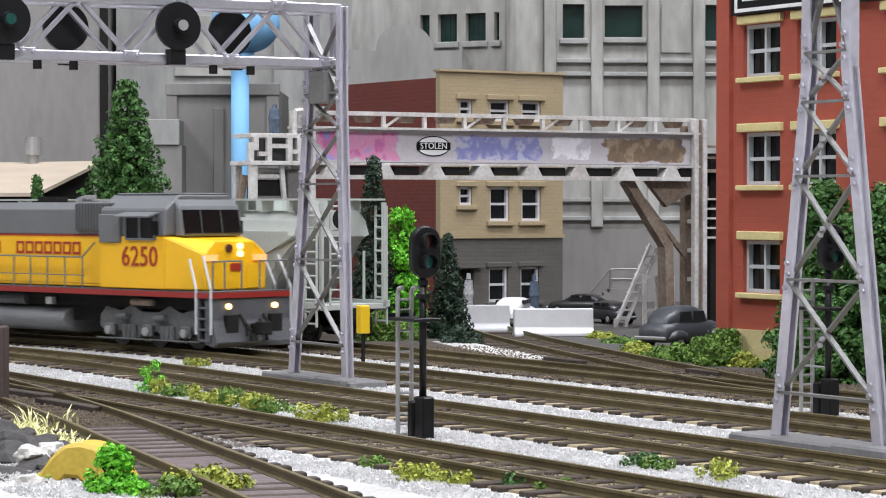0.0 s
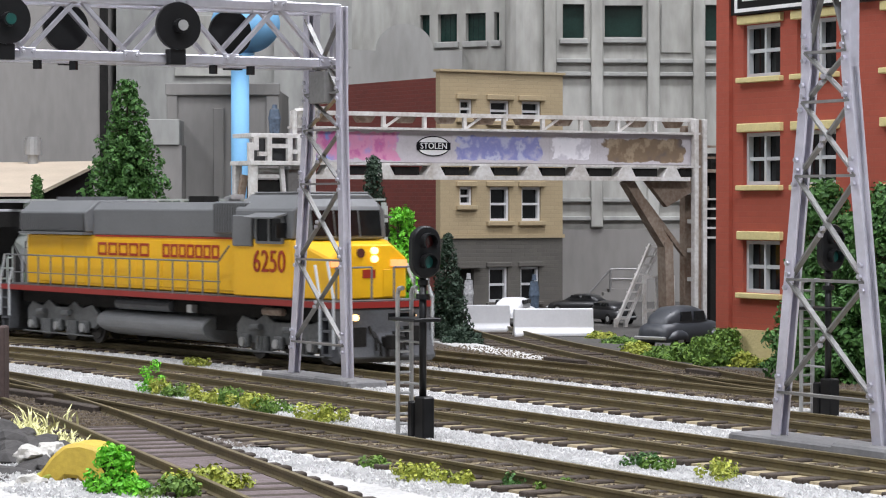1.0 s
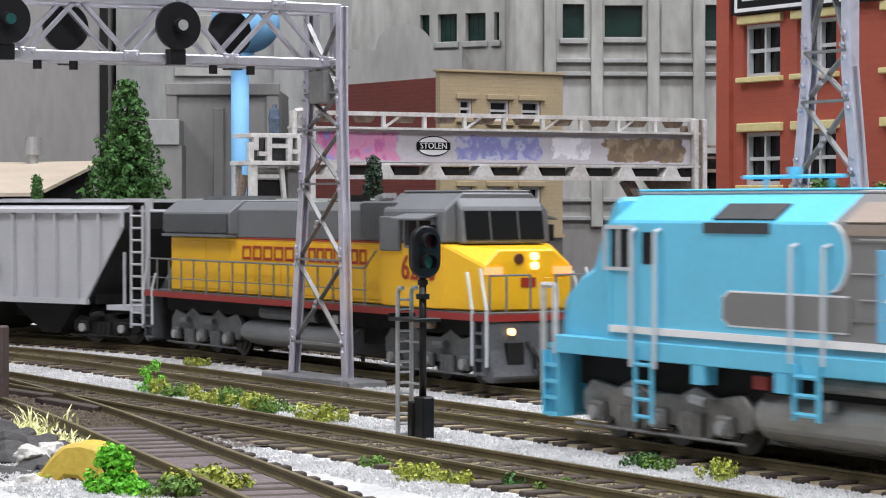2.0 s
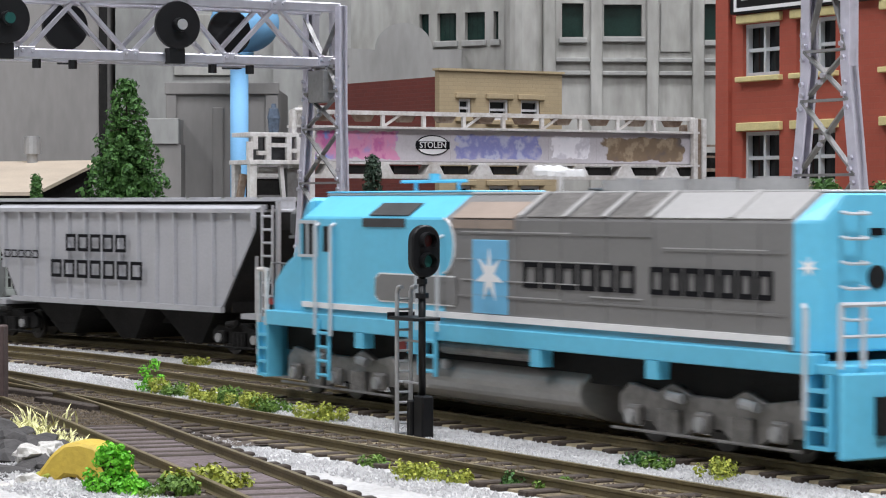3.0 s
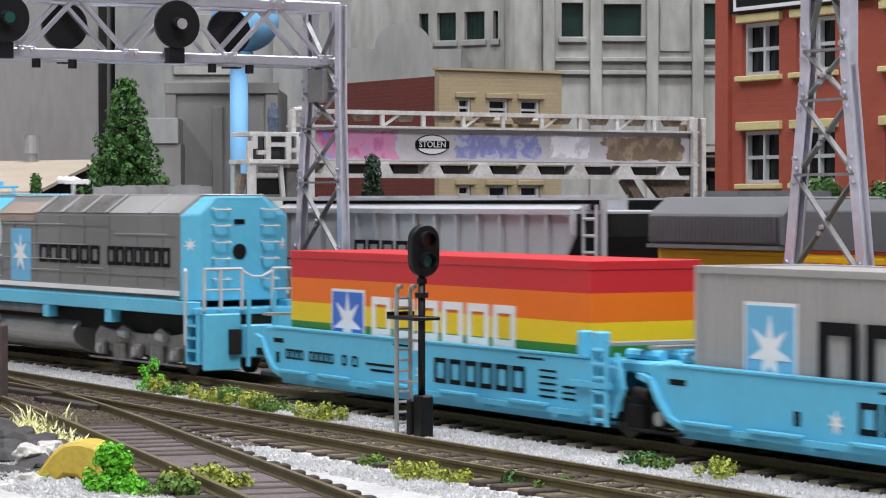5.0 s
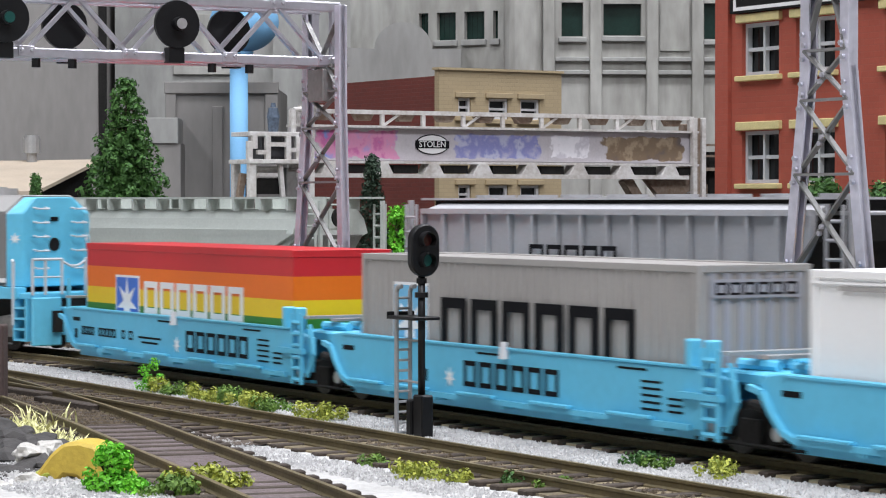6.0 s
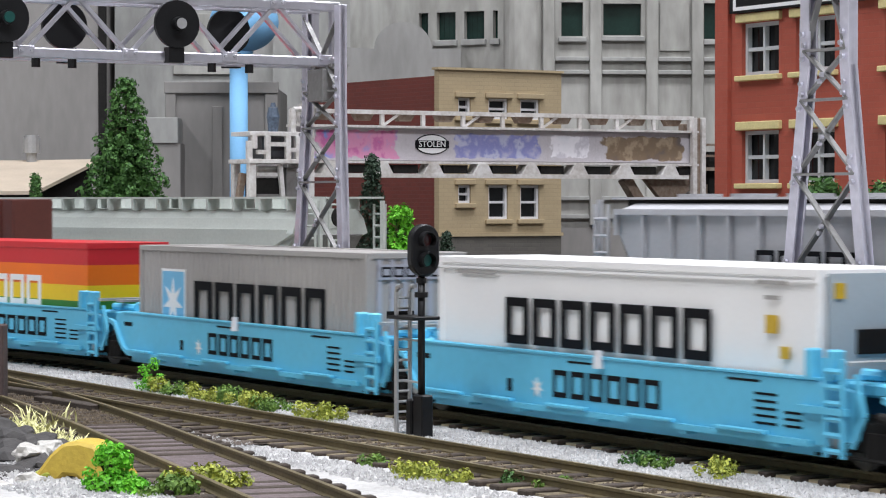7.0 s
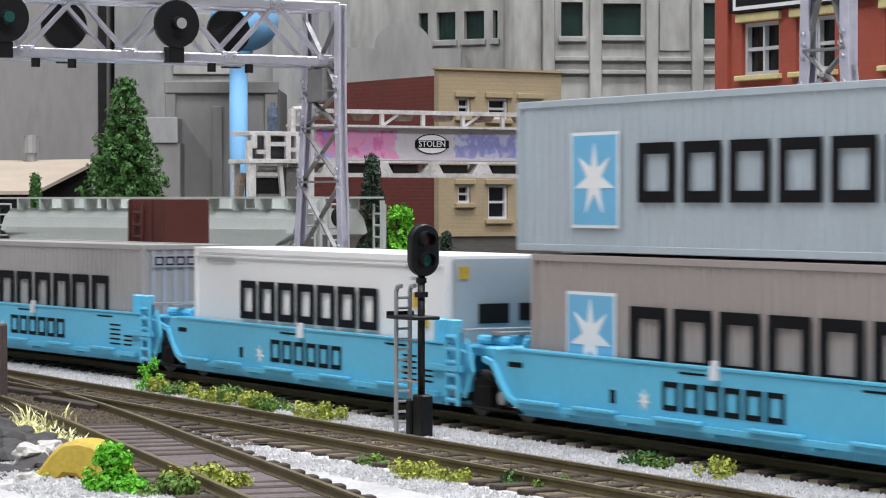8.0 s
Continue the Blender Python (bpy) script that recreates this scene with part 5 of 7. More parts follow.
rng = random.Random(9)
tuft(17.4, -2.7, 0.95, 0.28, BRIGHT, 101, "bright green upright weed by the track")
for k, s in enumerate((17.0, 16.4, 15.0, 13.8, 12.9, 12.3, 11.6, 10.9, 8.6, 8.2)):
    tuft(s, -2.75 + rng.uniform(-0.12, 0.12), rng.uniform(0.35, 0.55), rng.uniform(0.26, 0.42), (OLIVE, BUSH, OLIVE)[k % 3], 110 + k)
tuft(26.0, 2.3, 0.3, 0.3, OLIVE, 130)
for k, (s, o, m, r) in enumerate(((0.0, -6.1, BUSH, 0.25), (-1.6, -6.3, OLIVE, 0.3), (-2.2, -6.4, OLIVE, 0.35), (-2.9, -6.2, OLIVE, 0.28), (-3.7, -5.6, PINE, 0.3), (-4.6, -5.4, BUSH, 0.25), (-2.2, -2.2, PINE, 0.28), (-2.7, -2.1, BUSH, 0.25), (-4.4, -2.1, OLIVE, 0.36))):
    tuft(s, o, r * 0.95, r * 0.95, m, 140 + k)


# ---- the near corner: rocks, pale grass, a yellow arch ----
ROCK = mat("dark_rock", (0.07, 0.065, 0.062), 0.8, 0, 0.2, 1.2, 0.6, 6, dark=(0.03, 0.028, 0.028))
ROCKPALE = mat("pale_rock", (0.60, 0.58, 0.54), 0.8, 0, 0.2, 1.5, 0.5, 6)


def rock(x, y, z, r, material, seed, flat=0.6):
    rng = random.Random(seed)
    bm = BM()
    bmesh.ops.create_icosphere(bm, subdivisions=3, radius=r)
    o = Vector((rng.uniform(0, 50), rng.uniform(0, 50), 3))
    for v in bm.verts:
        v.co *= 1 + 0.55 * noise.noise(v.co * (1.4 / r) + o)
        v.co.z *= flat
    solid("rock", bm, material, "rough model rock at the layout's edge", "rock", P(x, y, z + 0.17), group="rocks")


for k, (x, y, z, r, m) in enumerate(((-7.3, 44.3, -0.3, 0.75, ROCK), (-6.9, 42.3, -0.5, 0.8, ROCK), (-6.3, 43.2, -0.25, 0.5, ROCK), (-7.9, 46.3, -0.25, 0.55, ROCK), (-7.0, 42.9, 0.0, 0.3, ROCKPALE), (-6.6, 40.6, -0.2, 0.24, ROCKPALE), (-7.0, 40.0, -0.25, 0.2, ROCKPALE), (-7.5, 41.0, -0.5, 0.7, ROCK), (-6.45, 41.2, -0.2, 0.22, OLIVE), (-7.9, 47.3, -0.1, 0.3, ROCK), (-8.4, 48.2, -0.2, 0.5, ROCK), (-7.4, 45.6, -0.2, 0.5, ROCK), (-6.4, 42.4, -0.2, 0.34, ROCK), (-6.75, 43.4, 0.05, 0.26, ROCKPALE))):
    rock(x, y, z, r, m, 200 + k)


def blades(x, y, rx, ry, n, length, material, seed, label):
    rng = random.Random(seed)
    bm = BM()
    for _ in range(n):
        px, py = x + rng.gauss(0, rx), y + rng.gauss(0, ry)
        a, ln = rng.uniform(0, 6.28), length * rng.uniform(0.5, 1.2)
        lean = Vector((math.cos(a), math.sin(a), 0)) * ln * rng.uniform(0.2, 0.9)
        side = Vector((-math.sin(a), math.cos(a), 0)) * 0.025
        p = Vector((px, py, -0.1))
        m = p + lean * 0.4 + Vector((0, 0, ln * 0.6))
        t = p + lean + Vector((0, 0, ln * 0.85))
        v = [bm.verts.new(q) for q in (p - side, p + side, m + side * 0.8, m - side * 0.8, t)]
        bm.faces.new(v[:4])
        bm.faces.new((v[3], v[2], v[4]))
    solid("grass_tuft", bm, material, label, "grass", group="grass tufts")


for k, (x, y) in enumerate(((-8.3, 49.6), (-8.0, 48.6), (-7.6, 47.4), (-7.2, 46.4), (-6.8, 45.6))):
    blades(x, y, 0.22, 0.45, 420, 0.28, STRAW, 300 + k, "tuft of pale yellow static grass")
blades(-7.85, 50.2, 0.3, 0.3, 40, 0.6, STRAW, 320, "long pale grass stems by the rails")

arch = BM()
outer = [(-1.1, 0), (-0.95, 0.25), (-0.55, 0.78), (-0.32, 0.97), (-0.05, 1.0), (0.22, 0.94), (0.55, 0.62), (0.85, 0.2), (0.95, 0)]
inner = [(0.32, 0), (0.12, 0.22), (-0.1, 0.42), (-0.3, 0.44), (-0.48, 0.28), (-0.62, 0)]
prism(arch, outer + inner, -0.35, 0.45)
solid("yellow_arch", arch, mat("matt_yellow", (0.62, 0.44, 0.06), 0.6, 0, 0.15, 1.0, 0.2), "matt yellow arched piece of scenery", "scenery arch", P(-5.75, 41.2, -0.42, -14), bev=0.06)
broadleaf("young_tree", -5.15, 39.3, 1.15, 0.42, BRIGHT, "bright lime green young tree at the layout's edge", 77, 0.045, base=-0.45, stem=0.1)
broadleaf("shrub", -4.75, 38.9, 0.65, 0.35, BRIGHT, "bright lime green sprig at the layout's edge", 78, 0.045, base=-0.45, stem=0.1, category="shrub", group="shrubs")
for k, (x, y, r, m) in enumerate(((-3.9, 39.6, 0.4, OLIVE), (-3.4, 39.4, 0.35, OLIVE), (-4.2, 38.7, 0.4, BUSH))):
    rng = random.Random(400 + k)
    spots = [(Vector((rng.uniform(-r, r), rng.uniform(-r, r), r * rng.uniform(0.1, 0.7))), r * rng.uniform(0.35, 0.6)) for _ in range(10)]
    solid("weed_tuft", leaf_cloud(rng, spots, 0.05), m, "low olive weed tuft at the layout's edge", "weed", P(x, y, -0.12), group="weed tufts")
solid("wooden_post", box(BM(), -0.5, 0.32, -0.3, 0.3, -0.3, 1.75), mat("brown_post", (0.09, 0.06, 0.055), 0.8, 0, 0.2, 2, 0.4), "dark brown wooden post beside the yard track", "post", P(-9.98, 56.0, 0, 0), bev=0.03)
plank = mat("dark_plank", (0.06, 0.045, 0.035), 0.85, 0, 0.2, 2, 0.5)
for s, o, ln, yaw in ((19.0, 11.7, 1.6, -12), (21.6, 11.5, 2.0, -4), (13.8, -6.2, 3.0, 3), (17.5, -5.9, 2.6, 5), (15.4, 12.0, 2.2, -6)):
    p = spot(s, o)
    solid("loose_timber", box(BM(), -ln / 2, ln / 2, -0.16, 0.16, -0.14, 0.16), plank, "dark loose timber baulk beside the rails", "timber", P(p.x, p.y, 0, TRACK_YAW + yaw), group="loose timbers", bev=0.02)
# ---- rolling stock: local x forwards along the track, z from the datum ----
WHEELSETS = []


def bogie(parent, x, axles, r=0.5, material=None, w=1.02, spread=None, tall=0.92):
    """Side frames with journal boxes and springs, and wheelsets that roll."""
    material = material or TRUCK
    spread = spread or (1.75 if axles == 3 else 1.75)
    xs = [x + spread * (k - (axles - 1) / 2) for k in range(axles)]
    a, b = xs[0] - 0.62, xs[-1] + 0.62
    for sy in (-1, 1):
        out = [(a, 0.45), (a + 0.2, 0.36)]
        for k in range(axles - 1):
            m = (xs[k] + xs[k + 1]) / 2
            out += [(xs[k] + 0.35, 0.36), (m - 0.35, 0.2), (m + 0.35, 0.2), (xs[k + 1] - 0.35, 0.36)]
        out += [(b - 0.2, 0.36), (b, 0.45), (b, 0.72), (b - 0.3, 0.92)]
        for k in range(axles - 1, 0, -1):
            m = (xs[k] + xs[k - 1]) / 2
            out += [(m + 0.5, 0.82), (m, 0.98), (m - 0.5, 0.82)]
        out += [(a + 0.3, 0.92), (a, 0.72)]
        out = [(xx, RISE + zz * tall) for xx, zz in out]
        fr = part("side_frame", prism(BM(), out, sy * w, sy * (w + 0.16)), material, parent, bev=0.02)
        for xx in xs:
            part("journal_box", box(BM(), xx - 0.2, xx + 0.2, min(sy * (w + 0.16), sy * (w + 0.33)), max(sy * (w + 0.16), sy * (w + 0.33)), 0.53, 0.89), material, fr, bev=0.04)
            part("journal_cap", rod(BM(), (xx, sy * (w + 0.33), 0.69), (xx, sy * (w + 0.4), 0.69), 0.13, 10), GALV, fr)
        for xx0, xx1 in zip(xs, xs[1:]):
            m = (xx0 + xx1) / 2
            for dx in (-0.2, 0.0, 0.2):
                part("spring", rod(BM(), (m + dx, sy * (w + 0.24), 0.45), (m + dx, sy * (w + 0.24), 0.87), 0.085, 8), material, fr)
            part("brake_cylinder", rod(BM(), (m - 0.5, sy * (w + 0.3), 1.08), (m - 0.05, sy * (w + 0.28), 1.12), 0.09, 10), GALV if material is TRUCK else material, fr)
        part("step_bar", rod(BM(), (a, sy * (w + 0.3), 0.45), (b, sy * (w + 0.3), 0.45), 0.03, 6), material, fr)
    part("bolster", box(BM(), x - 0.35, x + 0.35, -w, w, 0.55, 1.1), BLACKROUGH, parent)
    for xx in xs:
        bm = BM()
        rod(bm, (0, -0.95, 0), (0, 0.95, 0), 0.09, 8)
        for sy in (-1, 1):
            rod(bm, (0, sy * 0.7, 0), (0, sy * 0.82, 0), r, 20)
            rod(bm, (0, sy * 0.82, 0), (0, sy * 0.86, 0), r * 0.72, 16)
            box(bm, -0.06, 0.06, min(sy * 0.86, sy * 0.88), max(sy * 0.86, sy * 0.88), -r * 0.6, r * 0.6)
        ws = part("wheelset", bm, WHEEL, parent, "steel wheelset", m=P(xx, 0, r + RISE))
        WHEELSETS.append((ws, xx, r, parent))


def coupler(parent, x, sign, material=None):
    bm = BM()
    box(bm, min(x, x + sign * 0.45), max(x, x + sign * 0.45), -0.12, 0.12, 0.72, 1.0)
    box(bm, min(x + sign * 0.3, x + sign * 0.6), max(x + sign * 0.3, x + sign * 0.6), -0.2, 0.2, 0.68, 1.06)
    part("coupler", bm, material or BLACKROUGH, parent, bev=0.03)


def ladder(parent, x, y, z0, z1, material, w=0.4, axis="x", step=0.33, r=0.035):
    bm = BM()
    dx, dy = (w / 2, 0) if axis == "x" else (0, w / 2)
    for s in (-1, 1):
        rod(bm, (x + s * dx, y + s * dy, z0), (x + s * dx, y + s * dy, z1), r)
    k = z0 + 0.1
    while k < z1:
        rod(bm, (x - dx, y - dy, k), (x + dx, y + dy, k), r)
        k += step
    part("ladder", bm, material, parent)


def steps(parent, x0, x1, y0, y1, z0, z1, n, material):
    bm = BM()
    for x in (x0, x1 - 0.06):
        box(bm, x, x + 0.06, y0, y1, z0, z1)
    for k in range(n):
        z = z0 + (z1 - z0) * k / n
        box(bm, x0 + 0.06, x1 - 0.06, y0, y1, z, z + 0.06)
    part("steps", bm, material, parent)


def blue_loco():
    """A six-axle cowl-bodied diesel in light blue and grey."""
    L = thing("blue_diesel_locomotive", "light blue and grey cowl-bodied diesel locomotive", "locomotive")
    sec = [(-1.5, 2.05), (1.5, 2.05), (1.5, 4.14), (0.88, 4.6), (-0.88, 4.6), (-1.5, 4.14)]
    body = part("body", prism(BM(), sec, -8.45, 2.7, "x"), GREY, L, "grey panelled car body", bev=0.03)
    bm = BM()
    a = [bm.verts.new((-8.45, y, z)) for y, z in sec]
    b = [bm.verts.new((-8.72, y * 0.72, z)) for y, z in sec]
    bm.faces.new(a)
    bm.faces.new(b[::-1])
    for k in range(6):
        bm.faces.new((a[k], a[(k + 1) % 6], b[(k + 1) % 6], b[k]))
    rear = part("rear_end", bm, BLUE, L, "light blue faceted rear end", bev=0.03)
    part("cab_section", prism(BM(), sec, 2.72, 8.9, "x"), BLUE, L, "light blue cab section", bev=0.03)
    # cab front with sloped windscreen and nose
    cs = [(8.9, 2.05), (8.9, 4.6), (9.2, 4.5), (9.45, 4.12), (9.85, 3.3), (10.3, 3.12), (10.8, 2.75), (10.9, 2.3), (10.9, 1.75), (8.9, 1.75)]
    nose = part("nose", prism(BM(), cs, -1.3, 1.3), BLUE, L, "light blue sloped nose", bev=0.1)
    for y0, y1 in ((-1.1, -0.06), (0.06, 1.1)):
        part("windscreen", prism(BM(), [(9.46, 4.02), (9.5, 4.02), (9.87, 3.4), (9.82, 3.4)], y0, y1), DARKGLASS, nose)
    part("headlight", box(BM(), 10.78, 10.94, -0.2, 0.2, 2.3, 2.5), GALV, nose)
    for sy in (-1, 1):
        Y = sy * 1.5

        def face(name, x0, x1, z0, z1, material, lift=0.03, bev=0.0, label=""):
            y = (Y, Y + sy * lift)
            return part(name, box(BM(), x0, x1, min(y), max(y), z0, z1), material, L, label, bev)
        face("cab_side_front", 8.9, 9.0, 2.1, 4.1, BLUE)
        w = face("side_window", 8.25, 9.05, 3.32, 4.02, DARKGLASS, 0.02)
        y = (Y, Y + sy * 0.05)
        bm = BM()
        for q in ((8.2, 8.27, 3.27, 4.07), (9.03, 9.1, 3.27, 4.07), (8.27, 9.03, 3.27, 3.33), (8.27, 9.03, 4.0, 4.07), (8.62, 8.67, 3.33, 4.0)):
            box(bm, q[0], q[1], min(y), max(y), q[2], q[3])
        part("window_frame", bm, FRAMEGREY, w)
        door = face("cab_door", 7.45, 8.0, 2.15, 4.1, BLUE, 0.025)
        part("door_window", box(BM(), 7.55, 7.9, min(Y + sy * 0.026, Y + sy * 0.04), max(Y + sy * 0.026, Y + sy * 0.04), 3.4, 3.95), DARKGLASS, door)
        face("grille", 4.3, 6.1, 3.95, 4.13, DARKGRILLE, 0.03)
        # upper grille on the chamfer
        bm = BM()
        prism(bm, [(sy * 1.46, 4.18), (sy * 1.48, 4.2), (sy * 1.14, 4.45), (sy * 1.12, 4.43)], 4.2, 5.9, "x")
        part("roof_grille", bm, DARKGRILLE, L)
        # grey window panel under the cab stripe
        bm = BM()
        y2 = (Y, Y + sy * 0.02)
        part("stripe_edge", prism(BM(), [(2.3, 2.41), (5.37, 2.41), (5.57, 2.52), (5.57, 2.9), (5.37, 3.01), (2.3, 3.01)], *y2), WHITEINK, L)
        part("stripe_panel", prism(BM(), [(2.2, 2.44), (5.35, 2.44), (5.54, 2.54), (5.54, 2.88), (5.35, 2.98), (2.2, 2.98)], Y + sy * 0.02, Y + sy * 0.03), GREY, L)
        arc = [(2.7, 3.06)] + [(2.7 - 0.42 * math.sin(math.pi * k / 8), 3.6 - 0.54 * math.cos(math.pi * k / 8)) for k in range(9)] + [(2.7, 4.14)]
        part("colour_edge", prism(BM(), arc, *y2), BLUE, L)
        rim = BM()
        for (p0, q0), (p1, q1) in zip(arc, arc[1:]):
            bar(rim, (p0, Y + sy * 0.02, q0), (p1, Y + sy * 0.02, q1), 0.03, 0.035, (0, 1, 0))
        part("white_line", rim, WHITEINK, L)
        part("taupe_hatch", prism(BM(), [(sy * 1.5, 4.14), (sy * 1.52, 4.16), (sy * 1.1, 4.47), (sy * 1.08, 4.45)], 0.05, 2.35, "x"), TAUPE, L)
        face("taupe_side", 0.05, 2.35, 3.95, 4.12, TAUPE, 0.02)
        # pale roof shoulders with dark hatches between
        for x0, x1, mm in ((-8.4, -4.55, GREYROOF), (-4.4, -3.15, DARKGRILLE), (-3.0, -1.85, DARKGRILLE), (-1.7, -0.35, DARKGRILLE)):
            part("roof_hatch", prism(BM(), [(sy * 1.47, 4.17), (sy * 1.49, 4.19), (sy * 0.9, 4.625), (sy * 0.88, 4.605)], x0, x1, "x"), GREYROOF if mm is GREYROOF else TRUCK, L)
        for x in (-6.9, -4.5, -3.1, -1.8, -0.25):
            part("roof_rib", prism(BM(), [(sy * 1.49, 4.19), (sy * 1.53, 4.21), (sy * 0.9, 4.67), (sy * 0.86, 4.64)], x, x + 0.16, "x"), GREYROOF, L)
        # side panel seams
        for x in (-7.6, -6.2, -4.6, -3.1, -1.6, -0.1, 1.4):
            face("panel_seam", x, x + 0.035, 2.35, 4.1, GREY, 0.02)
        for z, x0, x1 in ((3.62, -8.3, -4.9), (3.85, -4.6, 2.2), (2.62, -8.3, 2.2)):
            face("panel_batten", x0, x1, z, z + 0.035, GREY, 0.025)
        for z, x0, x1 in ((3.88, -1.9, 2.0), (3.35, -3.2, 2.2), (2.95, -2.2, 2.0), (3.66, -7.8, -4.9), (2.75, -4.2, -2.6), (2.66, -1.6, 1.6)):
            face("drip_rail", x0, x1, z, z + 0.02, GREYROOF, 0.03)
        # logo panel and name blocks
        pl = face("logo_panel", 0.26, 1.58, 2.32, 3.74, LOGOBLUE, 0.03, 0.02, "light blue panel with a white star")
        part("star", star(0.92, 3.05, 0.52, Y + sy * 0.03, sy * 0.012), WHITEINK, pl)
        mark_row(marks(-4.05, -0.25, 2.86, 3.34, Y, 6, 0.34, depth=sy * 0.03), INK, L, "dark name block")
        mark_row(marks(-8.0, -4.45, 2.86, 3.34, Y, 7, 0.34, depth=sy * 0.03), INK, L, "dark name block")
        # sill
        part("white_stripe", box(BM(), -8.45, 8.9, min(Y, Y + sy * 0.05), max(Y, Y + sy * 0.05), 2.18, 2.3), WHITEINK, L)
        part("sill", box(BM(), -9.0, 10.7, min(sy * 1.2, sy * 1.56), max(sy * 1.2, sy * 1.56), 1.72, 2.05), BLUE, L, "light blue side sill", bev=0.02)
        part("under_sill", box(BM(), -8.3, 8.8, min(sy * 1.1, sy * 1.5), max(sy * 1.1, sy * 1.5), 2.05, 2.2), BLUE, L)
        for x in (-4.6, -0.8, 3.9, 6.2):
            part("jack_pad", box(BM(), x - 0.18, x + 0.18, min(sy * 1.3, sy * 1.57), max(sy * 1.3, sy * 1.57), 1.4, 1.72), BLUE, L)
        # steps and ladders
        for x0, x1, z0 in ((-9.45, -8.85, 0.55), (10.6, 11.15, 0.55)):
            steps(L, x0, x1, min(sy * 1.2, sy * 1.55), max(sy * 1.2, sy * 1.55), z0, 1.75, 4, BLUE)
        ladder(L, 7.75, sy * 1.6, 0.65, 1.95, BLUE, 0.5, "x", 0.3, 0.04)
        ladder(L, 3.2, sy * 1.6, 1.0, 1.9, BLUE, 0.62, "x", 0.3, 0.045)
        bm = BM()
        for x in (2.72, 3.55):
            chain(bm, [(x, sy * 1.66, 1.9), (x, sy * 1.66, 3.75), (x, sy * 1.52, 3.8)], 0.035)
        part("grab_rail", bm, FRAMEGREY, L)
        bm = BM()
        for x in (7.4, 8.12):
            chain(bm, [(x, sy * 1.62, 1.6), (x, sy * 1.62, 3.95), (x, sy * 1.5, 4.0)], 0.04)
        part("grab_rail", bm, FRAMEGREY, L)
        part("corner_rail", chain(BM(), [(-8.86, sy * 1.55, 1.0), (-8.86, sy * 1.55, 2.75), (-8.75, sy * 1.5, 2.82)], 0.05), FRAMEGREY, L)
        part("corner_rail", chain(BM(), [(11.15, sy * 1.5, 1.0), (11.2, sy * 1.5, 2.95), (10.8, sy * 1.5, 2.95), (10.75, sy * 1.5, 1.7)], 0.06), WHITEMETAL, L)
    part("roof", box(BM(), -8.4, 9.0, -0.86, 0.86, 4.6, 4.66), GREYROOF, L, bev=0.02)
    part("cab_roof", box(BM(), 2.72, 9.0, -0.87, 0.87, 4.661, 4.7), BLUE, L, bev=0.02)
    for x, r in ((-1.6, 0.5), (-3.0, 0.62), (-4.5, 0.62), (-6.0, 0.62)):
        fan = part("roof_fan", rod(BM(), (x, 0, 4.66), (x, 0, 4.86), r, 24), GALV, L, "raised round roof fan")
        part("fan_cap", rod(BM(), (x, 0, 4.86), (x, 0, 4.9), r * 0.5, 16), GALV, fan)
    # horn and antenna
    bm = BM()
    rod(bm, (0.8, 0, 4.66), (0.8, 0, 5.0), 0.05)
    for k, dy in enumerate((-0.16, 0, 0.16)):
        rod(bm, (0.6, dy, 5.05), (1.15 + 0.1 * k, dy, 5.08), 0.035, 8, 0.11)
        rod(bm, (0.6, dy, 5.05), (0.25, dy, 5.02), 0.03, 8, 0.08)
    box(bm, 0.7, 0.95, -0.22, 0.22, 4.96, 5.06)
    part("horn", bm, WHITEINK, L, "white air horn cluster")
    bm = BM()
    for x in (4.2, 6.0):
        rod(bm, (x, 0.3, 4.7), (x, 0.3, 4.9), 0.035)
    rod(bm, (3.9, 0.3, 4.9), (6.6, 0.3, 4.9), 0.04)
    rod(bm, (5.2, 0.3, 4.88), (5.2, 0.3, 5.06), 0.12, 10)
    part("antenna", bm, BLUE, L)
    # rear details
    part("rear_porthole", rod(BM(), (-8.71, 0.0, 3.25), (-8.75, 0.0, 3.25), 0.19, 20), BLACK, rear, "dark round opening")
    part("rear_marker", box(BM(), -8.75, -8.7, -0.14, 0.14, 3.92, 4.04), INK, rear)
    for y in (-1.0, 1.0):
        part("rear_star", star(0, 0, 0.17, 0, 0.015), WHITEINK, rear, m=P(-8.6, y * 1.29, 3.42, -90 + (33 if y < 0 else -33), 0))
    for z in (2.6, 3.1, 3.5, 3.9, 4.3):
        for y in (0.55, -0.8):
            bm = chain(BM(), [(-8.75, y - 0.2, z), (-8.95, y - 0.2, z - 0.03), (-8.95, y + 0.2, z - 0.03), (-8.75, y + 0.2, z)], 0.03)
            part("grab_iron", bm, FRAMEGREY, rear)
    part("rear_platform", box(BM(), -9.55, -8.5, -1.45, 1.45, 1.74, 1.9), BLUE, L, bev=0.02)
    for sy in (-1, 1):
        part("rear_pilot", box(BM(), -9.72, -9.56, min(sy * 0.5, sy * 1.48), max(sy * 0.5, sy * 1.48), 0.42, 1.78), BLUE, L, "light blue pilot plate", bev=0.03)
        part("rear_mu_box", box(BM(), -9.85, -9.72, min(sy * 0.55, sy * 0.85), max(sy * 0.55, sy * 0.85), 0.8, 1.4), BLACKROUGH, L)
        bm = BM()
        for yy in (1.45, 1.0, 0.42):
            rod(bm, (-9.62, sy * yy, 1.85), (-9.62, sy * yy, 2.85), 0.045)
        chain(bm, [(-9.62, sy * 1.45, 2.85), (-9.62, sy * 0.42, 2.85)], 0.045)
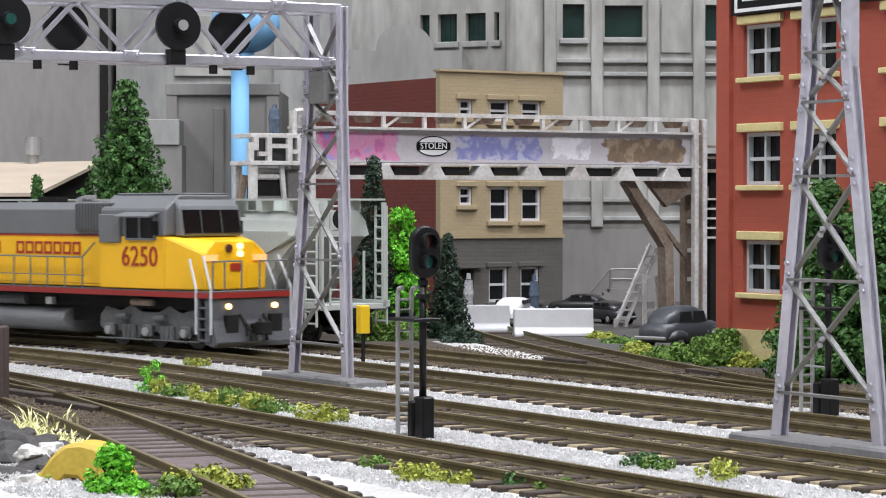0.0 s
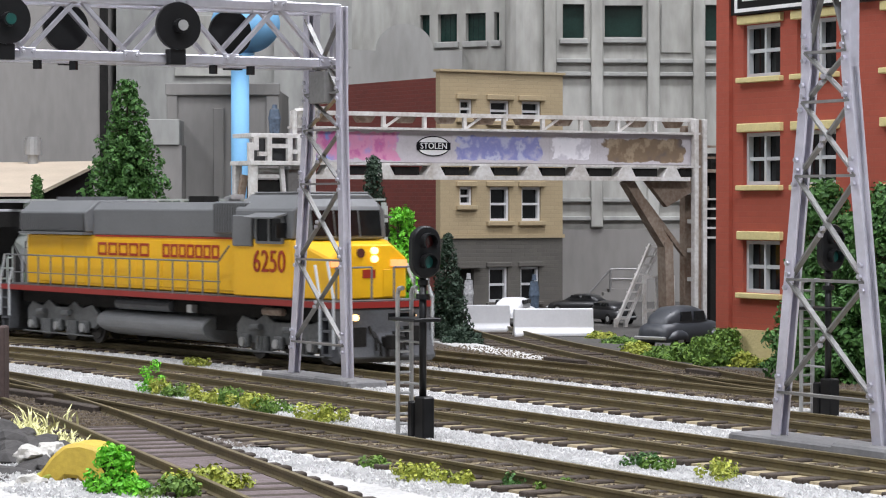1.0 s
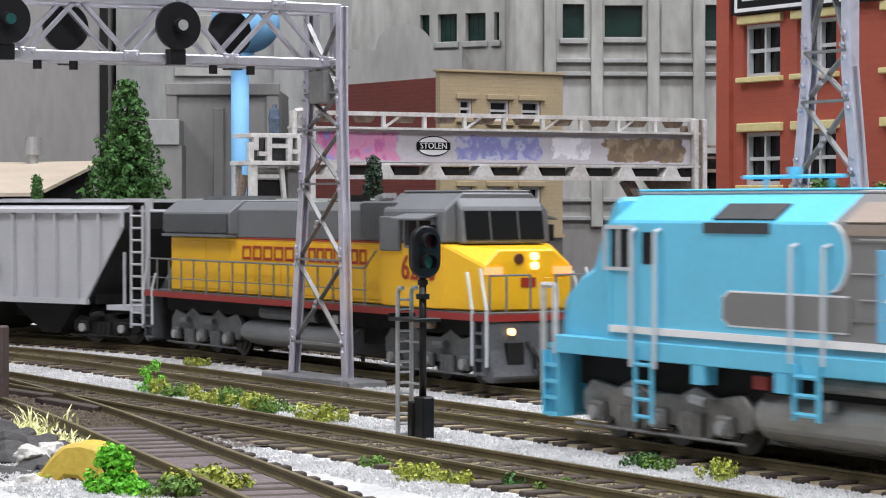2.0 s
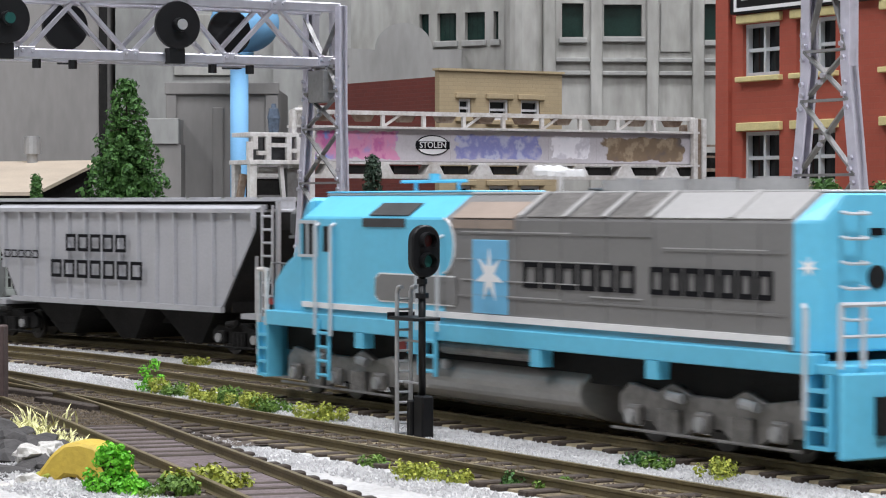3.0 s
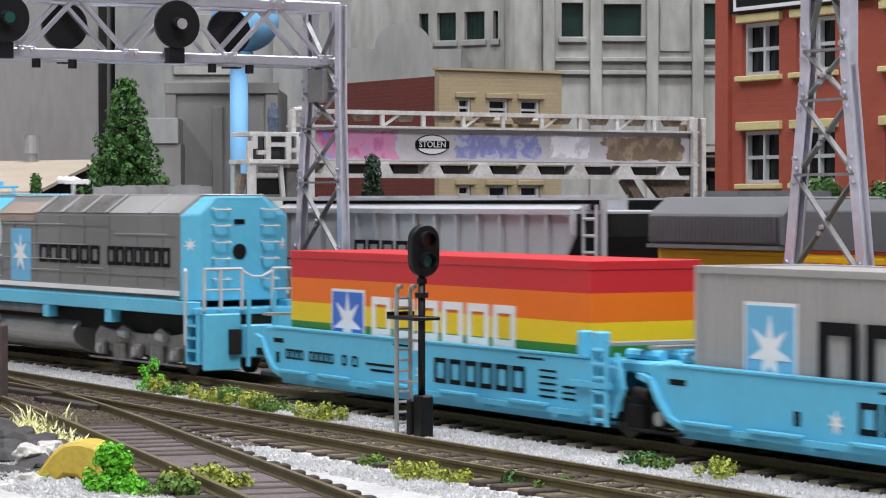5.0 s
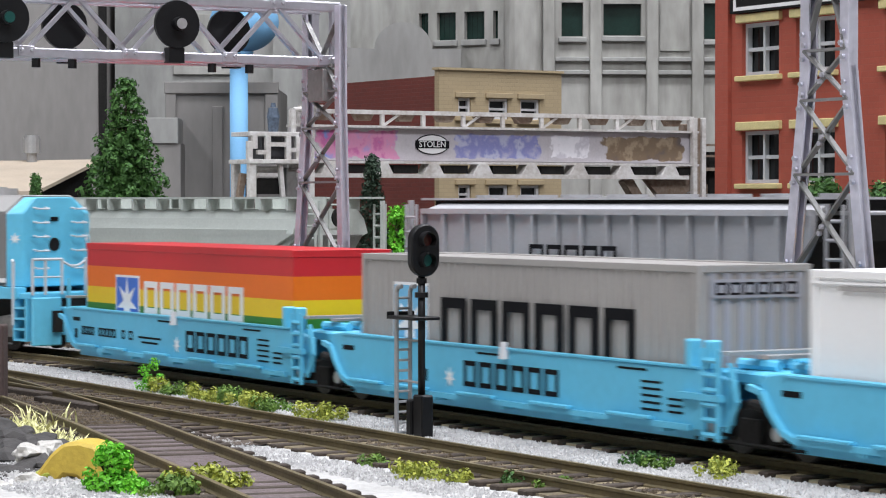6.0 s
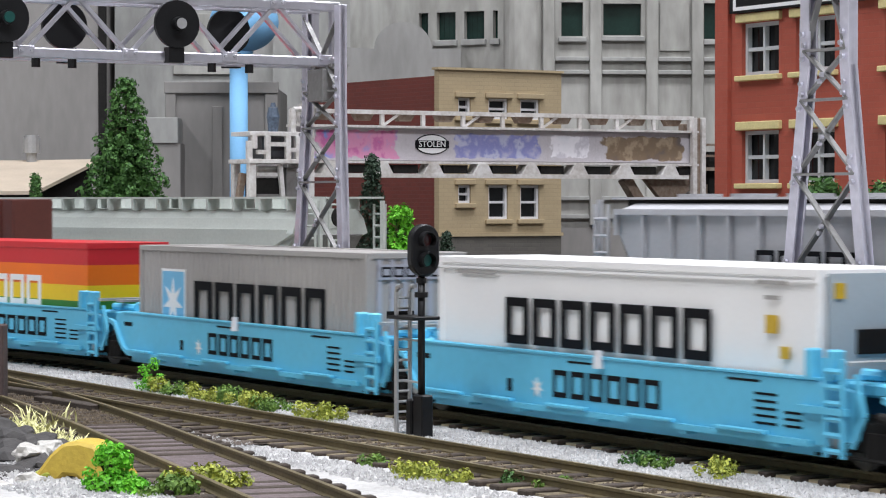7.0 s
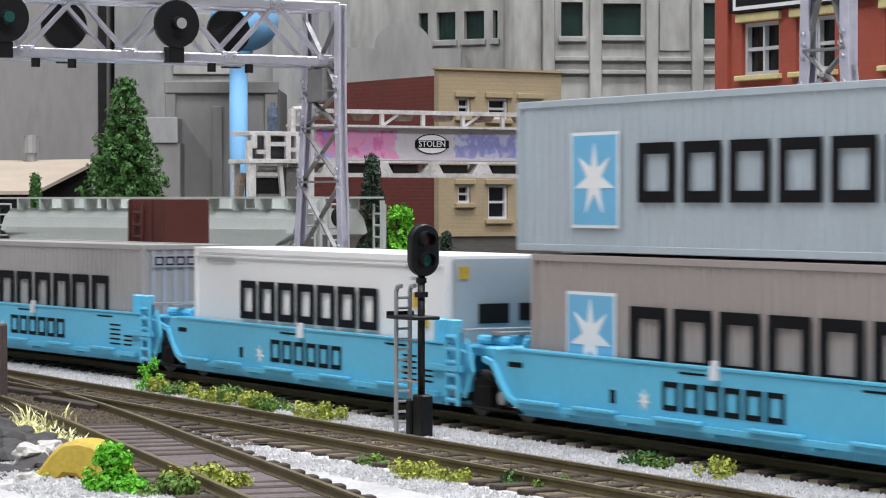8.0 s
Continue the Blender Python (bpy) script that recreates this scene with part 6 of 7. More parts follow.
        chain(bm, [(-9.62, sy * 1.45, 2.35), (-9.62, sy * 0.42, 2.35)], 0.03)
        part("rear_handrail", bm, FRAMEGREY, L)
        bm = chain(BM(), [(-9.8, sy * 0.35, 0.5), (-9.85, sy * 0.35, 2.3)], 0.06)
        part("mu_stand", bm, BLUE, L)
    part("gate_chain", chain(BM(), [(-9.62, -0.42, 2.8), (-9.62, -0.15, 2.66), (-9.62, 0.15, 2.66), (-9.62, 0.42, 2.8)], 0.035), FRAMEGREY, L)
    part("drawbar_pocket", box(BM(), -9.75, -9.3, -0.45, 0.45, 0.7, 1.5), BLUE, L, bev=0.04)
    part("front_pilot", prism(BM(), [(10.9, 1.78), (11.1, 1.78), (11.3, 0.55), (11.1, 0.5), (10.9, 0.55)], -1.45, 1.45), BLUE, L, bev=0.04)
    part("front_platform", box(BM(), 10.4, 11.1, -1.45, 1.45, 1.78, 1.88), BLUE, L)
    # underframe
    part("underframe", box(BM(), -9.5, 10.6, -1.05, 1.05, 1.15, 1.74), BLACKROUGH, L)
    tank = BM()
    pts = [(1.34 * math.cos(math.radians(a)), 0.95 + 0.6 * math.sin(math.radians(a))) for a in range(0, 360, 20)]
    part("fuel_tank", prism(tank, pts, -1.9, 5.0, "x"), TANK, L, "dull grey fuel tank", bev=0.05)
    for sy in (-1, 1):
        part("air_tank", rod(BM(), (-0.5, sy * 1.2, 1.58), (3.2, sy * 1.2, 1.58), 0.14, 12), TRUCK, L)
        part("filler", rod(BM(), (2.9, sy * 1.3, 1.25), (2.9, sy * 1.42, 1.25), 0.1, 10), GALV, L)
        part("red_valve", box(BM(), 4.55, 4.95, min(sy * 1.2, sy * 1.35), max(sy * 1.2, sy * 1.35), 1.4, 1.62), RED, L)
    bogie(L, -5.75, 3, spread=2.1, tall=1.15)
    bogie(L, 7.75, 3, spread=1.95, tall=1.15)
    coupler(L, -10.2, -1)
    part("drawbar", box(BM(), -10.9, -9.7, -0.1, 0.1, 0.78, 0.94), BLACKROUGH, L)
    coupler(L, 11.2, 1)
    return L


def yellow_loco():
    """A six-axle hood diesel in yellow and grey, wide-nosed."""
    L = thing("yellow_diesel_locomotive", "yellow and grey wide-nosed diesel locomotive with lit headlights", "locomotive")
    part("lower_hood", box(BM(), -9.15, 4.3, -1.18, 1.18, 1.95, 3.5), YELLOW, L, "yellow engine hood", bev=0.03)
    part("upper_hood", prism(BM(), [(-1.18, 3.52), (1.18, 3.52), (1.18, 4.28), (0.95, 4.5), (-0.95, 4.5), (-1.18, 4.28)], -9.15, 4.3, "x"), UPGREY, L, "grey upper hood", bev=0.02)
    part("radiator", prism(BM(), [(-1.42, 3.6), (1.42, 3.6), (1.46, 4.2), (1.0, 4.56), (-1.0, 4.56), (-1.46, 4.2)], -9.1, -4.6, "x"), UPGREY, L, "flared radiator section", bev=0.03)
    part("dynamic_brake", box(BM(), 2.9, 4.75, -1.3, 1.3, 3.62, 4.52), UPGREY, L, bev=0.04)
    cab = part("cab", box(BM(), 4.3, 7.3, -1.5, 1.5, 1.95, 3.5), YELLOW, L, "yellow lower cab", bev=0.03)
    up = part("cab_top", prism(BM(), [(-1.5, 3.52), (1.5, 3.52), (1.45, 4.3), (0.95, 4.72), (-0.95, 4.72), (-1.45, 4.3)], 4.3, 7.35, "x"), UPGREY, L, "grey upper cab", bev=0.04)
    # faceted windscreen front
    bm = BM()
    prism(bm, [(7.35, 3.5), (7.75, 3.5), (7.6, 4.35), (7.35, 4.62)], -1.15, 1.15)
    front = part("cab_front", bm, UPGREY, L, bev=0.05)
    for y0, y1 in ((-1.08, -0.42), (-0.36, 0.36), (0.42, 1.08)):
        part("windscreen", prism(BM(), [(7.73, 3.6), (7.77, 3.6), (7.645, 4.28), (7.6, 4.28)], y0, y1), DARKGLASS, front)
    # nose: wide, sloping top
    bm = BM()
    a = [bm.verts.new(v) for v in ((7.3, -1.5, 1.95), (7.3, 1.5, 1.95), (7.3, 1.5, 3.5), (7.3, -1.5, 3.5))]
    b = [bm.verts.new(v) for v in ((8.75, -1.2, 1.95), (8.75, 1.2, 1.95), (8.75, 1.2, 3.0), (8.75, -1.2, 3.0))]
    c = [bm.verts.new(v) for v in ((8.68, 0.75, 3.38), (8.68, -0.75, 3.38))]
    bm.faces.new((a[0], a[1], b[1], b[0]))
    bm.faces.new((a[1], a[2], b[2], b[1]))
    bm.faces.new((a[3], a[0], b[0], b[3]))
    bm.faces.new((a[2], a[3], c[1], c[0]))
    bm.faces.new((a[2], c[0], b[2]))
    bm.faces.new((a[3], b[3], c[1]))
    bm.faces.new((b[0], b[1], b[2], c[0], c[1], b[3]))
    bm.faces.new(a[::-1])
    nose = part("nose", bm, YELLOW, L, "yellow wide nose", bev=0.04)
    for z in (3.22, 3.0):
        part("headlight", rod(BM(), (8.7, 0.18, z), (8.8, 0.18, z), 0.095, 16), LAMP, nose, "glowing headlight")
    part("lamp_bezel", rod(BM(), (8.66, -0.25, 3.16), (8.78, -0.25, 3.16), 0.12, 12), BROWN, nose)
    for y in (-0.95, 0.95):
        part("number_board", box(BM(), 8.66, 8.79, y - 0.24, y + 0.24, 2.8, 2.98), NUMBOARD, nose, "lit orange number board")
    part("nose_badge", box(BM(), 8.75, 8.775, -0.2, 0.2, 2.5, 2.72), LETTERRED, nose)
    part("nose_door", box(BM(), 8.75, 8.77, 0.45, 0.95, 2.0, 2.72), YELLOW, nose, bev=0.01)
    # deck and pilots
    part("deck", box(BM(), -10.3, 9.4, -1.52, 1.52, 1.78, 1.93), UPDARK, L)
    for sy in (-1, 1):
        part("red_sill", box(BM(), -10.3, 9.4, min(sy * 1.52, sy * 1.56), max(sy * 1.52, sy * 1.56), 1.74, 1.9), RED, L, "red sill stripe")
        part("frame_rail", box(BM(), -9.5, 8.6, min(sy * 0.9, sy * 1.15), max(sy * 0.9, sy * 1.15), 1.35, 1.74), BLACKROUGH, L)
    for x0, x1 in ((9.4, 9.46), (-10.36, -10.3)):
        part("red_end_sill", box(BM(), x0, x1, -1.52, 1.52, 1.74, 1.9), RED, L)
    pil = part("front_pilot", prism(BM(), [(9.1, 1.74), (9.4, 1.74), (9.45, 1.1), (9.7, 0.46), (9.5, 0.32), (9.1, 0.42)], -1.5, 1.5), UPDARK, L, "dark grey plow pilot", bev=0.03)
    for y in (-0.85, 0.85):
        part("pilot_opening", box(BM(), 9.44, 9.6, y - 0.22, y + 0.22, 0.75, 1.25), BLACKROUGH, pil)
        part("ditch_light", rod(BM(), (9.4, y * 1.05, 1.5), (9.52, y * 1.05, 1.5), 0.085, 14), LAMP, pil, "glowing ditch light")
    part("rear_pilot", box(BM(), -10.45, -10.15, -1.45, 1.45, 0.4, 1.74), UPDARK, L, bev=0.03)
    bm = BM()
    for y, z in ((-0.45, 0.95), (0.45, 0.95), (-0.3, 0.8), (0.3, 0.8)):
        chain(bm, [(9.45, y, z + 0.3), (9.75, y, z), (9.8, y, z - 0.3)], 0.045)
    part("air_hoses", bm, BLACKROUGH, L)
    for sy in (-1, 1):
        Y = sy * 1.18
        # grilles
        for x0, x1, y, z0, z1, mm in ((-9.0, -4.7, sy * 1.43, 3.66, 4.16, DARKGRILLE), (2.95, 4.7, sy * 1.3, 3.68, 4.45, DARKGRILLE)):
            gr = part("grille", box(BM(), x0, x1, min(y, y + sy * 0.05), max(y, y + sy * 0.05), z0, z1), mm, L, "dark grille")
            fr = BM()
            k = x0
            while k < x1:
                box(fr, k, k + 0.03, min(y + sy * 0.05, y + sy * 0.07), max(y + sy * 0.05, y + sy * 0.07), z0, z1)
                k += 0.14
            part("slats", fr, UPGREY, gr)
        part("grille_ledge", box(BM(), -9.1, -4.65, min(sy * 1.2, sy * 1.5), max(sy * 1.2, sy * 1.5), 3.52, 3.6), UPGREY, L)
        part("pale_line", box(BM(), -4.5, 4.3, min(Y, Y + sy * 0.02), max(Y, Y + sy * 0.02), 3.47, 3.52), LETTERRED, L, "thin red line")
        for x in (-8.2, -6.6, -5.0, -3.4, -1.8, -0.2, 1.4, 3.0):
            d = part("hood_door", box(BM(), x, x + 1.5, min(Y, Y + sy * 0.02), max(Y, Y + sy * 0.02), 2.05, 3.4), YELLOW, L, bev=0.008)
        part("air_intake_box", box(BM(), 4.35, 5.35, min(sy * 1.2, sy * 1.58), max(sy * 1.2, sy * 1.58), 3.3, 4.15), UPGREY, L, bev=0.03)
        # cab windows with sunshade
        w = part("side_window", box(BM(), 5.6, 6.9, min(sy * 1.49, sy * 1.53), max(sy * 1.49, sy * 1.53), 3.45, 4.05), DARKGLASS, L, "dark cab side window")
        bm = BM()
        for q in ((5.55, 5.62, 3.4, 4.1), (6.88, 6.96, 3.4, 4.1), (6.2, 6.28, 3.45, 4.05), (5.62, 6.88, 3.38, 3.45), (5.62, 6.88, 4.05, 4.11)):
            box(bm, q[0], q[1], min(sy * 1.5, sy * 1.56), max(sy * 1.5, sy * 1.56), q[2], q[3])
        part("window_frame", bm, UPGREY, w)
        part("sunshade", prism(BM(), [(sy * 1.45, 4.16), (sy * 1.9, 4.06), (sy * 1.9, 4.1), (sy * 1.45, 4.22)], 5.45, 7.05, "x"), UPGREY, L)
        part("mirror", box(BM(), 7.0, 7.05, min(sy * 1.5, sy * 1.8), max(sy * 1.5, sy * 1.8), 3.55, 3.95), BLACK, L)
        # name blocks and number
        mark_row(marks(-4.3, -1.0, 2.92, 3.3, Y + sy * 0.02, 5, 0.4, depth=sy * 0.02) if sy < 0 else marks(1.0, 4.25, 2.92, 3.3, Y + sy * 0.02, 5, 0.4, depth=sy * 0.02), LETTERRED, L, "red name block")
        mark_row(marks(-0.25, 3.05, 2.92, 3.3, Y + sy * 0.02, 7, 0.4, depth=sy * 0.02) if sy < 0 else marks(-3.05, 0.25, 2.92, 3.3, Y + sy * 0.02, 7, 0.4, depth=sy * 0.02), LETTERRED, L, "red name block")
        lettering("road_number", "6250", 0.85, LETTERRED, cab, P(6.2, sy * 1.52, 2.88, 0 if sy < 0 else 180, 90))
        # side handrail
        bm = BM()
        n = 16
        for k in range(n):
            x = -9.4 + k * 0.86
            rod(bm, (x, sy * 1.52, 1.9), (x, sy * 1.52, 2.85), 0.025)
        chain(bm, [(-10.0, sy * 1.52, 2.85), (3.5, sy * 1.52, 2.85), (4.1, sy * 1.52, 3.3)], 0.028)
        chain(bm, [(-10.0, sy * 1.52, 2.3), (3.6, sy * 1.52, 2.3)], 0.018)
        part("handrail", bm, UPGREY, L, "grey handrail on stanchions")
        # corner grab rails
        for pts in ([(-10.35, sy * 1.55, 0.9), (-10.35, sy * 1.55, 2.0), (-10.05, sy * 1.53, 2.85)], [(-9.7, sy * 1.55, 0.9), (-9.7, sy * 1.55, 2.0), (-9.5, sy * 1.53, 2.4)], [(9.45, sy * 1.55, 0.7), (9.45, sy * 1.55, 2.0), (9.0, sy * 1.45, 2.95)], [(8.8, sy * 1.55, 0.7), (8.8, sy * 1.55, 2.0), (8.4, sy * 1.45, 2.85)]):
            part("corner_rail", chain(BM(), pts, 0.04), FRAMEGREY, L, "pale corner grab rail")
        bm = BM()
        for y in (0.35, 1.0, 1.45):
            rod(bm, (9.42, sy * y, 1.95), (9.42, sy * y, 2.8), 0.028)
        chain(bm, [(9.42, sy * 0.35, 2.8), (9.42, sy * 1.45, 2.8)], 0.028)
        part("end_handrail", bm, UPGREY, L)
        steps(L, 8.85, 9.4, min(sy * 1.2, sy * 1.55), max(sy * 1.2, sy * 1.55), 0.5, 1.74, 4, UPDARK)
        steps(L, -10.25, -9.7, min(sy * 1.2, sy * 1.55), max(sy * 1.2, sy * 1.55), 0.5, 1.74, 4, UPDARK)
        part("air_tank", rod(BM(), (-3.0, sy * 1.15, 1.5), (0.3, sy * 1.15, 1.5), 0.17, 12), UPDARK, L)
        part("white_valve", box(BM(), 1.55, 1.85, min(sy * 1.25, sy * 1.42), max(sy * 1.25, sy * 1.42), 1.38, 1.6), GALV, L)
        part("bell_gear", box(BM(), 5.6, 6.6, min(sy * 1.2, sy * 1.42), max(sy * 1.2, sy * 1.42), 1.45, 1.65), RUSTY, L, bev=0.05)
    part("cab_roof", box(BM(), 4.5, 7.3, -0.96, 0.96, 4.72, 4.78), UPGREY, L, bev=0.02)
    for x in (-8.2, -7.0, -5.8):
        part("roof_fan", rod(BM(), (x, 0, 4.56), (x, 0, 4.68), 0.55, 20), UPGREY, L)
    part("exhaust", box(BM(), -0.4, 0.5, -0.25, 0.25, 4.5, 4.68), BLACKROUGH, L)
    bm = BM()
    for dy in (-0.14, 0, 0.14):
        rod(bm, (1.5, dy, 4.62), (2.0, dy, 4.66), 0.03, 8, 0.08)
    box(bm, 1.6, 1.8, -0.2, 0.2, 4.5, 4.62)
    part("horn", bm, GALV, L)
    part("underframe", box(BM(), -9.0, 9.0, -0.9, 0.9, 0.9, 1.76), BLACKROUGH, L)
    pts = [(1.38 * math.cos(math.radians(a)), 0.95 + 0.48 * math.sin(math.radians(a))) for a in range(0, 360, 20)]
    part("fuel_tank", prism(BM(), pts, -4.1, 2.3, "x"), YTANK, L, "grey fuel tank", bev=0.04)
    bogie(L, -6.75, 3, 0.48, YTRUCK, tall=1.3)
    bogie(L, 6.3, 3, 0.48, YTRUCK, tall=1.3)
    coupler(L, 9.5, 1)
    coupler(L, -10.4, -1)
    return L


def container(name, label, length, h, material, ribs=True, logo=None, marks_mat=None, letters=6, stripes=None, word=(2.9, -4.3), wz=(0.8, 1.8), badge=(4.7, 3.3, 0.5, 2.1)):
    """A shipping container; local origin at the middle of its floor."""
    c = thing(name, label, "shipping container", group="shipping containers")
    hl, hw = length / 2, 1.22
    if stripes:
        z = 0.0
        n = len(stripes)
        for i, (mm, f) in enumerate(stripes):
            part("colour_band", box(BM(), -hl, hl, -hw, hw, z, z + h * f), mm, c, bev=0.0)
            z += h * f
        part("roof_lip", box(BM(), -hl - 0.02, hl + 0.02, -hw - 0.025, hw + 0.025, h - 0.16, h + 0.01), stripes[-1][0], c, bev=0.01)
    else:
        part("body", box(BM(), -hl + 0.05, hl - 0.05, -hw + 0.05, hw - 0.05, 0.02, h - 0.03), material, c)
    fr = BM()
    for x in (-hl, hl - 0.14):
        for y in (-hw, hw - 0.14):
            box(fr, x, x + 0.14, y, y + 0.14, 0, h)
    for z in (0, h - 0.13):
        for y in (-hw, hw - 0.1):
            box(fr, -hl + 0.14, hl - 0.14, y, y + 0.1, z, z + 0.13)
        for x in (-hl, hl - 0.1):
            box(fr, x, x + 0.1, -hw + 0.14, hw - 0.14, z, z + 0.13)
    if not stripes:
        part("frame", fr, material, c, bev=0.01)
    else:
        fr.free()
    if ribs and not stripes:
        n = int(length / 0.28)
        for sy in (-1, 1):
            bm = BM()
            for k in range(n):
                x = -hl + 0.2 + k * (length - 0.4) / n
                y = sy * (hw - 0.05)
                prism(bm, [(x, min(y, y + sy * 0.001)), (x + 0.16, min(y, y + sy * 0.001)), (x + 0.12, y + sy * 0.035), (x + 0.04, y + sy * 0.035)], 0.13, h - 0.13, "z")
            part("corrugation", bm, material, c)
    skin = C_SILVER if material in (C_GREY, C_BROWNGREY) else material
    if not stripes:
        for sx in (-1, 1):
            x = sx * (hl - 0.05)
            bm = BM()
            for k in range(7):
                y = -hw + 0.2 + k * 0.31
                box(bm, min(x, x + sx * 0.04), max(x, x + sx * 0.04), y, y + 0.12, 0.14, h - 0.14)
            part("end_ribs", bm, skin, c)
        if logo:
            mark_row(marks(-0.9, 0.9, 2.3, 2.52, 0, 6, depth=0.02), INK, part("end_sign", box(BM(), -0.95, 0.95, 0.005, 0.03, 2.25, 2.57), skin, c, m=P(-hl - 0.03, 0, 0, -90)), "dark name block")
    bm = BM()
    for sx in (-1, 1):
        for k in (-0.75, -0.3, 0.3, 0.75):
            rod(bm, (sx * (hl + 0.03), k, 0.15), (sx * (hl + 0.03), k, h - 0.15), 0.028, 6)
    if stripes is None and not ribs:
        part("lock_rods", bm, GALV, c)
    else:
        bm.free()
    for sy in (-1, 1):
        y = sy * (hw + 0.003)
        # on the near face the blocks run from front to rear
        if logo:
            lx0, lx1 = sorted((sy * badge[0], sy * badge[1]))
            ld = part("logo_edge", box(BM(), lx0 - 0.06, lx1 + 0.06, min(y, y + sy * 0.012), max(y, y + sy * 0.012), badge[2] - 0.06, badge[3] + 0.06), WHITEINK, c)
            part("logo_panel", box(BM(), lx0, lx1, min(y, y + sy * 0.02), max(y, y + sy * 0.02), badge[2], badge[3]), logo, ld, "blue panel with a white star")
            part("star", star((lx0 + lx1) / 2, (badge[2] + badge[3]) / 2, (lx1 - lx0) * 0.46, y + sy * 0.02, sy * 0.01), WHITEINK, ld)
        if marks_mat:
            a, b = sorted((sy * word[0], sy * word[1]))
            mark_row(marks(a, b, wz[0], wz[1], y, letters, 0.32, depth=sy * 0.02), marks_mat, c, "plain name block")
    return c


def well_unit(label, word=(-2.1, 1.45), mark=2.85):
    """One platform of an articulated well car; local origin at its middle on the rails."""
    w = thing("well_car", label, "well car", group="articulated well car units")
    lift = P(0, 0, 0.27)
    for sy in (-1, 1):
        y0, y1 = sorted((sy * 1.3, sy * 1.46))
        out = [(6.5, 1.42), (6.95, 1.36), (7.15, 1.2), (6.95, 1.05), (6.75, 0.66), (6.45, 0.42), (6.1, 0.32), (-6.45, 0.32), (-6.6, 0.42), (-6.6, 1.25), (-6.45, 1.36)]
        part("side_sill", prism(BM(), out, y0, y1), BLUE_D, w, "light blue well side", bev=0.025, m=lift)
        rail = BM()
        sweep_pts = [(-6.3, 0.36), (6.05, 0.36), (6.4, 0.48), (6.7, 0.76), (6.95, 1.08), (7.3, 1.16)]
        for (xa, za), (xb, zb) in zip(sweep_pts, sweep_pts[1:]):
            bar(rail, (xa, sy * 1.52, za), (xb, sy * 1.52, zb), 0.1, 0.1, (0, 1, 0))
        part("lower_rail", rail, BLUE_D, w, m=lift)
        for x in (-5.2, -2.6, 0.1, 2.7, 4.6):
            part("walk_bar", box(BM(), x, x + 1.35, min(sy * 1.5, sy * 1.64), max(sy * 1.5, sy * 1.64), 0.42, 0.48), BLUE_D, w, bev=0.01, m=lift)
            part("rib_foot", prism(BM(), [(x - 0.4, 0.36), (x - 0.05, 0.36), (x - 0.12, 0.24), (x - 0.3, 0.24)], min(sy * 1.3, sy * 1.55), max(sy * 1.3, sy * 1.55)), BLUE_D, w, m=lift)
        part("top_lip", box(BM(), -6.45, 6.5, min(sy * 1.28, sy * 1.49), max(sy * 1.28, sy * 1.49), 1.362, 1.4), BLUE_D, w, m=lift)
        # name blocks, star, data blocks
        mark_row(marks(*word, 0.86, 1.36, sy * 1.46, 6, 0.34, depth=sy * 0.012), INK, w, "dark name block")
        part("star", star(word[1] + 0.5, 0.72, 0.2, sy * 1.46, sy * 0.012), WHITEINK, w, m=lift)
        part("unit_mark", box(BM(), mark, mark + 0.17, min(sy * 1.46, sy * 1.472), max(sy * 1.46, sy * 1.472), 0.6, 0.84), INK, w, m=lift)
        bars = [(-5.35, -4.75, 0.56 + 0.12 * k, 0.6 + 0.12 * k) for k in range(5)] + [(-6.0, -5.55, 0.56 + 0.11 * k, 0.6 + 0.11 * k) for k in range(3)] + [(-4.9, -4.0, 1.24, 1.28), (0.1, 0.9, 1.24, 1.28), (6.0, 6.5, 1.05, 1.15)]
        for xa, xb, za, zb in bars:
            part("data_bar", box(BM(), xa, xb, min(sy * 1.46, sy * 1.47), max(sy * 1.46, sy * 1.47), za, zb), INK, w, m=lift)
        if mark > 3:
            for xa, xb in ((5.9, 5.0), (4.75, 3.55), (3.2, 2.95), (2.75, 2.45)):
                mark_row(marks(xb, xa, 0.98, 1.2, sy * 1.46, max(1, round((xa - xb) / 0.24)), depth=sy * 0.012), INK, w, "small dark mark")
            part("fine_print", box(BM(), 0.7, 2.1, min(sy * 1.46, sy * 1.47), max(sy * 1.46, sy * 1.47), 0.78, 0.83), INK, w, m=lift)
            part("fine_print", box(BM(), 0.9, 1.9, min(sy * 1.46, sy * 1.47), max(sy * 1.46, sy * 1.47), 0.66, 0.71), INK, w, m=lift)
        part("guide_cone", rod(BM(), (-0.2, sy * 1.52, 1.2), (-0.2, sy * 1.52, 1.52), 0.1, 10, 0.07), WHITE, w, "white rounded stop", m=lift)
        for x in (-6.75, -6.2):
            part("end_post", box(BM(), x - 0.09, x + 0.09, min(sy * 1.25, sy * 1.52), max(sy * 1.2, sy * 1.52), 1.36, 1.86), BLUE_D, w, bev=0.03, m=lift)
        ladder(w, -6.9, sy * 1.53, 0.45, 2.0, BLUE_D, 0.42, "x", 0.25, 0.05)
        part("tie_down", box(BM(), -7.2, -6.0, min(sy * 1.46, sy * 1.58), max(sy * 1.46, sy * 1.58), 0.85, 0.96), BLUE_D, w, m=lift)
        part("end_gusset", prism(BM(), [(-6.6, 0.34), (-7.2, 0.46), (-7.3, 1.2), (-6.6, 1.3)], min(sy * 1.25, sy * 1.4), max(sy * 1.25, sy * 1.4)), BLUE_D, w, m=lift)
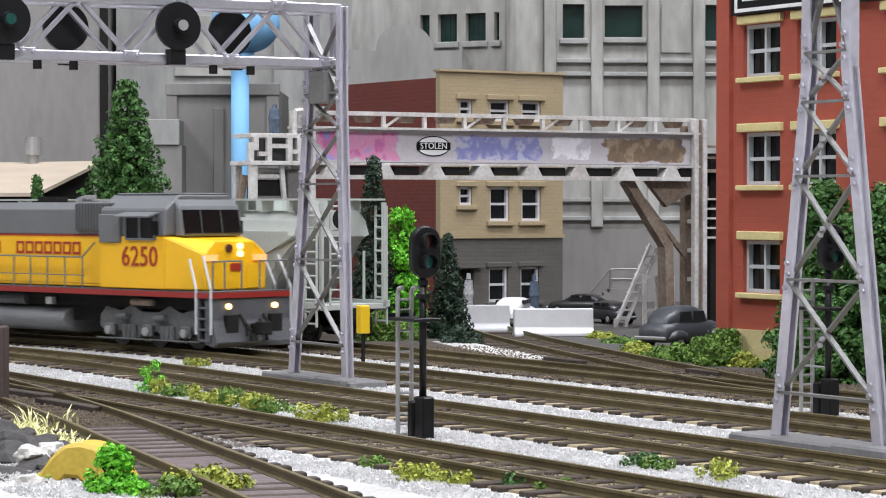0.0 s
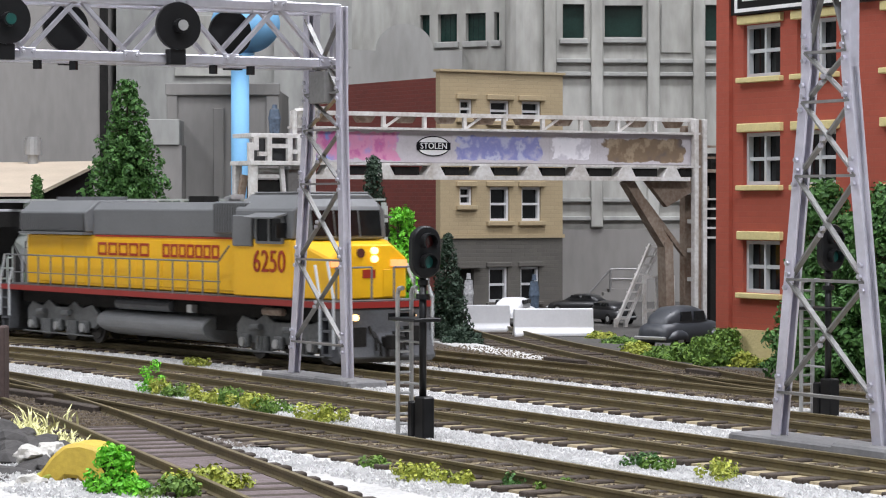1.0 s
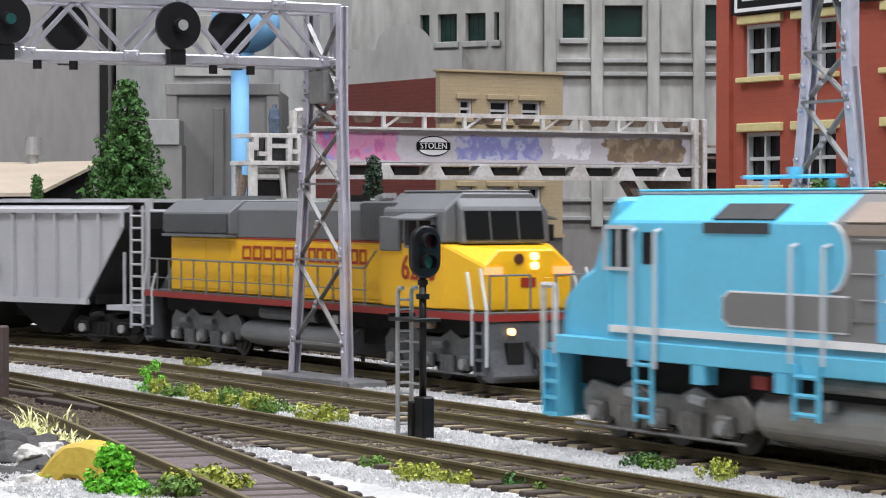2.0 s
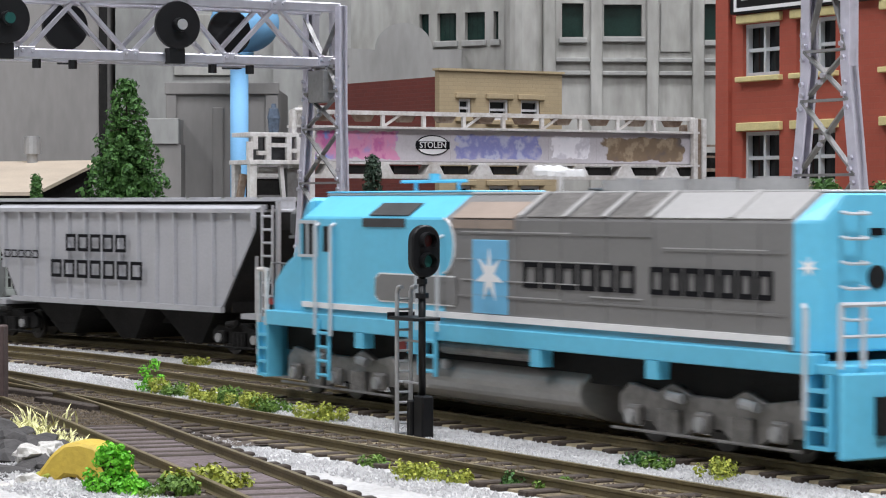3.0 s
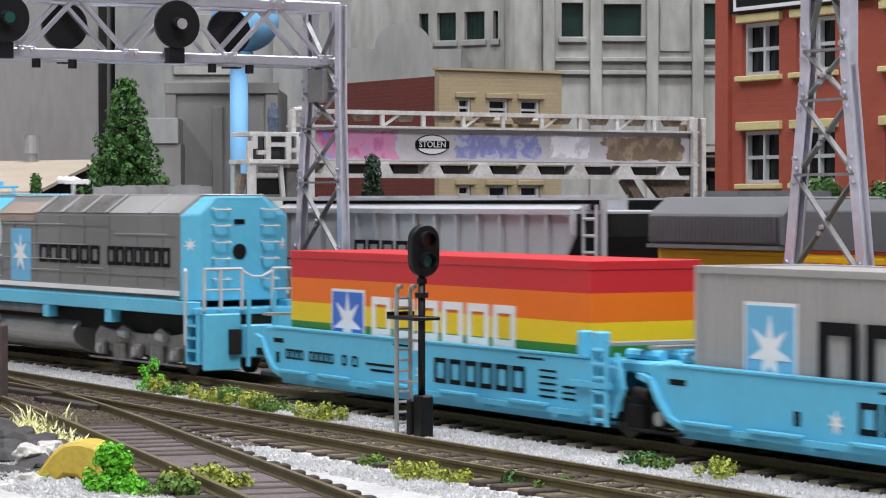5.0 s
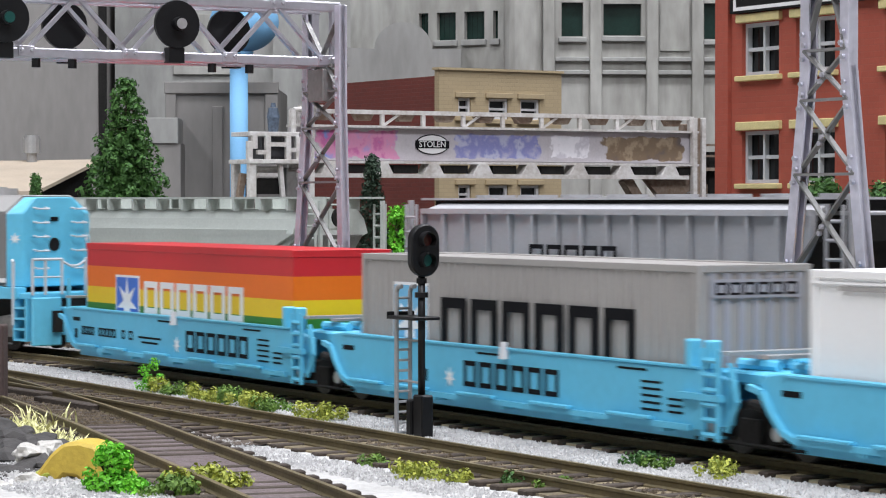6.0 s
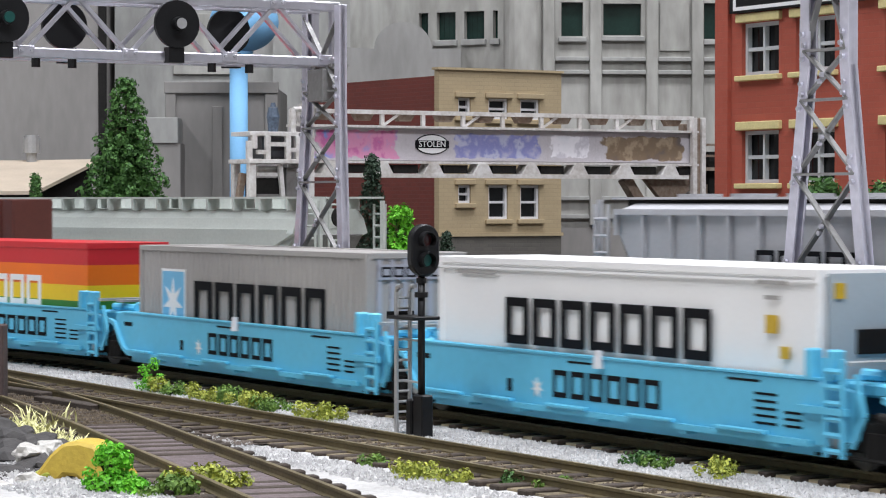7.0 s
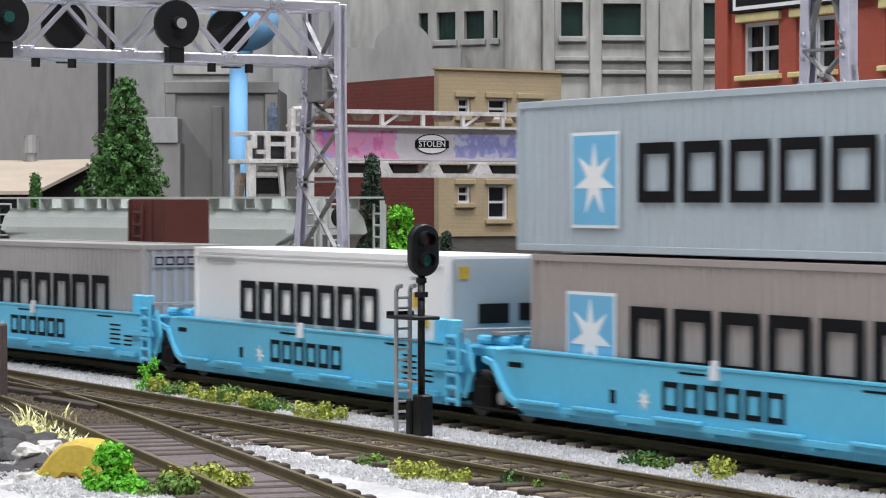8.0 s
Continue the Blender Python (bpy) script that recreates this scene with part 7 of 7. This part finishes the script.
        bm = chain(BM(), [(-7.3, sy * 1.42, 1.5), (-7.5, sy * 1.42, 0.85), (-7.25, sy * 1.46, 0.36)], 0.05)
        part("brake_pipe", bm, BLUE_D, w, m=lift)
    part("well_floor", box(BM(), -6.4, 6.4, -1.3, 1.3, 0.14, 0.3), BLUE_D, w, m=lift)
    for sx in (-1, 1):
        a, b = sorted((sx * 6.5, sx * 7.6))
        part("end_deck", box(BM(), a, b, -1.0, 1.0, 1.12, 1.34), BLUE_D, w, bev=0.04, m=lift)
        part("bulkhead", box(BM(), min(sx * 6.4, sx * 6.5), max(sx * 6.4, sx * 6.5), -1.3, 1.3, 0.55, 1.36), BLUE_D, w, m=lift)
        bm = BM()
        for y in (-0.7, 0.0, 0.7):
            rod(bm, (sx * 6.6, y, 1.44), (sx * 7.4, y * 0.7, 1.42), 0.1, 8)
        chain(bm, [(sx * 6.5, -1.1, 1.5), (sx * 7.1, -0.9, 1.52), (sx * 7.5, 0.2, 1.5)], 0.05)
        part("brake_gear", bm, BLUE_D, w, m=lift)
        part("cross_walk", box(BM(), min(sx * 6.9, sx * 7.2), max(sx * 6.9, sx * 7.2), -1.4, 1.4, 1.62, 1.68), GALV, w, "pale grating walkway", m=lift)
    bogie(w, -7.68, 2, 0.45, BLACKROUGH)
    return w


def covered_hopper(name, label, material, ribs, L=16.6):
    """A covered hopper; L between its end platforms."""
    h = thing(name, label, "covered hopper car", group="covered hoppers")
    hl = L / 2
    body_l = hl - 1.0
    top = 4.28
    side = [(-body_l, 4.28), (body_l, 4.28), (body_l, 3.3), (body_l - 1.35, 1.6), (-body_l + 1.35, 1.6), (-body_l, 3.3)]
    if ribs:
        side = [(-body_l, 4.28), (body_l, 4.28), (body_l, 3.7), (body_l - 1.7, 1.45), (-body_l + 1.7, 1.45), (-body_l, 3.7)]
        part("body", prism(BM(), side, -1.42, 1.42), material, h, "ribbed hopper body", bev=0.03)
        n = 15
        for k in range(n + 1):
            x = -body_l + k * 2 * body_l / n
            lo = max(1.5, 3.75 - (body_l - abs(x)) * 1.32)
            for sy in (-1, 1):
                part("side_post", box(BM(), x - 0.05, x + 0.05, min(sy * 1.42, sy * 1.55), max(sy * 1.42, sy * 1.55), lo, 4.2), material, h)
        for sy in (-1, 1):
            part("top_sill", box(BM(), -body_l, body_l, min(sy * 1.42, sy * 1.58), max(sy * 1.42, sy * 1.58), 4.18, 4.3), material, h)
            part("bottom_sill", box(BM(), -body_l + 1.5, body_l - 1.5, min(sy * 1.42, sy * 1.56), max(sy * 1.42, sy * 1.56), 1.4, 1.56), material, h)
            mark_row(marks(-1.7 + sy * 0.9, 1.9 + sy * 0.9, 3.0, 3.52, sy * 1.55, 5, 0.55, depth=sy * 0.01), INK, h, "dark name block")
            mark_row(marks(-2.6 + sy * 0.9, 2.8 + sy * 0.9, 2.2, 2.74, sy * 1.55, 7, 0.55, depth=sy * 0.01), INK, h, "dark name block")
            mark_row(marks(*((4.2, 6.4) if sy > 0 else (-6.4, -4.2)), 2.75, 3.0, sy * 1.55, 5, 0.6, depth=sy * 0.01), INK, h, "small dark block")
    else:
        bm = BM()
        prof = [(-1.0, 1.45), (-1.45, 2.0), (-1.58, 2.8), (-1.56, 3.5), (-1.4, 3.95), (-1.1, 4.25), (1.1, 4.25), (1.4, 3.95), (1.56, 3.5), (1.58, 2.8), (1.45, 2.0), (1.0, 1.45)]
        rings = []
        for x, f in ((-body_l, 3.45), (-body_l + 1.6, 1.45), (body_l - 1.6, 1.45), (body_l, 3.45)):
            rings.append([bm.verts.new((x, y if z > f else y * 0.9, max(z, f))) for y, z in prof])
        for r0, r1 in zip(rings, rings[1:]):
            for k in range(len(prof)):
                j = (k + 1) % len(prof)
                bm.faces.new((r0[k], r0[j], r1[j], r1[k]))
        bm.faces.new(rings[0])
        bm.faces.new(rings[-1][::-1])
        bmesh.ops.remove_doubles(bm, verts=bm.verts[:], dist=0.001)
        part("body", bm, material, h, "smooth curved hopper body")
        for sy in (-1, 1):
            mark_row(marks(*((4.6, 6.2) if sy > 0 else (-6.2, -4.6)), 2.95, 3.2, sy * 1.575, 4, 0.3, depth=sy * 0.012), STEELGREY, h, "small grey block")
            mark_row(marks(*((4.3, 6.2) if sy > 0 else (-6.2, -4.3)), 2.5, 2.72, sy * 1.575, 6, 0.3, depth=sy * 0.012), STEELGREY, h, "small grey block")
            mark_row(marks(*((-4.2, -2.9) if sy > 0 else (2.9, 4.2)), 2.6, 2.95, sy * 1.575, 3, 0.1, depth=sy * 0.012), INK, h, "dark emblem block")
            part("belt_band", box(BM(), -body_l + 0.3, body_l - 0.3, min(sy * 1.5, sy * 1.565), max(sy * 1.5, sy * 1.565), 3.42, 3.62), material, h)
            part("side_sill", box(BM(), -hl, hl, min(sy * 1.2, sy * 1.5), max(sy * 1.2, sy * 1.5), 1.3, 1.5), material, h)
    # roof walk on brackets, hatches
    for sy in (-1, 1):
        y = sy * 1.25
        if ribs:
            part("roof_walk", box(BM(), -hl + 0.2, hl - 0.2, sy * 0.9 - 0.2, sy * 0.9 + 0.2, 4.5, 4.55), material, h)
            part("roof_edge", prism(BM(), [(sy * 1.42, 4.28), (sy * 1.0, 4.42), (sy * 1.0, 4.28)], -body_l, body_l, "x"), material, h)
            part("walk_riser", box(BM(), -hl + 0.6, hl - 0.6, sy * 0.9 - 0.04, sy * 0.9 + 0.04, 4.28, 4.5), BLACKROUGH, h)
            continue
        part("roof_walk", box(BM(), -hl + 0.2, hl - 0.2, y - 0.25, y + 0.25, 4.56, 4.62), material, h)
        k = -body_l + 0.3
        while k < body_l:
            part("walk_bracket", box(BM(), k, k + 0.08, y - 0.25, y + 0.25, 4.2, 4.56), material, h)
            k += 1.25
    for k in range(8):
        x = -body_l + 0.9 + k * (2 * body_l - 1.8) / 7
        part("hatch", rod(BM(), (x, 0, 4.25), (x, 0, 4.62), 0.48, 16), material, h)
    # ends
    for sx in (-1, 1):
        if ribs:
            # Added black sheet and plate paint the shade below the sloping end.
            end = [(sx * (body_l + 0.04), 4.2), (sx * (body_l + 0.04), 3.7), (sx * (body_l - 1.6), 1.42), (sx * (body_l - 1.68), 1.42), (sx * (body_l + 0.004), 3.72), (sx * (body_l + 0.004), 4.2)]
            part("slope_sheet", prism(BM(), end, -1.38, 1.38), BLACKROUGH, h, "thin slope sheet painted black for its shade")
            part("end_shade_plate", box(BM(), min(sx * (body_l - 1.5), sx * (body_l - 1.4)), max(sx * (body_l - 1.5), sx * (body_l - 1.4)), -1.2, 1.2, 1.4, 1.75), BLACKROUGH, h)
        else:
            # A thin darker sheet paints the shading on the smooth car's end slope.
            end = [(sx * (body_l + 0.05), 3.45), (sx * (body_l - 1.55), 1.42), (sx * (body_l - 1.63), 1.42), (sx * (body_l + 0.004), 3.47)]
            part("slope_sheet", prism(BM(), end, -1.3, 1.3), STEELGREY, h, "slope sheet in darker grey for its shade")
        a, b = sorted((sx * (body_l - 0.8), sx * hl))
        part("end_platform", box(BM(), a, b, -1.35, 1.35, 1.25, 1.4), material, h)
        for y in (-1.3, 1.3):
            part("corner_post", box(BM(), min(sx * (hl - 0.12), sx * hl), max(sx * (hl - 0.12), sx * hl), y - 0.05, y + 0.05, 1.4, 4.5), material, h)
            part("end_sheet", box(BM(), min(sx * (body_l - 0.02), sx * body_l), max(sx * (body_l - 0.02), sx * body_l), min(y, y * 1.08), max(y, y * 1.08), 1.4, 3.0), material, h)
            ladder(h, sx * (hl - 0.35), y * 1.12, 0.75, 4.4, material, 0.5, "x", 0.36, 0.04)
        ladder(h, sx * (hl - 0.05), 0.7, 1.4, 4.4, material, 0.5, "y", 0.36, 0.035)
        part("brake_wheel", rod(BM(), (sx * hl, 0.6, 4.0), (sx * (hl + 0.06), 0.6, 4.0), 0.3, 18), BLACKROUGH, h)
        coupler(h, sx * hl, sx)
    for x in (-3.6, 0.0, 3.6):
        bm = BM()
        a = [bm.verts.new((x + sx * 1.6, sy * 1.2, 1.5)) for sx, sy in ((-1, -1), (1, -1), (1, 1), (-1, 1))]
        b = [bm.verts.new((x + sx * 0.4, sy * 0.9, 0.45)) for sx, sy in ((-1, -1), (1, -1), (1, 1), (-1, 1))]
        bm.faces.new(a[::-1])
        bm.faces.new(b)
        for k in range(4):
            bm.faces.new((a[k], a[(k + 1) % 4], b[(k + 1) % 4], b[k]))
        # The ribbed car's bays are black: underbody shadow put into the colour.
        part("discharge_bay", bm, BLACKROUGH if ribs else material, h, "sloped discharge bay")
    part("centre_sill", box(BM(), -hl, hl, -0.3, 0.3, 0.9, 1.3), BLACKROUGH, h)
    bogie(h, -hl + 2.0, 2, 0.45, BLACKROUGH)
    bogie(h, hl - 2.0, 2, 0.45, BLACKROUGH)
    return h


def gondola(name, label, material, load=False):
    g = thing(name, label, "gondola car", group="gondolas")
    hl = 7.4
    for sy in (-1, 1):
        part("side", prism(BM(), [(-hl, 2.5), (hl, 2.5), (hl, 1.5), (hl - 1.0, 1.0), (-hl + 1.0, 1.0), (-hl, 1.5)], sy * 1.35, sy * 1.42), material, g)
        for k in range(13):
            x = -hl + 0.1 + k * (2 * hl - 0.3) / 12
            part("side_post", box(BM(), x, x + 0.12, min(sy * 1.42, sy * 1.52), max(sy * 1.42, sy * 1.52), 1.5, 2.4), material, g)
        part("top_cord", box(BM(), -hl, hl, min(sy * 1.3, sy * 1.52), max(sy * 1.3, sy * 1.52), 2.42, 2.54), material, g)
        ladder(g, hl - 0.3, sy * 1.55, 0.8, 2.4, material, 0.4, "x", 0.36, 0.035)
    for sx in (-1, 1):
        part("end_wall", box(BM(), min(sx * hl, sx * (hl - 0.1)), max(sx * hl, sx * (hl - 0.1)), -1.34, 1.34, 1.0, 2.5), material, g)
        coupler(g, sx * hl, sx)
    part("floor", box(BM(), -hl + 0.1, hl - 0.1, -1.34, 1.34, 1.0, 1.12), material, g)
    part("centre_sill", box(BM(), -hl, hl, -0.3, 0.3, 0.8, 1.0), BLACKROUGH, g)
    if load:
        bm = box(BM(), -2.3, -0.2, -0.75, 0.75, 1.12, 4.55)
        hood = part("steel_load", bm, BROWN, g, "tall brown ribbed steel bin", bev=0.03)
        bm = BM()
        for x in (-2.25, -0.95, -0.35):
            for sy in (-1, 1):
                box(bm, x, x + 0.12, min(sy * 0.75, sy * 0.81), max(sy * 0.75, sy * 0.81), 1.2, 4.5)
        part("bin_ribs", bm, BROWN, hood)
        for sy in (-1, 1):
            ladder(g, -1.6, sy * 0.84, 2.6, 4.4, BROWN, 0.5, "x", 0.36, 0.04)
    bogie(g, -hl + 2.0, 2, 0.45, BLACKROUGH)
    bogie(g, hl - 2.0, 2, 0.45, BLACKROUGH)
    return g
# ---- the two trains ----
BLUE_LOCO = blue_loco()
UNITS = [(6.9, well_unit("light blue well car unit under a rainbow container", (-4.3, -0.75), 6.2)),
         (-8.55, well_unit("light blue well car unit under a grey container")),
         (-23.8, well_unit("light blue well car unit under a white container")),
         (-39.2, well_unit("light blue well car unit with two stacked containers"))]
RAINBOW = ((C_GREEN, 0.454), (C_YELLOW, 0.149), (C_ORANGE, 0.19), (C_RED, 0.207))
BOXES = [(6.9, 0.55, container("rainbow_container", "container striped red, orange, yellow and green", 12.19, 2.82, C_RED, False, LOGODEEP, WHITEINK, 6, RAINBOW, (2.35, -3.6), (1.1, 1.92), (4.05, 2.65, 0.7, 1.98))),
         (-8.55, 0.55, container("grey_container", "grey corrugated container with dark name blocks", 12.19, 2.82, C_GREY, True, LOGOBLUE, INK, 6, None, (2.8, -4.3), (0.9, 2.0), (4.6, 3.3, 0.7, 2.2))),
         (-23.8, 0.55, container("white_container", "smooth white container with black name blocks", 12.19, 2.82, C_WHITE, False, None, INK, 7, None, (3.55, -3.3), (1.2, 2.08))),
         (-39.2, 0.55, container("brown_grey_container", "brownish grey corrugated container in the well", 12.19, 2.92, C_BROWNGREY, True, LOGOBLUE, INK, 6, None, (2.85, -5.2), (0.95, 2.05), (4.75, 3.25, 0.7, 2.2))),
         (-38.8, 3.53, container("blue_grey_container", "pale blue-grey corrugated container stacked on top", 12.4, 2.8, C_BLUEGREY, True, LOGOBLUE, INK, 6, None, (2.2, -5.9), (0.9, 1.95), (4.2, 2.75, 0.5, 2.12)))]
YELLOW_LOCO = yellow_loco()
GREY_HOPPER = covered_hopper("grey_covered_hopper", "grey ribbed covered hopper car behind the locomotive", HOPGREY, True, 16.9)
GONDOLAS = [(46.6, gondola("gondola", "grey ribbed gondola car", GONGREY)), (68.8, gondola("gondola", "grey gondola car carrying a tall brown bin", GONGREY, True))]
STILL_HOPPER = covered_hopper("pale_covered_hopper", "pale green-grey smooth covered hopper on the siding", HOPGREEN, False, 17.0)
CROWN = BOXES[2][2]
GOLD = mat("warning_yellow", (0.65, 0.42, 0.03), 0.5)
for sy in (-1, 1):
    for x, z, w, h in ((-4.9, 1.75, 0.16, 0.3), (-4.95, 0.95, 0.14, 0.16), (-5.25, 1.35, 0.12, 0.2)):
        part("warning_label", box(BM(), sy * x - w, sy * x + w, min(sy * 1.222, sy * 1.24), max(sy * 1.222, sy * 1.24), z, z + h), GOLD, CROWN)
    for x, z, w in ((4.6, 2.5, 0.75), (-4.9, 2.55, 0.4), (-4.9, 2.3, 0.2)):
        part("small_print", box(BM(), sy * x - w, sy * x + w, min(sy * 1.222, sy * 1.235), max(sy * 1.222, sy * 1.235), z, z + 0.07), C_GREY, CROWN)
part("rear_door", box(BM(), -6.16, -6.12, -1.05, 1.05, 0.2, 2.75), C_BLUEGREY, CROWN, "grey door end")
for y0, y1, z0 in ((-0.75, -0.45, 1.5), (-0.2, 0.5, 1.45)):
    part("vent_box", box(BM(), -6.2, -6.165, min(y0, y1), max(y0, y1), z0, 1.85), BLACK, CROWN)
part("warning_label", box(BM(), -6.2, -6.165, 0.75, 0.95, 2.35, 2.6), GOLD, CROWN)
for sy in (-1, 1):
    part("roof_rail", box(BM(), -6.09, 6.09, min(sy * 1.2, sy * 1.235), max(sy * 1.2, sy * 1.235), 2.6, 2.64), C_WHITE, CROWN)
STILL_HOPPER.matrix_basis = on_rails("back", 38.75, 6.4)


def near_shift(t):
    d = t - 5
    return 12.1295 * d - 0.0498 * d * d * (1 + min(d, 0) / 4)


def far_front(t):
    return 28.55 - 8.33 * t


def motions():
    times = [k * 0.25 for k in range(33)]
    walk(BLUE_LOCO, [(t, on_rails("near", 27.3 + near_shift(t), 6.65)) for t in times])
    for s, unit in UNITS:
        walk(unit, [(t, on_rails("near", s + near_shift(t), 7.6)) for t in times])
    for s, z, ob in BOXES:
        # a container rides square in its well
        home = s if z < 1 else -39.2
        walk(ob, [(t, on_rails("near", home + near_shift(t), 7.6) @ P(s - home, 0, z)) for t in times])
    walk(YELLOW_LOCO, [(t, on_rails("far", far_front(t) + 9.6, 6.45, -1)) for t in times])
    walk(GREY_HOPPER, [(t, on_rails("far", far_front(t) + 29.0, 6.4, -1)) for t in times])
    for s, ob in GONDOLAS:
        walk(ob, [(t, on_rails("far", far_front(t) + s, 5.4, -1)) for t in times])
    # the wheelsets roll
    near = [BLUE_LOCO] + [u for _, u in UNITS]
    for ws, x, r, owner in WHEELSETS:
        if owner is STILL_HOPPER:
            continue
        rows = []
        for k in range(241):
            t = k / 30
            way = near_shift(t) if owner in near else 8.33 * t
            rows.append((t, P(x, 0, r + RISE, 0, 0, math.degrees(way / r))))
        walk(ws, rows)


motions()
